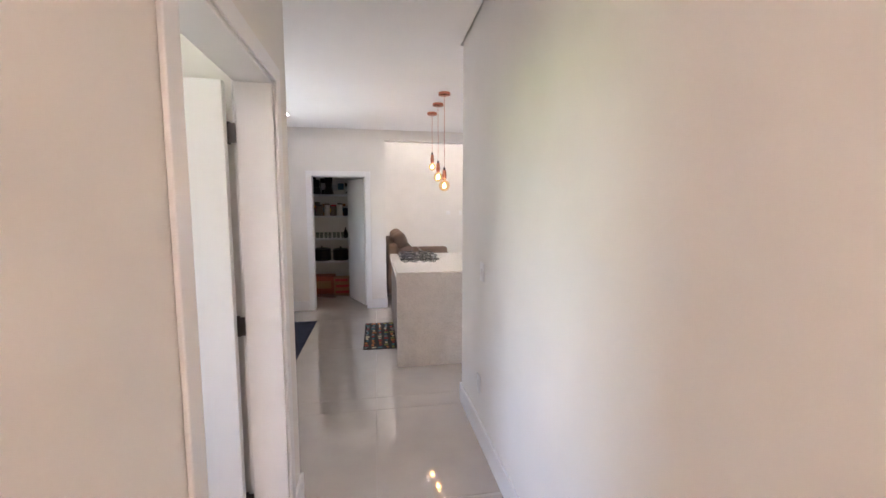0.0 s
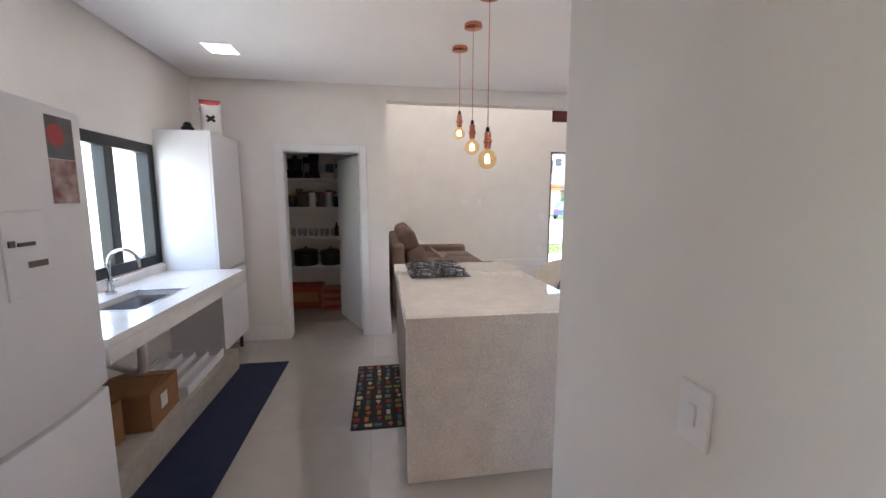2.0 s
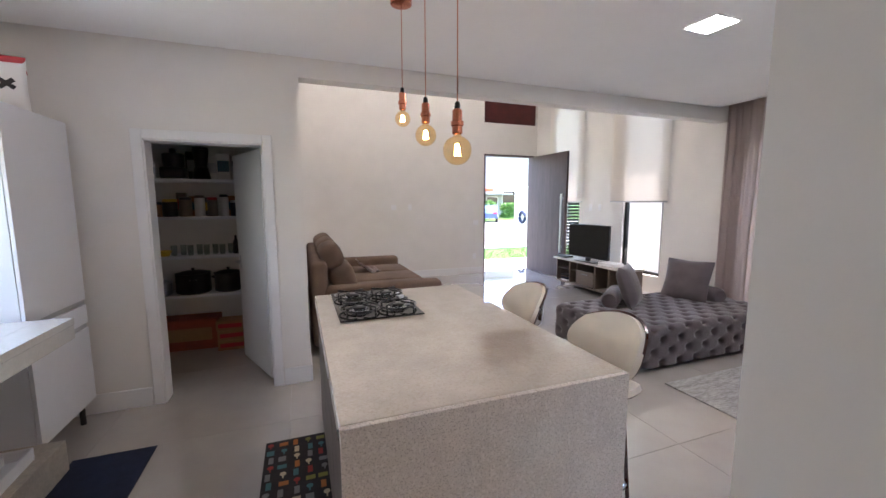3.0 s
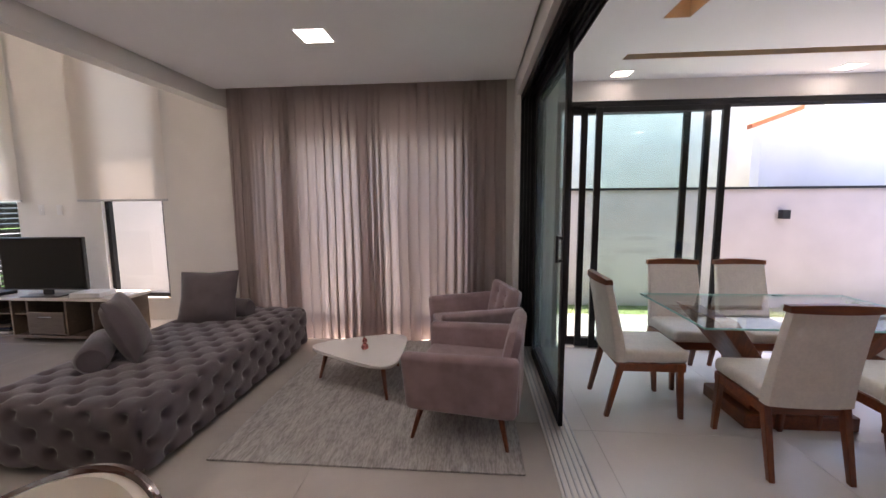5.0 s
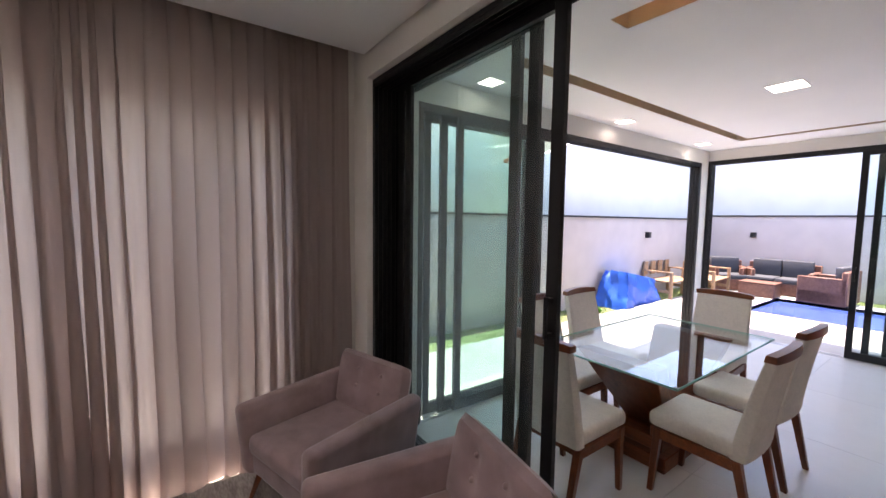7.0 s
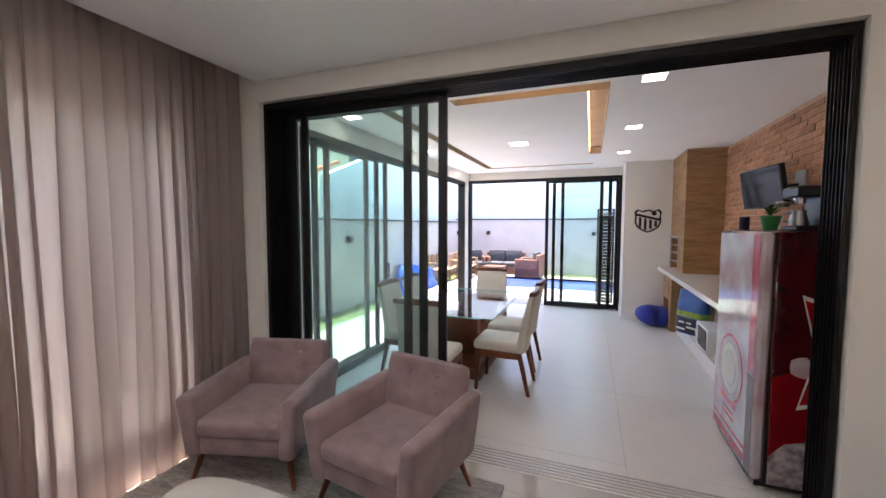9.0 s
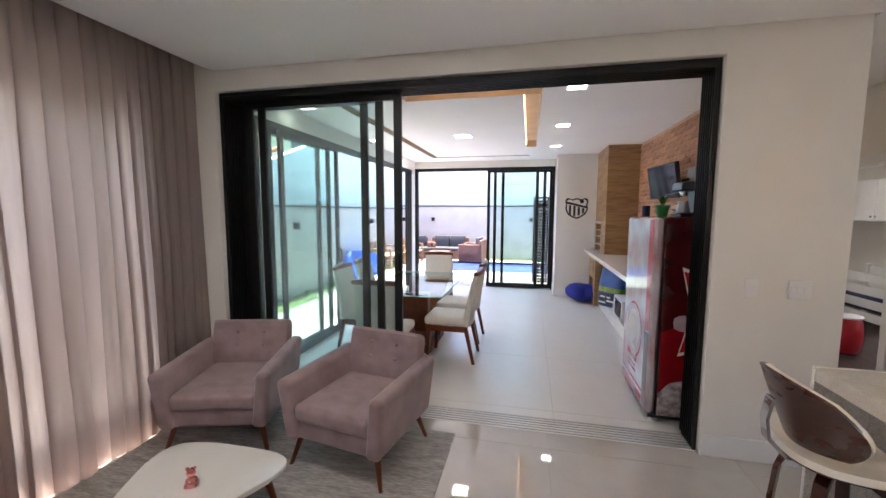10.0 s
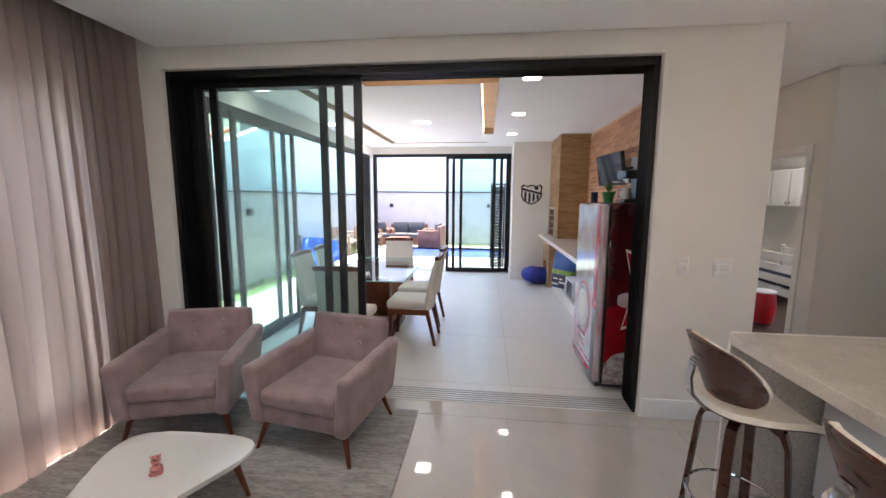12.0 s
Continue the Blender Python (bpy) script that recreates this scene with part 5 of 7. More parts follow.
carton(-0.95, 4.16, 0.196, 0.30, 0.36, 0.22, 4, "closed brown cardboard box with a white label")
carton(-1.08, 3.83, 0.196, 0.34, 0.24, 0.24, -5, "brown cardboard box pushed under the worktop")
tray = thing("cutlery_tray", "white plastic cutlery tray and papers under the worktop", "tray", -1.02, 4.75, 0.196, 3)
bm = bmnew()
box(bm, -0.22, -0.36, 0, 0.22, 0.36, 0.012, 0.003)
for b in ((-0.22, -0.36, 0.012, -0.21, 0.36, 0.07), (0.21, -0.36, 0.012, 0.22, 0.36, 0.07), (-0.21, -0.36, 0.012, 0.21, -0.35, 0.07), (-0.21, 0.35, 0.012, 0.21, 0.36, 0.07)):
    box(bm, *b)
part("tray", bm, M_white, tray)
for k in range(4):
    bm = bmnew()
    box(bm, -0.2 + k * 0.1, -0.34, 0.012, -0.192 + k * 0.1, 0.34, 0.06)
    part("divider", bm, M_white, tray)
bm = bmnew()
box(bm, -0.785, 3.62, 0.001, -0.345, 5.38, 0.008, 0.003)
single("floor_mat", bm, M_navy, "long plain navy mat on the kitchen floor", "mat")
kmat = thing("kitchen_rug", "dark kitchen rug printed with coloured utensils", "rug", 0.50, 4.63, 0)
bm = bmnew()
box(bm, -0.18, -0.50, 0.001, 0.20, 0.52, 0.007, 0.002)
part("rug_cloth", bm, material("dark_brown_cloth", srgb(44, 36, 34), 0.85, vary=0.12, scale=40), kmat)
MK = [material("print_" + n, c, 0.85, vary=0.08) for n, c in (("red", srgb(150, 50, 44)), ("teal", srgb(70, 110, 112)), ("cream", srgb(196, 178, 146)), ("olive", srgb(128, 124, 60)), ("orange", srgb(176, 104, 52)), ("grey", srgb(120, 116, 114)))]
rk = random.Random(4)
for i in range(5):
    for j in range(13):
        bm = bmnew()
        cx, cy = -0.145 + i * 0.076 + rk.uniform(-0.008, 0.008), -0.455 + j * 0.077
        w, h = rk.choice(((0.022, 0.024), (0.014, 0.03), (0.026, 0.018)))
        if (i + j) % 3 == 0:
            cyl(bm, cx, cy + 0.008, 0.007, 0.0078, 0.018, n=12)
            box(bm, cx - 0.004, cy - 0.03, 0.007, cx + 0.004, cy + 0.0, 0.0078)
        else:
            box(bm, cx - w, cy - h, 0.007, cx + w, cy + h, 0.0078, 0.0003)
        part("printed_utensil", bm, rk.choice(MK), kmat)

# ---- dining room ----
def dining_chair(x, y, turn):
    t = thing("dining_chair", "cream upholstered dining chair with chestnut wooden legs and top rail", "dining chair", x, y, 0, turn, "chairs round the glass table")
    bm = bmnew()
    box(bm, -0.225, -0.20, 0.405, 0.225, 0.255, 0.50, 0.035, seg=4)
    part("seat", bm, M_fabric_white, t, "cream padded seat")
    bm = bmnew()
    n = 12
    rings = []
    for k in range(n + 1):
        z = 0.41 + 0.545 * k / n
        yb = -0.20 - 0.10 * (k / n) ** 1.3
        w = 0.225 - 0.015 * (k / n)
        th = 0.075 - 0.03 * k / n
        rings.append([bm.verts.new((px * w, yb + py * th - 0.02 * (1 - px * px), z)) for px, py in ((-1, 0.3), (-0.96, 0.5), (-0.5, 0.5), (0, 0.5), (0.5, 0.5), (0.96, 0.5), (1, 0.3), (1, -0.3), (0.96, -0.5), (0.5, -0.5), (0, -0.5), (-0.5, -0.5), (-0.96, -0.5), (-1, -0.3))])
    for a, b in zip(rings, rings[1:]):
        for e in range(14):
            bm.faces.new((a[e], a[(e + 1) % 14], b[(e + 1) % 14], b[e]))
    bm.faces.new(rings[0][::-1]), bm.faces.new(rings[-1])
    part("backrest", bm, M_fabric_white, t, "cream padded back")
    bm = bmnew()
    ra = []
    for k in range(13):
        u = 2 * k / 12 - 1
        yy, top = -0.305 - 0.025 * (1 - u * u), 0.995 - 0.012 * u * u + 0.01
        ra.append([bm.verts.new((u * 0.222, yy + d, h)) for d, h in ((-0.026, 0.957), (0.026, 0.957), (0.020, top), (-0.022, top))])
    for a, b in zip(ra, ra[1:]):
        for e in range(4):
            bm.faces.new((a[e], a[(e + 1) % 4], b[(e + 1) % 4], b[e]))
    bm.faces.new(ra[0]), bm.faces.new(ra[-1][::-1])
    part("top_rail", bm, M_wood_flat, t, "curved wooden top rail")
    for b in ((-0.215, 0.215, 0.345, 0.215, 0.24, 0.404), (-0.215, -0.20, 0.345, 0.215, -0.175, 0.404), (-0.222, -0.19, 0.345, -0.197, 0.235, 0.404), (0.197, -0.19, 0.345, 0.222, 0.235, 0.404)):
        bm = bmnew()
        box(bm, *b, bevel=0.003)
        part("apron", bm, M_wood_flat, t)
    for sx in (-1, 1):
        for sy, foot in ((1, 0.225), (-1, -0.285)):
            bm = bmnew()
            vs = box(bm, sx * 0.205 - 0.022, sy * 0.195 - 0.022, 0, sx * 0.205 + 0.022, sy * 0.195 + 0.022, 0.404, 0.004)
            for v in bm.verts:
                k = 1 - v.co.z / 0.404
                cx, cy = sx * 0.205, sy * 0.195
                v.co.x = cx + (v.co.x - cx) * (1 - 0.3 * k)
                v.co.y = cy + (v.co.y - cy) * (1 - 0.3 * k) + (foot - sy * 0.195) * k
            part("leg", bm, M_wood, t)
    return t


ch0 = dining_chair(4.40, 2.03, 180)
for x, y, turn in ((3.86, 1.44, -90), (3.88, 0.78, -92), (4.86, 1.45, 90), (4.87, 0.86, 91), (4.36, 0.12, 2)):
    copy_thing(ch0, pose(x, y, 0, 0, 0, turn))

TX0, TX1, TY0, TY1, TZ = 3.87, 4.80, 0.30, 1.87, 0.765
dt = thing("dining_table", "rectangular glass dining table on a slanted chestnut wood base", "dining table", 4.335, 1.085, 0)
bm = bmnew()
box(bm, TX0 - 4.335, TY0 - 1.085, TZ - 0.012, TX1 - 4.335, TY1 - 1.085, TZ, 0.0)
tt = part("tabletop", bm, M_clear, dt, "clear glass top")
tt.visible_shadow = False
for b in ((TX0, TY0, TX1, TY0 + 0.004), (TX0, TY1 - 0.004, TX1, TY1), (TX0, TY0, TX0 + 0.004, TY1), (TX1 - 0.004, TY0, TX1, TY1)):
    bm = bmnew()
    box(bm, b[0] - 4.335, b[1] - 1.085, TZ - 0.0122, b[2] - 4.335, b[3] - 1.085, TZ + 0.0002)
    part("glass_edge", bm, M_edge_glass, dt, "greenish polished glass edge")
bm = bmnew()
box(bm, -0.24, -0.36, 0.001, 0.24, 0.36, 0.10, 0.006)
part("plinth", bm, M_wood_flat, dt)
bm = bmnew()
box(bm, -0.19, -0.30, 0.10, 0.19, 0.30, 0.19, 0.006)
part("plinth_block", bm, M_wood_flat, dt)
for s in (-1, 1):
    bm = bmnew()
    lo = [(-0.15, s * 0.03), (0.15, s * 0.03), (0.15, s * 0.15), (-0.15, s * 0.15)]
    hi = [(-0.27, s * 0.47), (0.27, s * 0.47), (0.27, s * 0.60), (-0.27, s * 0.60)]
    a = [bm.verts.new((x, y, 0.19)) for x, y in lo]
    b = [bm.verts.new((x, y, TZ - 0.016)) for x, y in hi]
    for e in range(4):
        bm.faces.new((a[e], a[(e + 1) % 4], b[(e + 1) % 4], b[e]))
    bm.faces.new(a), bm.faces.new(b)
    bmesh.ops.bevel(bm, geom=bm.edges[:], offset=0.004, segments=1, affect="EDGES")
    part("slanted_leg", bm, M_wood, dt, "thick slanted wooden slab")

# barbecue corner
M_woodtile = material("oak_look_porcelain", srgb(176, 140, 98), 0.4, color2=srgb(142, 108, 72), scale=5, stretch=(1.2, 1.2, 9), bump=0.06)
M_white_top = material("white_stone_top", srgb(224, 221, 216), 0.2, vary=0.04, scale=40)
bbq = thing("barbecue", "tall wood-look tiled barbecue chimney with a grill niche", "barbecue", 1.57, -1.85, 0)
for k, b in enumerate(((XB + 0.002, -2.055, 1.42, 1.82, -1.10, CD - 0.002), (XB + 0.002, -2.055, 0.935, 1.82, -1.98, 1.42), (XB + 0.002, -1.42, 0.935, 1.82, -1.10, 1.42), (XB + 0.002, -1.98, 0.935, 1.40, -1.42, 1.42))):
    bm = bmnew()
    box(bm, *b)
    part("niche_wall" if k else "chimney", bm, M_woodtile, bbq, world=True)
bm = bmnew()
for b in ((1.815, -2.02, 0.936, 1.835, -1.98, 1.46), (1.815, -1.42, 0.936, 1.835, -1.38, 1.46), (1.815, -1.98, 1.42, 1.835, -1.42, 1.46)):
    box(bm, *b, bevel=0.002)
part("niche_frame", bm, M_steel, bbq, world=True)
for z in (1.06, 1.20, 1.31):
    bm = bmnew()
    for k in range(8):
        rod(bm, (1.42, -1.95 + 0.07 * k, z), (1.84, -1.95 + 0.07 * k, z), 0.004, n=6)
    rod(bm, (1.84, -1.97, z), (1.84, -1.44, z), 0.006, n=6)
    part("grill_rack", bm, M_steel, bbq, "steel grill rack", world=True)
for z in (1.60, 2.22):
    bm = bmnew()
    box(bm, 1.40, -1.099, z, 1.80, -1.0975, z + 0.003)
    part("tile_joint", bm, M_grout, bbq, world=True)
bc = thing("barbecue_counter", "long white stone counter beside the barbecue", "counter", 1.65, -0.4, 0)
bm = bmnew()
box(bm, XB + 0.002, -2.055, 0.875, 2.0, 1.62, 0.933, 0.003)
part("worktop", bm, M_white_top, bc, world=True)
bm = bmnew()
box(bm, XB + 0.002, -1.39, 0.001, 1.82, 1.62, 0.165, 0.003)
part("plinth", bm, M_white_top, bc, world=True)
for y0, y1 in ((-2.05, -2.01), (-1.60, -1.40)):
    bm = bmnew()
    box(bm, XB + 0.002, y0, 0.001, 1.90, y1, 0.874, 0.003)
    part("support", bm, M_woodtile, bc, world=True)
bm = bmnew()
box(bm, 1.88, -2.0, 0.45, 1.90, -1.62, 0.86, 0.003)
dd = part("drawer_front", bm, M_woodtile, bc, world=True)
bm = bmnew()
rod(bm, (1.915, -1.88, 0.68), (1.915, -1.76, 0.68), 0.007)
part("knob", bm, M_steel, dd, world=True)

pack = thing("feed_bag", "blue and navy printed bag of pet food on the plinth", "bag", 1.74, -0.74, 0.166, 128)
M_bag_blue = material("glossy_blue_plastic", srgb(26, 98, 172), 0.3, color2=srgb(18, 62, 128), scale=6, bump=0.5, bump_scale=18)
M_bag_navy = material("glossy_navy_plastic", srgb(14, 30, 58), 0.3, vary=0.2, scale=8, bump=0.3, bump_scale=18)
M_bag_lime = material("lime_print", srgb(150, 168, 54), 0.35, color2=srgb(70, 124, 62), scale=14)
def bag_wrap(name, z0, z1, grow, mat, label, closed=False):
    """A stretch of a filled sack, which is thick at its foot and flat at its crimped top."""
    bm = bmnew()
    loops, n = [], 28
    for i in range(9):
        z = z0 + (z1 - z0) * i / 8
        k = z / 0.58
        w, d = 0.225 - 0.012 * k + grow, 0.105 * (1 - k ** 2.4) + 0.006 + grow
        row = []
        for j in range(n):
            a = 2 * math.pi * j / n
            c, q = math.cos(a), math.sin(a)
            dent = 1 + 0.10 * noise.noise((c * 2, q * 2, z * 7))
            row.append(bm.verts.new((w * abs(c) ** 0.5 * (1 if c > 0 else -1), d * dent * abs(q) ** 0.6 * (1 if q > 0 else -1), z)))
        loops.append(row)
    for p, q in zip(loops, loops[1:]):
        for j in range(n):
            bm.faces.new((p[j], p[(j + 1) % n], q[(j + 1) % n], q[j]))
    if closed:
        bm.faces.new(loops[0][::-1]), bm.faces.new(loops[-1])
    return part(name, bm, mat, pack, label)
bag_wrap("bag", 0.0, 0.58, 0.0, M_bag_blue, "", True)
bag_wrap("printed_band", 0.012, 0.215, 0.002, M_bag_navy, "navy printed lower part")
bag_wrap("printed_band", 0.225, 0.30, 0.002, M_bag_lime, "lime green printed band")
bm = bmnew()
for x0, z, w in ((-0.15, 0.05, 0.12), (0.0, 0.085, 0.16), (-0.12, 0.14, 0.08), (0.0, 0.14, 0.06)):
    box(bm, x0, -0.125, z, x0 + w, -0.112, z + 0.022)
part("printed_bar", bm, M_paper, pack, "pale printed bars")
mw = thing("microwave", "small white microwave oven on the plinth", "microwave", 1.62, 0.0, 0.166)
bm = bmnew()
box(bm, -0.20, -0.24, 0.012, 0.20, 0.24, 0.29, 0.01)
part("housing", bm, M_white, mw)
bm = bmnew()
box(bm, 0.20, -0.13, 0.04, 0.206, 0.22, 0.265, 0.004)
dr = part("door", bm, M_screen, mw, "dark glass door")
bm = bmnew()
tube(bm, [(0.206, -0.10, 0.06), (0.235, -0.10, 0.10), (0.235, -0.10, 0.20), (0.206, -0.10, 0.24)], 0.008)
part("handle", bm, M_white, dr)
bm = bmnew()
g = bmesh.ops.create_icosphere(bm, subdivisions=4, radius=0.21)
for v in bm.verts:
    v.co = Vector((v.co.x * 1.35, v.co.y * 0.95, v.co.z * 0.85)) * (1 + 0.16 * noise.noise(v.co * 4) - 0.22 * math.exp(-((v.co.x + 0.03) / 0.05) ** 2) * max(0, v.co.y + 0.12) * 4) + Vector((0, 0, 0.165 + 0.25 * v.co.x * (v.co.x > 0)))
    v.co.z = max(0.0, v.co.z)
M_beanbag = material("blue_nylon", srgb(28, 48, 150), 0.55, vary=0.12, scale=9, bump=0.4, bump_scale=25)
single("bean_bag", bm, M_beanbag, "crumpled royal blue cloth cushion on the floor", "bean bag", 2.06, -1.70, 0.0)

# wall crest: shield of plain shapes
cr = thing("wall_crest", "black and white striped shield plaque on the wall", "plaque", 2.17, -2.058, 1.694)
def shield(s):
    s *= 0.86
    half = [(0, 0.22), (0.10, 0.19), (0.19, 0.225), (0.24, 0.17), (0.225, 0.08), (0.235, -0.02), (0.19, -0.13), (0.09, -0.20), (0, -0.235)]
    return [(x * s, z * s) for x, z in half] + [(-x * s, z * s) for x, z in half[-2:0:-1]]
def flat_plate(name, pts, y0, y1, mat, parent, label=""):
    bm = bmnew()
    prism(bm, pts, y0, y1, m=Matrix(((1, 0, 0, 0), (0, 0, 1, 0), (0, 1, 0, 0), (0, 0, 0, 1))))
    return part(name, bm, mat, parent, label, smooth=False)
flat_plate("shield", shield(1.0), 0.0, 0.012, M_tv, cr, "black shield")
flat_plate("field", shield(0.86), 0.012, 0.016, M_paper, cr, "white inner field")
for k in range(4):
    x = -0.138 + k * 0.078
    z1 = -0.16 + 0.9 * abs(x) * 0.5
    flat_plate("stripe", [(x, 0.03 + 0.25 * x), (x + 0.04, 0.04 + 0.25 * x), (x + 0.04, z1), (x, z1)], 0.016, 0.02, M_tv, cr, "black stripe")
flat_plate("band", [(-0.175, -0.005), (0.175, 0.085), (0.175, 0.125), (-0.175, 0.035)], 0.016, 0.02, M_tv, cr, "black band")
bm = bmnew()
cyl(bm, 0, 0, 0, 0.006, 0.038, n=18, m=Matrix.Translation((-0.09, 0.016, 0.125)) @ pose(0, 0, 0, -90))
part("roundel", bm, M_tv, cr)

# television on its wall arm
wt = thing("wall_television", "small black television on a swivel wall arm", "television", 1.54, 0.78, 1.78, -82)
bm = bmnew()
box(bm, -0.33, -0.03, 0.0, 0.33, 0.015, 0.38, 0.006, Matrix.Translation((0, 0, 0)) @ pose(0, 0, 0, -9, 0, 0))
part("housing", bm, M_tv, wt)
bm = bmnew()
box(bm, -0.315, 0.0155, 0.018, 0.315, 0.018, 0.365, 0, pose(0, 0, 0, -9, 0, 0))
part("screen", bm, M_screen, wt, "dark glossy screen")
bm = bmnew()
rod(bm, (1.51, 0.79, 1.95), (1.40, 0.80, 1.98), 0.018), rod(bm, (1.40, 0.80, 1.98), (1.352, 0.98, 1.98), 0.018)
part("arm", bm, M_tv, wt, "black swivel arm", world=True)
bm = bmnew()
box(bm, 1.348, 0.90, 1.84, 1.37, 1.08, 2.10, 0.003)
part("wall_plate", bm, M_steel, wt, world=True)

# red printed fridge
M_red_dark = material("deep_red_print", srgb(84, 9, 18), 0.22, color2=srgb(40, 4, 10), scale=3, coat=0.3)
M_silver = material("silver_white_print", srgb(206, 206, 212), 0.16, color2=srgb(176, 130, 136), scale=5, coat=0.4)
M_ice = material("ice_print", srgb(196, 186, 186), 0.25, color2=srgb(110, 84, 86), scale=26, coat=0.3)
M_bright_red = material("bright_red_print", srgb(186, 18, 32), 0.22, vary=0.08, coat=0.3)
rf = thing("drinks_fridge", "tall drinks fridge with red and silver printed wrap", "fridge", 1.78, 2.09, 0)
def rp(name, b, mat, label="", par=None, bev=0.0):
    bm = bmnew()
    box(bm, b[0] - 1.78, b[1] - 2.09, b[2], b[3] - 1.78, b[4] - 2.09, b[5], bev)
    return part(name, bm, mat, par or rf, label)
bodyr = rp("cabinet", (1.45, 1.70, 0.06, 2.045, 2.48, 1.59), M_red_dark, "", None, 0.012)
doorr = rp("door", (2.05, 1.69, 0.075, 2.115, 2.485, 1.585), M_silver, "silver printed door", None, 0.02)
rp("gasket", (2.044, 1.71, 0.08, 2.052, 2.47, 1.58), M_tv, "dark rubber gasket")
rp("kick_plate", (1.50, 1.72, 0.035, 2.09, 2.46, 0.065), M_tv)
for x, y in ((1.52, 1.76), (1.52, 2.42), (2.03, 1.76), (2.03, 2.42)):
    bm = bmnew()
    cyl(bm, x - 1.78, y - 2.09, 0, 0.06, 0.022)
    part("foot", bm, M_paper, rf)
rp("printed_panel", (2.1155, 2.36, 0.09, 2.1165, 2.465, 0.70), M_red_dark, "deep red printed panel", doorr)
rp("printed_panel", (2.1155, 2.36, 0.71, 2.1165, 2.465, 1.57), M_bright_red, "red printed panel", doorr)
rp("printed_bar", (2.1155, 1.72, 0.10, 2.1165, 2.35, 0.16), M_bright_red, "red printed bar", doorr)
rp("printed_bar", (2.1155, 1.72, 0.19, 2.1165, 2.35, 0.21), M_bright_red, "red printed bar", doorr)
for r0, mat, lift in ((0.24, M_bright_red, 0.0), (0.222, M_silver, 0.0015), (0.17, M_paper, 0.003), (0.125, M_steel, 0.0045), (0.105, M_paper, 0.006)):
    bm = bmnew()
    cyl(bm, 0, 0, 0, 0.0012, r0, n=36, m=Matrix.Translation((2.1158 - 1.78 + lift, 2.05 - 2.09, 0.62)) @ pose(0, 0, 0, 0, 90, 0))
    part("printed_seal", bm, mat, doorr, "printed round seal")
for k, (w, z) in enumerate(((0.30, 0.36), (0.22, 0.31), (0.26, 0.27))):
    rp("printed_bar", (2.1155, 2.03 - w / 2, z, 2.1165, 2.03 + w / 2, z + 0.02 + 0.03 * (k == 0)), M_bright_red, "red printed bar", doorr)
# side print: bow-tie shape, ice at the bottom
def side_print(name, pts, mat, lift, label):
    bm = bmnew()
    prism(bm, pts, 0, 0.0012, m=Matrix.Translation((0, 2.4805 - 2.09 + lift, 0)) @ Matrix(((1, 0, 0, 0), (0, 0, 1, 0), (0, 1, 0, 0), (0, 0, 0, 1))))
    return part(name, bm, mat, bodyr, label, smooth=False)
def half_bow(g):
    return [(-0.318, 0.70 + g), (-0.318, 1.05 - g), (0.135 - g, 1.225 - 2.2 * g), (0.06 - g, 0.88), (0.135 - g, 0.545 + 2.2 * g)]
M_mid_red = material("red_print", srgb(150, 8, 22), 0.2, color2=srgb(104, 6, 16), scale=4, coat=0.3)
side_print("printed_gloss", [(-0.32, 0.20), (0.255, 0.20), (0.255, 0.72), (-0.32, 1.0)], M_mid_red, 0.0002, "red printed area")
side_print("printed_bow", half_bow(0.0), M_paper, 0.0016, "white outlined bow-tie shape")
side_print("printed_bow", half_bow(0.014), M_bright_red, 0.003, "red bow-tie shape")
side_print("printed_ice", [(-0.32, 0.07), (0.255, 0.07), (0.255, 0.24), (0.18, 0.33), (0.08, 0.36), (-0.02, 0.30), (-0.14, 0.22), (-0.32, 0.20)], M_ice, 0.003, "printed ice cubes")
side_print("printed_cap", [(0.12 + 0.055 * math.cos(k * 0.628) * (1 + 0.12 * (k % 2)), 0.80 + 0.06 * math.sin(k * 0.628) * (1 + 0.12 * (k % 2))) for k in range(10)], M_silver, 0.0045, "printed silver medal")

# things on the drinks fridge
pl = thing("potted_plant", "small green plant in a green plastic pot", "potted plant", 2.02, 2.30, 1.591)
bm = bmnew()
lathe(bm, [(0.035, 0), (0.05, 0.075), (0.054, 0.078), (0.054, 0.09), (0.045, 0.09), (0.04, 0.08)], n=18)
part("pot", bm, M_green, pl)
for k in range(14):
    bm = bmnew()
    a, ln = k * 2.4, 0.07 + 0.03 * ((k * 7) % 5) / 5
    d = Vector((math.cos(a), math.sin(a), 0))
    s = Vector((-math.sin(a), math.cos(a), 0))
    row = [(0, 0.004), (0.4, 0.012), (0.75, 0.010), (1.0, 0.001)]
    vs = [[bm.verts.new(Vector((0, 0, 0.085 + 0.006 * k * 0.5)) + d * ln * u * 0.8 + Vector((0, 0, ln * (u - 0.5 * u * u))) + s * w * e) for e in (-1, 1)] for u, w in row]
    for p, q in zip(vs, vs[1:]):
        bm.faces.new((p[0], p[1], q[1], q[0]))
    part("leaf", bm, M_leaf, pl)
bm = bmnew()
lathe(bm, [(0.03, 0), (0.032, 0.004), (0.032, 0.09), (0.028, 0.095)], n=16)
single("cup", bm, M_navy, "small navy cup on the drinks fridge", "cup", 2.0, 1.80, 1.591)
cm = thing("coffee_machine", "black and steel espresso machine with a metal jug", "coffee machine", 1.80, 2.22, 1.591)
bm = bmnew()
box(bm, -0.09, -0.11, 0, 0.10, 0.11, 0.03, 0.006), box(bm, -0.09, -0.11, 0.03, -0.02, 0.11, 0.22, 0.006), box(bm, -0.09, -0.11, 0.20, 0.10, 0.11, 0.27, 0.01)
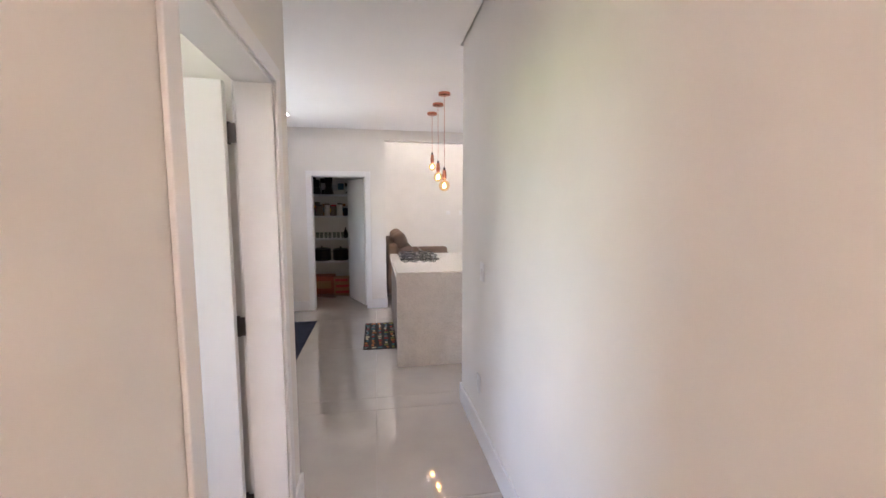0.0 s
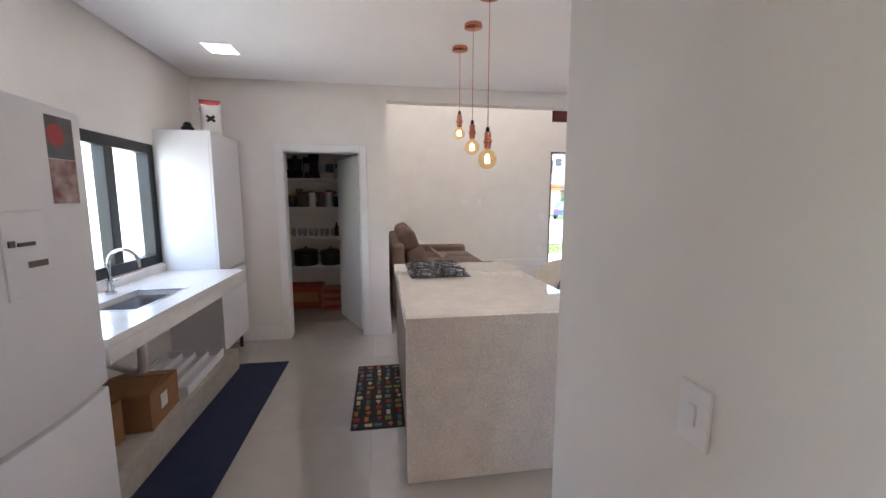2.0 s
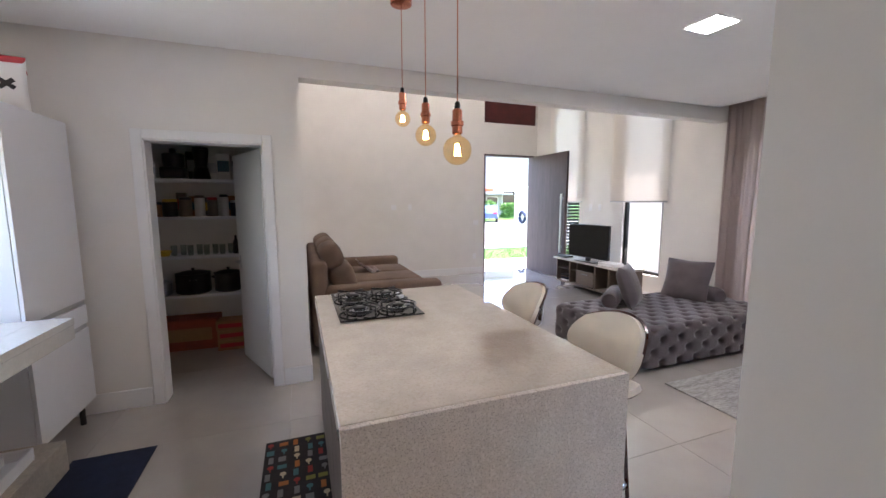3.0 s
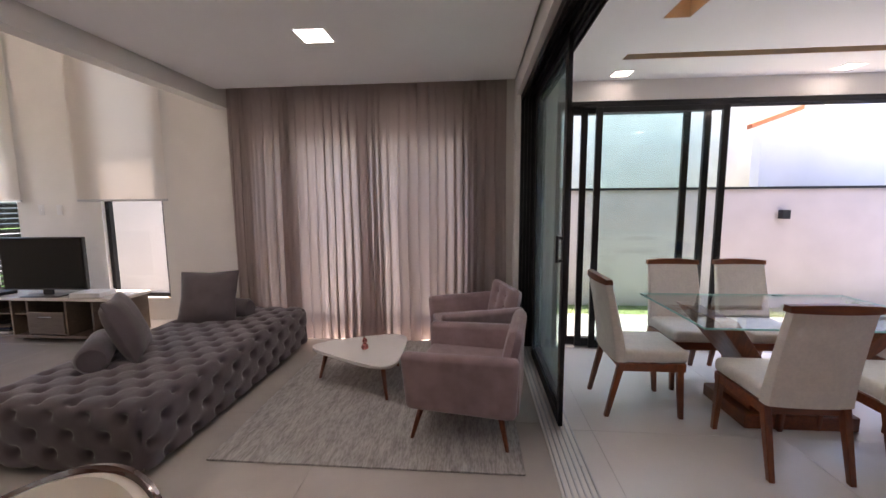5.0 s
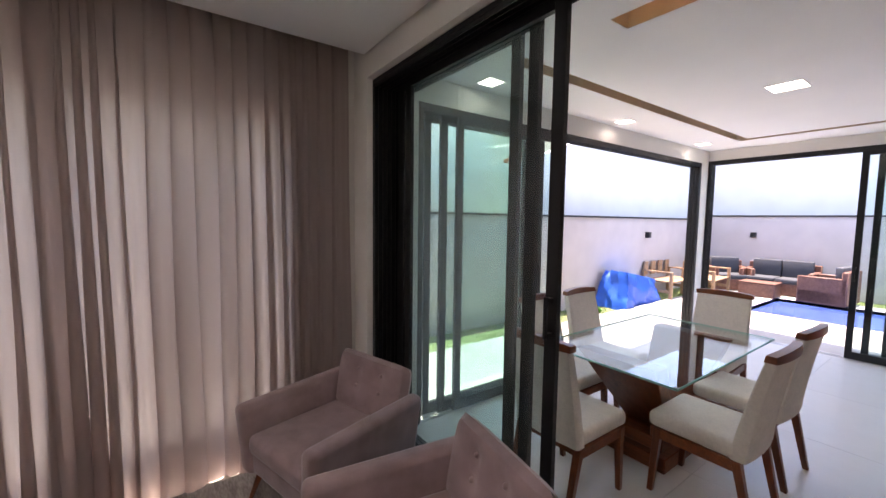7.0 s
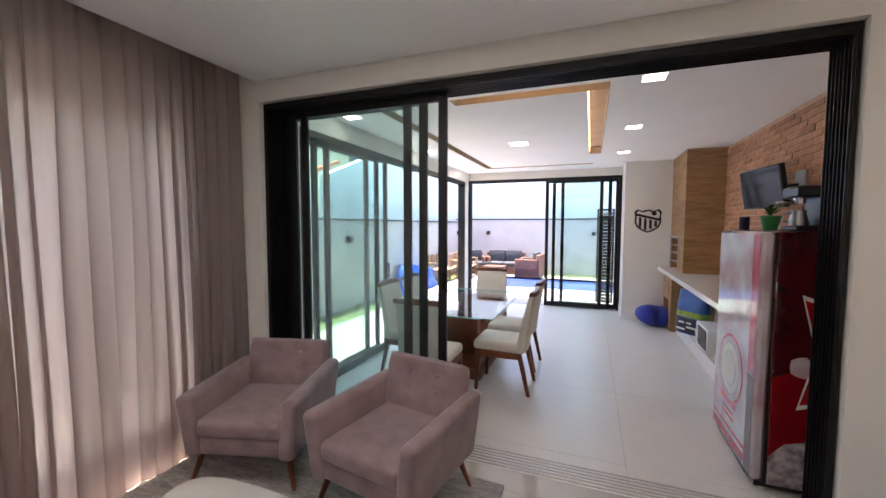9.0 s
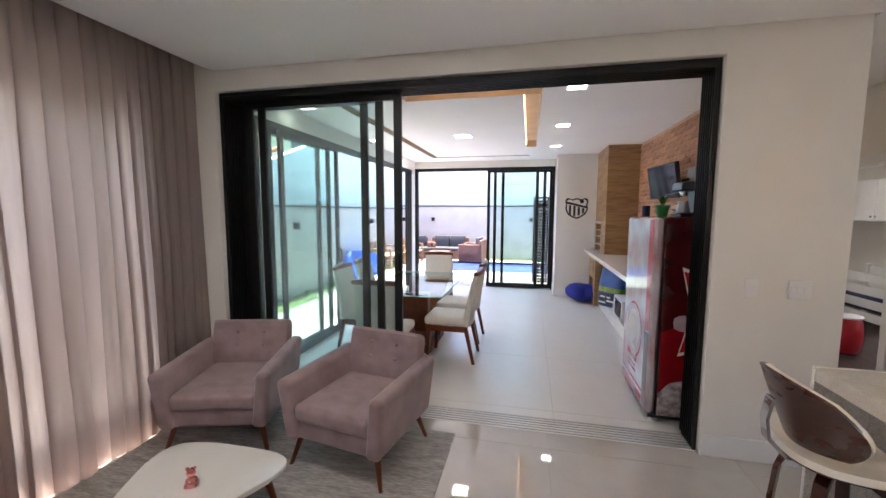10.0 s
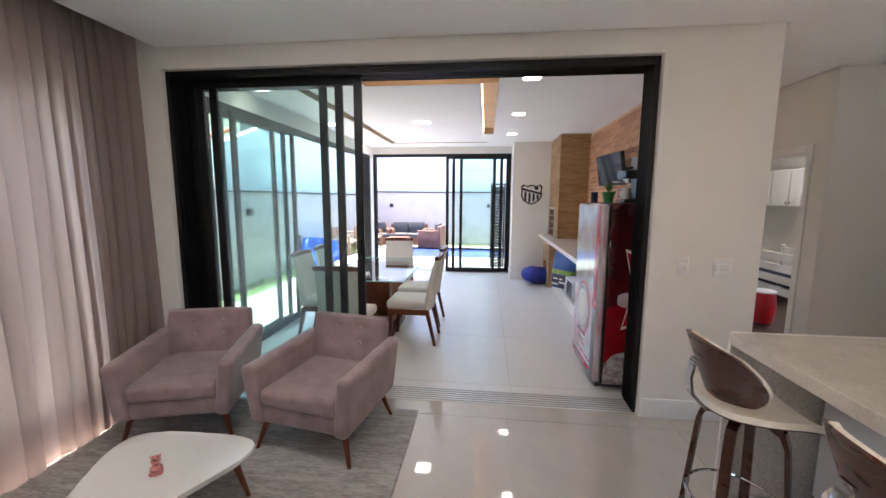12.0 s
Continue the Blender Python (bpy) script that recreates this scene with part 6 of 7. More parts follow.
part("housing", bm, M_tv, cm)
bm = bmnew()
cyl(bm, 0.05, 0.0, 0.165, 0.20, 0.032), rod(bm, (0.05, 0, 0.18), (0.17, 0, 0.17), 0.01)
part("portafilter", bm, M_chrome, cm)
bm = bmnew()
lathe(bm, [(0.045, 0.031), (0.05, 0.05), (0.036, 0.11), (0.04, 0.125)], 0.05, 0, 0, 18)
tube(bm, [(0.09, 0, 0.05), (0.13, 0, 0.06), (0.13, 0, 0.10), (0.088, 0, 0.11)], 0.006)
part("jug", bm, M_steel, cm)

# ---- pantry ----
for k, z in enumerate((0.61, 1.024, 1.436, 1.826)):
    bm = bmnew()
    box(bm, XK + 0.002, 7.20, z - 0.028, 0.478, 7.548, z, 0.002)
    single("pantry_shelf", bm, M_white, "white pantry shelf board fixed to the walls", "shelf", group="pantry shelves")
rp_ = random.Random(11)
PX = -0.34      # the goods stand this far along the shelves
M_redbox = material("red_brown_carton", srgb(146, 64, 34), 0.7, vary=0.14, scale=9)
M_dark_pot = material("dark_pan", srgb(28, 27, 28), 0.4, metal=0.4, vary=0.15)
M_jar = glass("jar_glass", (0.85, 0.88, 0.86))
def pot(x, y, z, r, h, mat, label):
    t = thing("cooking_pot", label, "pot", x + PX, y, z, rp_.uniform(0, 180), "pans on the pantry shelf")
    bm = bmnew()
    lathe(bm, [(r * 0.9, 0), (r, 0.01), (r, h), (r + 0.006, h + 0.004)], n=22)
    part("body", bm, mat, t)
    bm = bmnew()
    lathe(bm, [(r, h + 0.004), (r * 0.7, h + 0.02), (0.012, h + 0.03), (0.012, h + 0.045), (0.02, h + 0.055), (0.004, h + 0.06)], n=22)
    part("lid", bm, mat, t)
    bm = bmnew()
    for s in (-1, 1):
        tube(bm, [(s * r, -0.03, h * 0.75), (s * (r + 0.03), -0.02, h * 0.78), (s * (r + 0.03), 0.02, h * 0.78), (s * r, 0.03, h * 0.75)], 0.006)
    part("handle", bm, M_tv, t)
pot(-0.47, 7.33, 0.611, 0.10, 0.13, M_steel, "steel lidded pot on the pantry shelf"), pot(-0.18, 7.37, 0.611, 0.165, 0.21, M_dark_pot, "dark pressure cooker on the pantry shelf")
pot(0.16, 7.37, 0.611, 0.14, 0.20, M_dark_pot, "dark lidded pot on the pantry shelf"), pot(0.40, 7.35, 0.611, 0.075, 0.17, M_steel, "small steel pot on the pantry shelf"), pot(-0.75, 7.35, 0.611, 0.12, 0.15, M_dark_pot, "dark stew pot on the pantry shelf")
for k in range(9):
    x = -0.32 + 0.075 * k
    bm = bmnew()
    lathe(bm, [(0.022, 0), (0.026, 0.003), (0.03, 0.11), (0.028, 0.11), (0.024, 0.006)], n=14)
    single("drinking_glass", bm, M_jar, "clear drinking glass on the pantry shelf", "glass", x + PX, 7.30 + 0.05 * (k % 2), 1.025, 0, "pantry glasses")
bm = bmnew()
lathe(bm, [(0.05, 0), (0.08, 0.05), (0.082, 0.055), (0.07, 0.05), (0.045, 0.006)], n=18)
single("bowl", bm, M_yellow, "yellow plastic bowl on the pantry shelf", "bowl", -0.42 + PX, 7.32, 1.025)
for k in range(3):
    bm = bmnew()
    lathe(bm, [(0.03, 0), (0.032, 0.02), (0.03, 0.13), (0.012, 0.16), (0.012, 0.20)], n=14)
    single("bottle", bm, (M_dark_pot, M_jar, M_card)[k], "narrow bottle on the pantry shelf", "bottle", 0.26 + PX + 0.07 * k, 7.33, 1.025, 0, "pantry bottles")
def canister(x, z, r, h, mat, capm):
    t = thing("food_jar", "lidded food jar on the pantry shelf", "jar", x + PX, 7.33, z, 0, "pantry jars")
    bm = bmnew()
    lathe(bm, [(r * 0.95, 0), (r, 0.006), (r, h), (r * 0.9, h + 0.006)], n=16)
    part("jar", bm, mat, t)
    bm = bmnew()
    lathe(bm, [(r * 0.95, h + 0.006), (r * 0.95, h + 0.03), (r * 0.8, h + 0.034)], n=16)
    part("lid", bm, capm, t)
for x, r, h, m1, m2 in ((-0.45, 0.055, 0.12, M_card, M_tv), (-0.33, 0.07, 0.15, M_dark_pot, M_yellow), (-0.19, 0.06, 0.17, M_board, M_tv), (-0.06, 0.05, 0.19, M_paper, M_board),
                        (0.06, 0.05, 0.17, M_board, M_red), (0.17, 0.045, 0.20, M_paper, M_tv), (0.28, 0.05, 0.14, M_navy, M_steel), (0.38, 0.045, 0.16, M_paper, M_navy)):
    canister(x, 1.437, r, h, m1, m2)
bl = thing("blender", "black blender with a clear jug on the top shelf", "blender", -0.02 + PX, 7.33, 1.827)
bm = bmnew()
lathe(bm, [(0.09, 0), (0.085, 0.02), (0.065, 0.12), (0.06, 0.13)], n=18)
part("motor_base", bm, M_tv, bl)
bm = bmnew()
lathe(bm, [(0.055, 0.132), (0.075, 0.30), (0.07, 0.305)], n=18)
part("jug", bm, M_dark_pot, bl)
bm = bmnew()
lathe(bm, [(0.074, 0.306), (0.074, 0.33), (0.03, 0.345)], n=18)
part("lid", bm, M_tv, bl)
fpz = thing("food_processor", "dark food processor on the top shelf", "food processor", -0.27 + PX, 7.34, 1.827)
bm = bmnew()
box(bm, -0.11, -0.10, 0, 0.11, 0.10, 0.12, 0.02, seg=3)
part("base", bm, M_tv, fpz)
bm = bmnew()
lathe(bm, [(0.09, 0.121), (0.10, 0.25), (0.09, 0.26), (0.03, 0.265), (0.03, 0.31)], n=18)
part("bowl", bm, M_dark_pot, fpz)
def packet(x, y, z, w, d, h, mat, band, label, grp):
    t = thing("packet", label, "packet", x + PX, y, z, rp_.uniform(-5, 5), grp)
    bm = bmnew()
    box(bm, -w / 2, -d / 2, 0, w / 2, d / 2, h, 0.004)
    part("carton", bm, mat, t)
    bm = bmnew()
    box(bm, -w * 0.42, -d / 2 - 0.0015, h * 0.3, w * 0.42, -d / 2, h * 0.72)
    part("printed_band", bm, band, t)
packet(0.20, 7.32, 1.827, 0.13, 0.16, 0.27, M_paper, M_teal, "white and blue carton on the top shelf", "pantry cartons")
packet(0.36, 7.32, 1.827, 0.15, 0.16, 0.07, M_paper, M_navy, "flat pale box on the top shelf", "pantry cartons")
packet(-0.46, 7.32, 1.827, 0.09, 0.12, 0.16, M_paper, M_teal, "small pale carton on the top shelf", "pantry cartons")
for k in range(3):
    packet(0.19, 7.20, 0.001 + 0.108 * k, 0.27, 0.20, 0.105, M_card, M_red, "cream and red packet of dry food in a stack", "stacked food packets")
packet(-0.27, 7.38, 0.001, 0.62, 0.28, 0.33, M_redbox, M_card, "reddish brown carton on the pantry floor", "pantry cartons")

for k in range(4):
    canister(-0.86 + 0.105 * k, 1.437, rp_.uniform(0.035, 0.05), rp_.uniform(0.10, 0.24), rp_.choice((M_card, M_dark_pot, M_paper, M_board, M_redbox)), rp_.choice((M_tv, M_steel, M_red)))
for k in range(7):
    packet(-0.36 + 0.115 * k, 7.44, 1.437, 0.09, 0.07, rp_.uniform(0.16, 0.27), rp_.choice((M_card, M_paper, M_redbox, M_navy, M_board)), rp_.choice((M_yellow, M_red, M_paper, M_teal)), "tall food packet at the back of the pantry shelf", "tall pantry packets")
for k in range(4):
    packet(-0.30 + 0.19 * k, 7.46, 1.827, 0.14, 0.07, rp_.uniform(0.18, 0.30), rp_.choice((M_dark_pot, M_tv, M_paper)), rp_.choice((M_teal, M_steel, M_red)), "appliance box at the back of the top shelf", "pantry cartons")

# ---- child's room seen through the hall door ----
M_room = material("pale_lacquer", srgb(236, 234, 232), 0.4, vary=0.02)
wc = thing("wall_cabinet", "white hanging wall cabinet with round knobs", "cabinet", -2.40, -2.2, 1.5, -90)
bm = bmnew()
box(bm, -0.9, -0.19, 0, 0.9, 0.17, 0.65, 0.004)
part("body", bm, M_room, wc)
for k in range(4):
    bm = bmnew()
    box(bm, -0.89 + 0.445 * k, 0.172, 0.01, -0.455 + 0.445 * k, 0.19, 0.64, 0.004)
    d = part("door", bm, M_room, wc)
    bm = bmnew()
    bmesh.ops.create_uvsphere(bm, u_segments=10, v_segments=6, radius=0.018, matrix=Matrix.Translation((-0.85 + 0.445 * k + (0.36 if k % 2 == 0 else 0), 0.205, 0.07)))
    part("knob", bm, M_steel, d)
crib = thing("crib", "white slatted crib with a dark mattress cover", "crib", -1.95, -1.2, 0, -90)
bm = bmnew()
box(bm, -0.62, -0.33, 0.25, 0.62, 0.33, 0.42, 0.03, seg=2)
part("mattress", bm, M_navy, crib)
for y in (-0.35, 0.33):
    for z in (0.12, 0.30, 0.48, 0.66):
        bm = bmnew()
        box(bm, -0.64, y, z, 0.64, y + 0.02, z + 0.12, 0.003)
        part("slat", bm, M_room, crib)
for x in (-0.66, 0.64):
    for y in (-0.36, 0.32):
        bm = bmnew()
        box(bm, x - 0.02, y, 0, x + 0.04, y + 0.05, 0.82, 0.004)
        part("post", bm, M_room, crib)
barrel = thing("toy_bin", "red plastic toy barrel with a white rim", "toy bin", -0.60, 0.32, 0)
bm = bmnew()
lathe(bm, [(0.11, 0.02), (0.13, 0.06), (0.145, 0.22), (0.13, 0.38), (0.115, 0.42)], n=24)
part("drum", bm, M_red, barrel)
bm = bmnew()
lathe(bm, [(0.125, 0.421), (0.135, 0.44), (0.12, 0.45), (0.04, 0.452)], n=24)
part("lid", bm, M_paper, barrel)
bm = bmnew()
lathe(bm, [(0.09, 0), (0.105, 0.005), (0.11, 0.02)], n=24)
part("base", bm, M_navy, barrel)
pic = thing("framed_picture", "small white framed print with pale shapes on dark ground", "picture", -0.53, 1.598, 1.55, 0)
bm = bmnew()
box(bm, -0.13, -0.02, -0.01, 0.13, -0.002, 0.22, 0.003)
part("frame", bm, M_paper, pic)
bm = bmnew()
box(bm, -0.105, -0.0225, 0.012, 0.105, -0.0205, 0.20)
part("print", bm, M_navy, pic)
bm = bmnew()
cyl(bm, 0, 0, 0, 0.002, 0.03, n=16, m=Matrix.Translation((0, -0.0255, 0.15)) @ pose(0, 0, 0, -90)), box(bm, -0.025, -0.0245, 0.06, 0.025, -0.0228, 0.12)
box(bm, -0.09, -0.0245, 0.018, 0.09, -0.0228, 0.04)
part("printed_shape", bm, M_paper, pic)

# ---- garden ----
structure("wall_garden_east", [(7.52, -8.45, -0.14, 7.67, 9.9, 1.70)], M_greige, "white rendered garden wall")
structure("wall_garden_south", [(-2.0, -8.45, -0.14, 7.52, -8.30, 1.80)], M_greige, "white rendered garden wall behind the pool")
structure("wall_coping", [(7.49, -8.30, 1.70, 7.70, 9.9, 1.735), (-2.0, -8.48, 1.80, 7.70, -8.27, 1.835)], M_black, "dark metal coping on the garden wall")
nb = thing("neighbour_wall", "tall white rendered boundary wall of the next plot", "wall", 7.95, -4, -0.14)
M_lime = material("bright_lime_wash", srgb(216, 214, 211), 0.9, vary=0.03, scale=2, bump=0.2, bump_scale=80)
YZX = Matrix(((0, 0, 1, 0), (1, 0, 0, 0), (0, 1, 0, 0), (0, 0, 0, 1)))
bm = bmnew()
prism(bm, [(-8.9, -0.14), (-1.05, -0.14), (-1.05, 2.60), (-2.3, 3.06), (-3.6, 3.5), (-8.9, 3.5)], 7.85, 8.05, m=YZX)
part("render", bm, M_lime, nb, world=True, smooth=False)
bm = bmnew()
box(bm, -6, -9.1, -0.14, 8.05, -8.905, 3.9)
part("render", bm, M_lime, nb, world=True)
bm = bmnew()
prism(bm, [(-1.06, 2.66), (-1.8, 2.93), (-1.8, 3.0), (-1.06, 2.73)], 8.10, 8.22, m=YZX)
part("verge_board", bm, M_orange_tile, nb, "terracotta coloured roof verge", world=True, smooth=False)
M_cream = material("cream_render", srgb(224, 215, 198), 0.85, vary=0.05, scale=2, bump=0.25, bump_scale=90)
bh = thing("neighbour_house", "white neighbouring house with a terracotta roof and dark windows", "house", 11.0, -2.5, -0.14)
bm = bmnew()
box(bm, 9.0, -1.45, -0.14, 14, 8.0, 5.5)
part("wall", bm, M_cream, bh, world=True)
bm = bmnew()
box(bm, 10.2, -7.0, -0.14, 14, -1.5, 4.1)
part("wall", bm, M_cream, bh, world=True)
bm = bmnew()
slope = pose(9.6, 0, 4.0, 0, -16, 0)
box(bm, 0, -7.4, 0, 5, -1.46, 0.1, 0, slope)
for k in range(24):
    box(bm, -0.05, -7.4 + 0.245 * k, 0.1, 5, -7.28 + 0.245 * k, 0.17, 0.02, slope)
part("roof", bm, M_orange_tile, bh, "terracotta tiled roof edge", world=True)
bm = bmnew()
box(bm, 10.18, -6.2, 3.45, 10.199, -5.2, 3.85)
part("window", bm, M_screen, bh, world=True)
west = thing("side_wall", "tall white rendered wall outside the kitchen window", "wall", -4.1, 4.5, -0.14)
bm = bmnew()
box(bm, -4.2, 2.2, -0.14, -4.0, 12, 2.5)
part("render", bm, M_render, west, world=True)


def wall_lamp(x, y, turn):
    t = thing("wall_lamp", "small square black outdoor wall lamp", "wall lamp", x, y, 1.335, turn, "garden wall lamps")
    bm = bmnew()
    box(bm, -0.055, 0.001, -0.065, 0.055, 0.09, 0.065, 0.003)
    part("housing", bm, M_black, t)
    bm = bmnew()
    box(bm, -0.04, 0.015, -0.067, 0.04, 0.08, -0.066)
    part("lens", bm, M_paper, t)


for y in (-1.19, -4.93, -7.9):
    wall_lamp(7.52, y, 90)
for x in (6.48, 2.97, -0.5):
    wall_lamp(x, -8.30, 0)

# pool
M_water = material("pool_water", srgb(62, 84, 150), 0.03, vary=0.2, scale=3, bump=0.4, bump_scale=6)
bm = bmnew()
box(bm, 1.0, -6.95, -0.139, 5.6, -5.0, -0.075)
tagged(new("water_pool", mesh("water_pool", bm, M_water)), "deep blue swimming pool water", "", "", "structure")
M_pooltile = material("navy_pool_tile", srgb(34, 44, 96), 0.15, vary=0.3, scale=40)
bm = bmnew()
for b in ((1.0, -6.97, -0.075, 5.6, -6.95, -0.015), (5.6, -6.97, -0.075, 5.62, -5.0, -0.015), (1.0, -5.0, -0.075, 5.62, -4.98, -0.015)):
    box(bm, *b)
tagged(new("pool_edge", mesh("pool_edge", bm, M_pooltile)), "navy mosaic edge of the pool", "", "", "structure")

# lawn strips with real blades
def lawn(name, areas, count, seed, mat):
    rnd = random.Random(seed)
    vs, fs = [], []
    tot = sum((x1 - x0) * (y1 - y0) for x0, y0, x1, y1 in areas)
    for x0, y0, x1, y1 in areas:
        for _ in range(int(count * (x1 - x0) * (y1 - y0) / tot)):
            x, y, a, h = rnd.uniform(x0, x1), rnd.uniform(y0, y1), rnd.uniform(0, 6.28), rnd.uniform(0.03, 0.07)
            c, s, w = math.cos(a), math.sin(a), 0.004
            b = len(vs)
            lx, ly = rnd.uniform(-0.02, 0.02), rnd.uniform(-0.02, 0.02)
            vs += [(x - w * s, y + w * c, -0.07), (x + w * s, y - w * c, -0.07), (x + lx, y + ly, -0.05 + h)]
            fs.append((b, b + 1, b + 2))
    me = bpy.data.meshes.new(name)
    me.from_pydata(vs, [], fs)
    me.materials.append(mat)
    return tagged(new(name, me), "short green lawn grass", "grass", "", "stuff")


M_blade = material("grass_blades", srgb(70, 128, 26), 0.6, vary=0.3, scale=8)
M_soil = material("lawn_ground", srgb(62, 112, 28), 0.9, vary=0.25, scale=14, bump=0.4)
M_blade_dry = material("dull_grass_blades", srgb(96, 118, 58), 0.7, vary=0.3, scale=8)
M_turf = material("dull_turf", srgb(104, 116, 74), 0.9, vary=0.25, scale=14, bump=0.4)
lawn_areas = ((6.9, -7.5, 7.52, 2.6), (-1.9, -8.3, 7.52, -7.5))
structure("lawn_bed", [(a, b, -0.139, c, d, -0.055) for a, b, c, d in lawn_areas], M_turf, "green turf bed along the garden wall")
lawn("lawn", lawn_areas, 9000, 5, M_blade_dry)
for x, y, sc in ((7.15, -1.95, 1.0), (7.0, -2.35, 0.7), (7.3, -1.2, 0.6)):
    sh = thing("small_shrub", "small leafy yellow-green shrub in the lawn strip", "shrub", x, y, -0.055, 40 * x, "garden shrubs")
    bm = bmnew()
    rs = random.Random(int(x * 100))
    for k in range(46):
        a, e, ln = rs.uniform(0, 6.28), rs.uniform(0.3, 1.4), sc * rs.uniform(0.12, 0.26)
        d = Vector((math.cos(a) * math.cos(e), math.sin(a) * math.cos(e), math.sin(e)))
        sd = Vector((-math.sin(a), math.cos(a), 0))
        p = d * ln * 0.4
        v = [bm.verts.new(p + d * ln * u + sd * w * sc) for u, w in ((0, 0), (0.3, 0.022), (0.6, 0), (0.3, -0.022))]
        bm.faces.new(v)
    part("foliage", bm, M_leaf, sh)
    bm = bmnew()
    for k in range(5):
        rod(bm, (0, 0, 0), (0.06 * math.cos(k * 1.3), 0.06 * math.sin(k * 1.3), 0.12 * sc), 0.004, 0.002, 5)
    part("stem", bm, M_wood, sh)

# covered barbecue under a blue tarpaulin
bm = bmnew()
bmesh.ops.create_cube(bm, size=1)
bmesh.ops.subdivide_edges(bm, edges=bm.edges[:], cuts=14, use_grid_fill=True)
for v in bm.verts:
    p = v.co.copy()
    top = p.z + 0.5
    sx, sy = 0.62 - 0.12 * top, 1.55 - 0.35 * top
    fold = 0.09 * noise.noise((p.x * 5, p.y * 5, p.z * 2.0)) + 0.06 * abs(noise.noise((p.x * 9, p.y * 11, p.z * 3)))
    v.co = Vector((p.x * sx + fold, p.y * sy + fold, max(0.0, top * (0.70 - 0.22 * (0.5 - p.y)) + 0.5 * fold * (top > 0.1))))
single("tarpaulin_cover", bm, M_blue, "crumpled bright blue tarpaulin over garden things", "tarpaulin", 7.2, -3.75, -0.055, 4)

# wooden and rattan garden seats
M_pallet = material("pale_pine", srgb(152, 122, 94), 0.7, vary=0.15, scale=12, stretch=(1, 6, 1))
M_rattan = material("brown_rattan", srgb(118, 80, 66), 0.6, color2=srgb(88, 56, 46), scale=60, bump=0.6, bump_scale=90)
M_pad = material("charcoal_pad", srgb(64, 66, 72), 0.85, vary=0.06, scale=30)


def pallet_bench(x, y, turn):
    t = thing("wooden_bench", "pale pine slatted garden bench", "bench", x, y, -0.02, turn, "pine benches")
    for k in range(5):
        bm = bmnew()
        box(bm, -0.6, -0.30 + 0.12 * k, 0.34, 0.6, -0.20 + 0.12 * k, 0.37, 0.004)
        part("seat_slat", bm, M_pallet, t)
    for k in range(4):
        bm = bmnew()
        box(bm, -0.6 + 0.33 * k, -0.36, 0.45, -0.42 + 0.33 * k, -0.33, 0.75, 0.004)
        part("back_slat", bm, M_pallet, t)
    for x0 in (-0.62, 0.56):
        for y0 in (-0.36, 0.24):
            bm = bmnew()
            box(bm, x0, y0, 0, x0 + 0.06, y0 + 0.06, 0.55, 0.004)
            part("leg", bm, M_pallet, t)
        bm = bmnew()
        box(bm, x0, -0.36, 0.55, x0 + 0.06, 0.30, 0.58, 0.004)
        part("armrest", bm, M_pallet, t)
        bm = bmnew()
        box(bm, x0 + 0.01, -0.30, 0.12, x0 + 0.05, 0.26, 0.18, 0.004)
        part("rail", bm, M_pallet, t)


pallet_bench(7.12, -5.35, 90)
pallet_bench(6.75, -6.35, 95)


def rattan_seat(name, label, x, y, turn, w):
    t = thing(name, label, "garden sofa" if w > 1 else "garden chair", x, y, -0.02, turn, "rattan garden seats")
    bm = bmnew()
    box(bm, -w / 2, -0.36, 0.02, w / 2, 0.36, 0.28, 0.015)
    part("base", bm, M_rattan, t)
    bm = bmnew()
    box(bm, -w / 2, -0.40, 0.02, w / 2, -0.30, 0.70, 0.015)
    part("back", bm, M_rattan, t)
    for s in (-1, 1):
        bm = bmnew()
        box(bm, s * w / 2 - 0.09 * (s > 0) , -0.38, 0.0, s * w / 2 + 0.09 * (s < 0), 0.38, 0.56, 0.015)
        part("armrest", bm, M_rattan, t)
    n = max(1, round((w - 0.2) / 0.65))
    cw = (w - 0.2) / n
    for k in range(n):
        x0 = -w / 2 + 0.1 + cw * k
        bm = bmnew()
        box(bm, x0 + 0.01, -0.28, 0.28, x0 + cw - 0.01, 0.36, 0.39, 0.03, seg=2)
        part("seat_pad", bm, M_pad, t)
        bm = bmnew()
        box(bm, x0 + 0.01, -0.30, 0.39, x0 + cw - 0.01, -0.17, 0.78, 0.03, seg=2)
        part("back_pad", bm, M_pad, t)


rattan_seat("rattan_sofa", "brown rattan garden sofa with charcoal pads", 5.80, -7.80, 0, 1.35)
rattan_seat("rattan_chair", "brown rattan garden chair with charcoal pads", 6.75, -7.55, 40, 0.85)
rattan_seat("rattan_chair", "brown rattan garden chair with charcoal pads, seen from its back", 4.88, -7.35, -95, 0.85)
rt = thing("rattan_table", "low brown rattan garden table", "garden table", 5.95, -7.05, -0.02, 0)
bm = bmnew()
box(bm, -0.33, -0.25, 0, 0.33, 0.25, 0.30, 0.012)
part("box_base", bm, M_rattan, rt)
bm = bmnew()
box(bm, -0.34, -0.26, 0.301, 0.34, 0.26, 0.32, 0.004)
part("top", bm, M_rattan, rt)

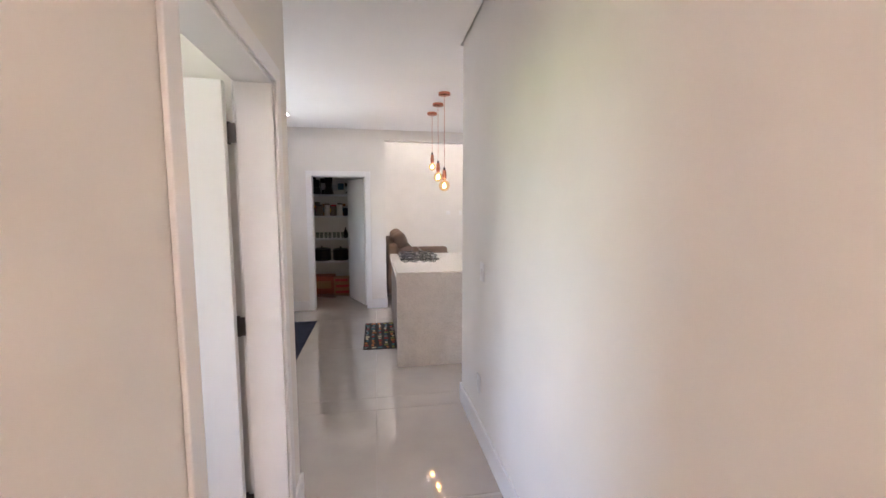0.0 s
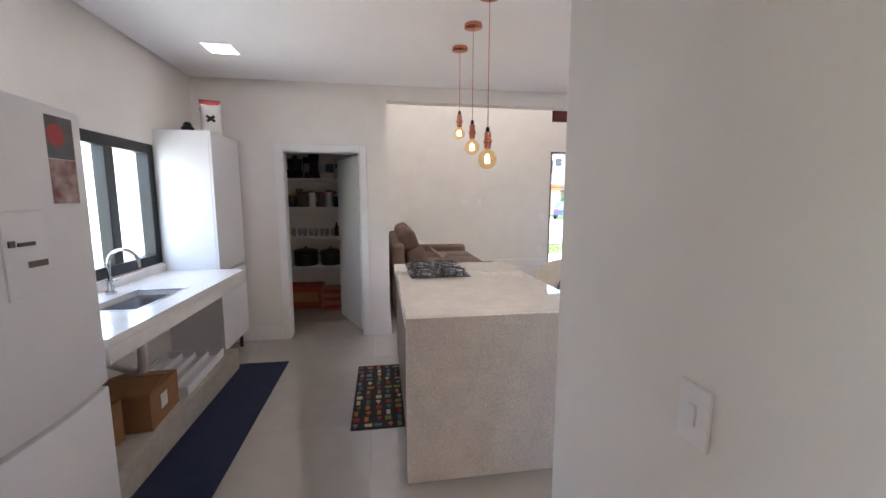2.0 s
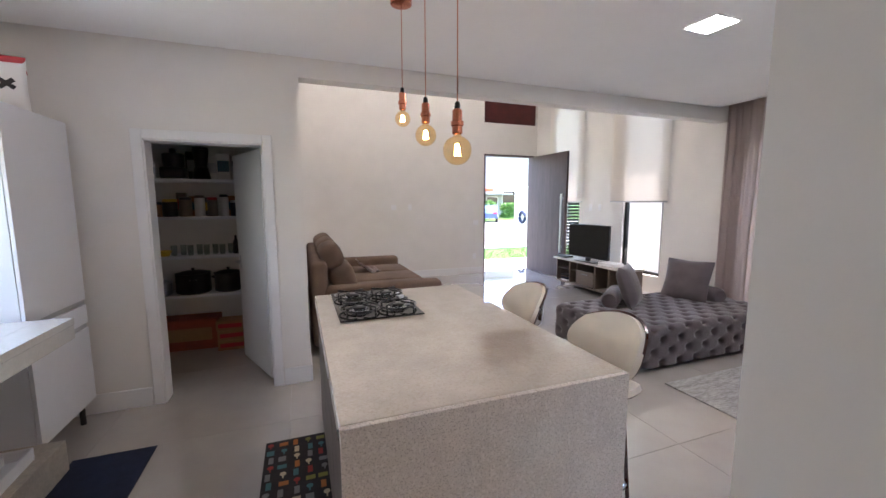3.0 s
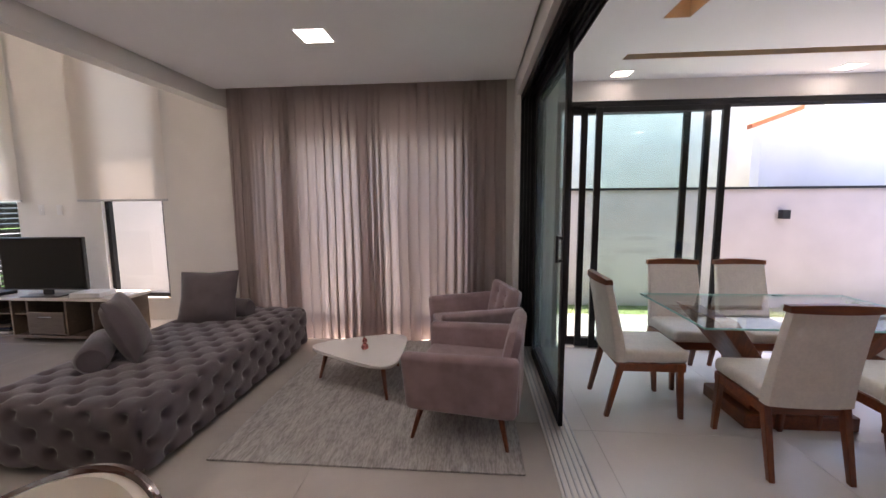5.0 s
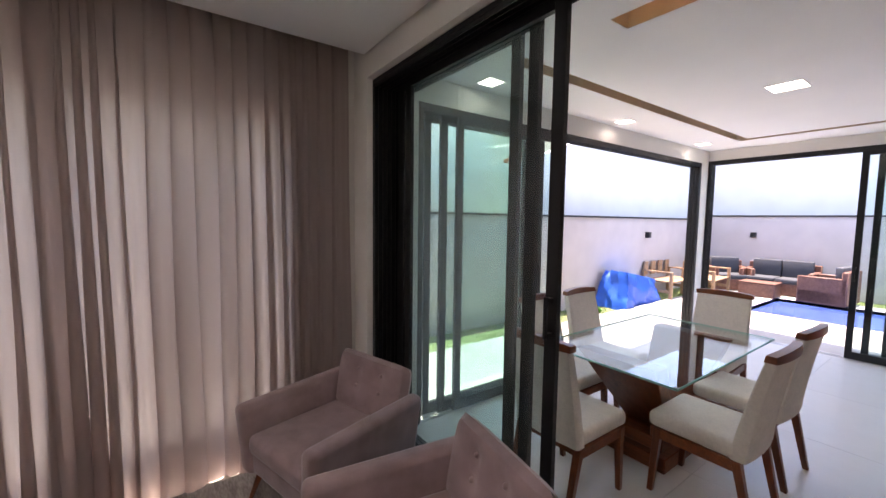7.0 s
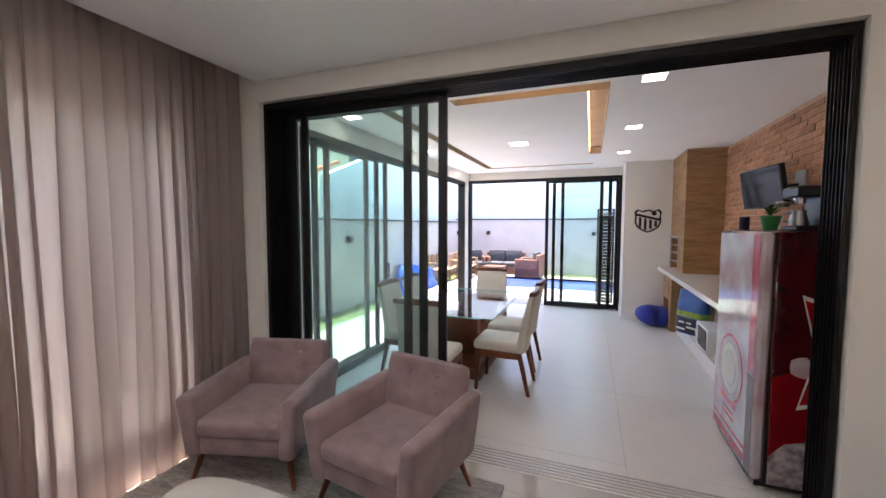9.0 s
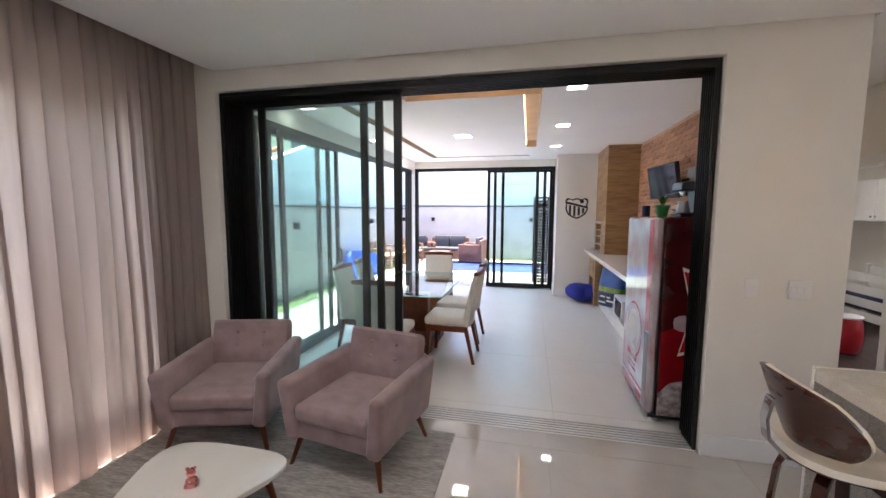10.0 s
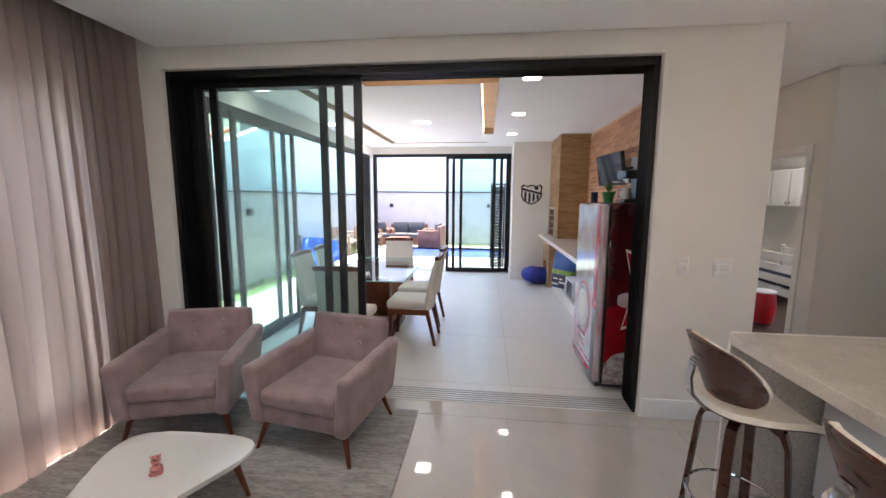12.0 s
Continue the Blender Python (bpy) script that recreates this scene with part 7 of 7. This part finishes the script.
# black louvred gate beside the pool
lg = thing("louvred_gate", "black metal louvred gate outside the glass", "gate", 2.77, -3.6, -0.02)
bm = bmnew()
for b in ((-0.17, -0.02, 0, -0.135, 0.02, 1.98), (0.135, -0.02, 0, 0.17, 0.02, 1.98), (-0.135, -0.02, 1.94, 0.135, 0.02, 1.98), (-0.135, -0.02, 0.0, 0.135, 0.02, 0.05)):
    box(bm, *b)
part("gate_frame", bm, M_black, lg)
for k in range(27):
    bm = bmnew()
    box(bm, -0.134, -0.022, -0.022, 0.134, 0.022, 0.018, 0, pose(0, 0, 0.09 + 0.069 * k, 40))
    part("slat", bm, M_black, lg)

sg = thing("louvred_gate", "dark grey louvred gate closing the side passage", "gate", 6.73, 10.25, -0.02)
bm = bmnew()
for b in ((-0.78, -0.02, 0, -0.72, 0.02, 2.15), (0.72, -0.02, 0, 0.78, 0.02, 2.15), (-0.72, -0.02, 2.09, 0.72, 0.02, 2.15), (-0.72, -0.02, 0.0, 0.72, 0.02, 0.06)):
    box(bm, *b)
part("gate_frame", bm, M_black, sg)
for k in range(26):
    bm = bmnew()
    box(bm, -0.719, -0.02, -0.028, 0.719, 0.02, 0.024, 0, pose(0, 0, 0.10 + 0.077 * k, 35))
    part("slat", bm, M_black, sg)

# ---- street outside the entrance ----
structure("pavement_entrance", [(-6, YN + 0.15, -0.139, 30, 12.4, -0.05)], M_concrete, "pale paved entrance path")
M_road = material("pale_asphalt", srgb(126, 124, 122), 0.85, vary=0.08, scale=12, bump=0.3)
structure("road", [(-40, 15.2, -0.139, 60, 34.0, -0.10)], M_road, "sunlit pale street")
structure("lawn_bed_front", [(-6, 12.4, -0.139, 30, 14.6, -0.06)], M_soil, "green front lawn")
lawn("lawn", ((4.5, 12.4, 9.0, 14.6),), 5000, 6, M_blade)
M_house = material("pale_house_paint", srgb(156, 152, 150), 0.85, vary=0.06, scale=1)
vh = thing("house", "white two-storey house across the street", "house", 14, 44, -0.1)
bm = bmnew()
box(bm, 2, 42, -0.1, 32, 54, 7.2), box(bm, 9.5, 40, 3.2, 19, 42, 7.6)
part("wall", bm, M_house, vh, world=True)
bm = bmnew()
box(bm, 1.8, 41.6, 7.2, 32.2, 54, 7.5), box(bm, 9.2, 39.7, 7.6, 19.3, 42, 7.85)
part("roof", bm, M_concrete, vh, world=True)
for x, z, w, h, y in ((10.5, 4.4, 1.6, 1.5, 39.99), (14.2, 4.8, 1.1, 1.0, 39.99), (22.5, 0.8, 2.2, 2.0, 41.99), (12, 0.2, 1.2, 2.3, 41.99), (26, 4.4, 1.8, 1.4, 41.99), (16.3, 4.1, 1.7, 1.4, 39.99), (18.25, 4.9, 0.7, 0.8, 39.99), (20.5, 0.2, 1.3, 2.0, 41.99)):
    bm = bmnew()
    box(bm, x, y - 0.12, z, x + w, y - 0.06, z + h)
    wdw = part("window", bm, M_screen, vh, "dark window", world=True)
    bm = bmnew()
    box(bm, x - 0.08, y - 0.05, z - 0.08, x + w + 0.08, y, z + h + 0.08)
    part("frame", bm, M_trim, wdw, world=True)
M_peach = material("peach_render", srgb(222, 180, 146), 0.85, vary=0.06, scale=1)
M_grey_sash = material("grey_sash", srgb(120, 124, 132), 0.35, vary=0.08, scale=4)
for x0, x1, y0, z0, z1, mat, name, label in ((16.2, 18.3, 38.6, -0.1, 2.7, M_peach, "porch_wall", "peach rendered porch wall"), (15.6, 19.0, 37.6, 2.7, 2.95, M_orange_tile, "porch_roof", "brown tiled porch roof"),
                                             (9.5, 19.0, 39.2, 3.05, 3.25, M_concrete, "balcony", "pale balcony slab"), (19.6, 23.0, 40.5, 2.4, 2.6, M_concrete, "canopy", "flat entrance canopy")):
    bm = bmnew()
    box(bm, x0, y0, z0, x1, 42.0, z1, 0.02)
    part(name, bm, mat, vh, label, world=True)
for k in range(14):
    bm = bmnew()
    box(bm, 9.7 + 0.68 * k, 39.25, 3.25, 9.74 + 0.68 * k, 39.29, 4.15)
    part("baluster", bm, M_grey_sash, vh, world=True)
bm = bmnew()
box(bm, 9.6, 39.24, 4.15, 18.7, 39.30, 4.22)
part("handrail", bm, M_grey_sash, vh, "grey balcony rail", world=True)
bush = thing("garden_bush", "round green bush beside the porch", "bush", 18.3, 37.0, -0.1)
bm = bmnew()
rb = random.Random(21)
for k in range(700):
    a, e, r = rb.uniform(0, 6.28), rb.uniform(-0.2, 1.5), rb.uniform(0.35, 0.8)
    q = Vector((math.cos(a) * math.cos(e) * r, math.sin(a) * math.cos(e) * r, 1.1 + math.sin(e) * r))
    d1 = Vector((rb.uniform(-1, 1), rb.uniform(-1, 1), rb.uniform(-1, 1))) * 0.10
    d2 = Vector((rb.uniform(-1, 1), rb.uniform(-1, 1), rb.uniform(-1, 1))) * 0.07
    bm.faces.new([bm.verts.new(q + d1), bm.verts.new(q + d2), bm.verts.new(q - d1), bm.verts.new(q - d2)])
part("foliage", bm, M_leaf, bush)
bm = bmnew()
rod(bm, (0, 0, 0), (0.05, 0, 1.1), 0.07, 0.04, 8)
part("trunk", bm, M_wood, bush)
gp = thing("gate_post", "white rendered gate post with a hose reel", "post", 8.2, 16.2, -0.1)
bm = bmnew()
box(bm, 8.9, 15.9, -0.1, 9.5, 16.5, 2.2, 0.02)
part("post", bm, M_render, gp, world=True)
bm = bmnew()
tube(bm, [(8.85 + 0.0, 15.8 + 0.2 * math.cos(k * math.pi / 12), 1.0 + 0.2 * math.sin(k * math.pi / 12)) for k in range(24)], 0.06, 10, True)
part("hose_coil", bm, M_navy, gp, "dark blue coiled hose", world=True)
hd = thing("hedge", "clipped green hedge in front of the house", "hedge", 21.0, 38, -0.1)
bm = bmnew()
rs = random.Random(9)
for k in range(1100):
    p = Vector((rs.uniform(20.2, 21.8), rs.uniform(37.4, 38.6), rs.uniform(0, 1.5)))
    a = Vector((rs.uniform(-1, 1), rs.uniform(-1, 1), rs.uniform(-1, 1))) * 0.13
    b = Vector((rs.uniform(-1, 1), rs.uniform(-1, 1), rs.uniform(-1, 1))) * 0.09
    bm.faces.new([bm.verts.new(p + a), bm.verts.new(p + b), bm.verts.new(p - a), bm.verts.new(p - b)])
part("foliage", bm, M_leaf, hd, world=True)

M_carblue = material("blue_car_paint", srgb(44, 74, 130), 0.2, vary=0.05, coat=0.8)
car = thing("car", "blue hatchback parked across the street", "car", 16.4, 33.6, -0.1, 62)
bm = bmnew()
prof = [(-2.0, 0.35), (-2.05, 0.75), (-1.9, 0.95), (-1.25, 1.0), (-0.75, 1.42), (0.7, 1.45), (1.45, 1.05), (1.95, 0.92), (2.05, 0.65), (2.0, 0.35)]
prism(bm, prof, -0.85, 0.85, 0.06, Matrix(((1, 0, 0, 0), (0, 0, 1, 0), (0, 1, 0, 0), (0, 0, 0, 1))))
cb = part("body", bm, M_carblue, car)
for s in (-1, 1):
    bm = bmnew()
    prism(bm, [(-1.05, 1.02), (-0.68, 1.36), (0.62, 1.38), (1.2, 1.05)], s * 0.852 - 0.004, s * 0.852 + 0.004, 0, Matrix(((1, 0, 0, 0), (0, 0, 1, 0), (0, 1, 0, 0), (0, 0, 0, 1))))
    part("window", bm, M_screen, car)
    for x in (-1.3, 1.3):
        bm = bmnew()
        cyl(bm, 0, 0, -0.1, 0.1, 0.32, n=20, m=Matrix.Translation((x, s * 0.78, 0.32)) @ pose(0, 0, 0, 90))
        wh = part("wheel", bm, M_tv, car, "black tyre")
        bm = bmnew()
        cyl(bm, 0, 0, -0.105, 0.105, 0.19, n=16, m=Matrix.Translation((x, s * 0.78, 0.32)) @ pose(0, 0, 0, 90))
        part("rim", bm, M_steel, wh)
    bm = bmnew()
    box(bm, -2.07, s * 0.62 - 0.16, 0.72, -1.98, s * 0.62 + 0.16, 0.86, 0.02)
    part("tail_light", bm, M_red, car)

# ---- brick slips of the barbecue wall ----
M_brick = material("rustic_brick", srgb(200, 150, 118), 0.8, color2=srgb(166, 118, 90), scale=16, bump=0.5, bump_scale=60, island=0.22)
M_mortar = material("pale_mortar", srgb(204, 174, 148), 0.9, vary=0.08, scale=30, bump=0.4)
bm = bmnew()
box(bm, XB + 0.0005, -1.098, 0.936, XB + 0.006, YS0 - 0.002, CD - 0.002)
bw = tagged(new("wall_brick", mesh("wall_brick", bm, M_mortar)), "rustic brick slip wall behind the counter", "", "", "structure")
BL, BH = 0.247, 0.061
bricks = []
for wdt in (BL - 0.008, BL / 2 - 0.008):
    bm = bmnew()
    box(bm, 0, 0, 0, 0.013, wdt, BH - 0.009, 0.003)
    bricks.append(mesh("brick", bm, M_brick))
for row in range(28):
    z = 0.945 + row * BH
    y = -1.09
    if row % 2:
        ob = new("brick", bricks[1])
        ob.parent, ob.location = bw, (XB + 0.0062, y, z)
        y += BL / 2
    while y + BL < 1.62:
        ob = new("brick", bricks[0])
        ob.parent, ob.location = bw, (XB + 0.0062 - 0.002 * ((row * 7 + int(y * 31)) % 3), y, z)
        y += BL

# ---- floor tiles ----
def tiles(parent, x0, y0, x1, y1, gx, gy, size, mat, gap=0.0011):
    i0, i1 = math.floor((x0 - gx) / size), math.ceil((x1 - gx) / size)
    j0, j1 = math.floor((y0 - gy) / size), math.ceil((y1 - gy) / size)
    full = None
    for i in range(i0, i1):
        for j in range(j0, j1):
            a, b = max(x0, gx + i * size) + gap, min(x1, gx + (i + 1) * size) - gap
            c, d = max(y0, gy + j * size) + gap, min(y1, gy + (j + 1) * size) - gap
            if b - a < 0.02 or d - c < 0.02:
                continue
            whole = abs(b - a - size + 2 * gap) < 1e-6 and abs(d - c - size + 2 * gap) < 1e-6
            if whole and full:
                me = full
            else:
                bm = bmnew()
                box(bm, 0, 0, -0.0038, b - a, d - c, 0.0, 0.0006)
                me = mesh("tile", bm, mat)
                full = me if whole else full
            ob = new("tile", me)
            ob.parent, ob.location = parent, (a, c, 0)


tiles(floor, XK, 2.80, XE, YN + 0.15, 2.865, 3.0, 1.2, M_floor)
tiles(floor, HL - 0.15, -3.25, XB - 0.01, YK - 0.13, 2.865 - 2.4, 3.0, 1.2, M_floor)
tiles(floor, XK, YK - 0.13, XB - 0.01, 2.80, 2.865 - 2.4, 3.0, 1.2, M_floor)
tiles(floor, XB, YD - 0.15, XD + 0.15, 2.80, 2.80, 1.27, 1.2, M_floor_d)
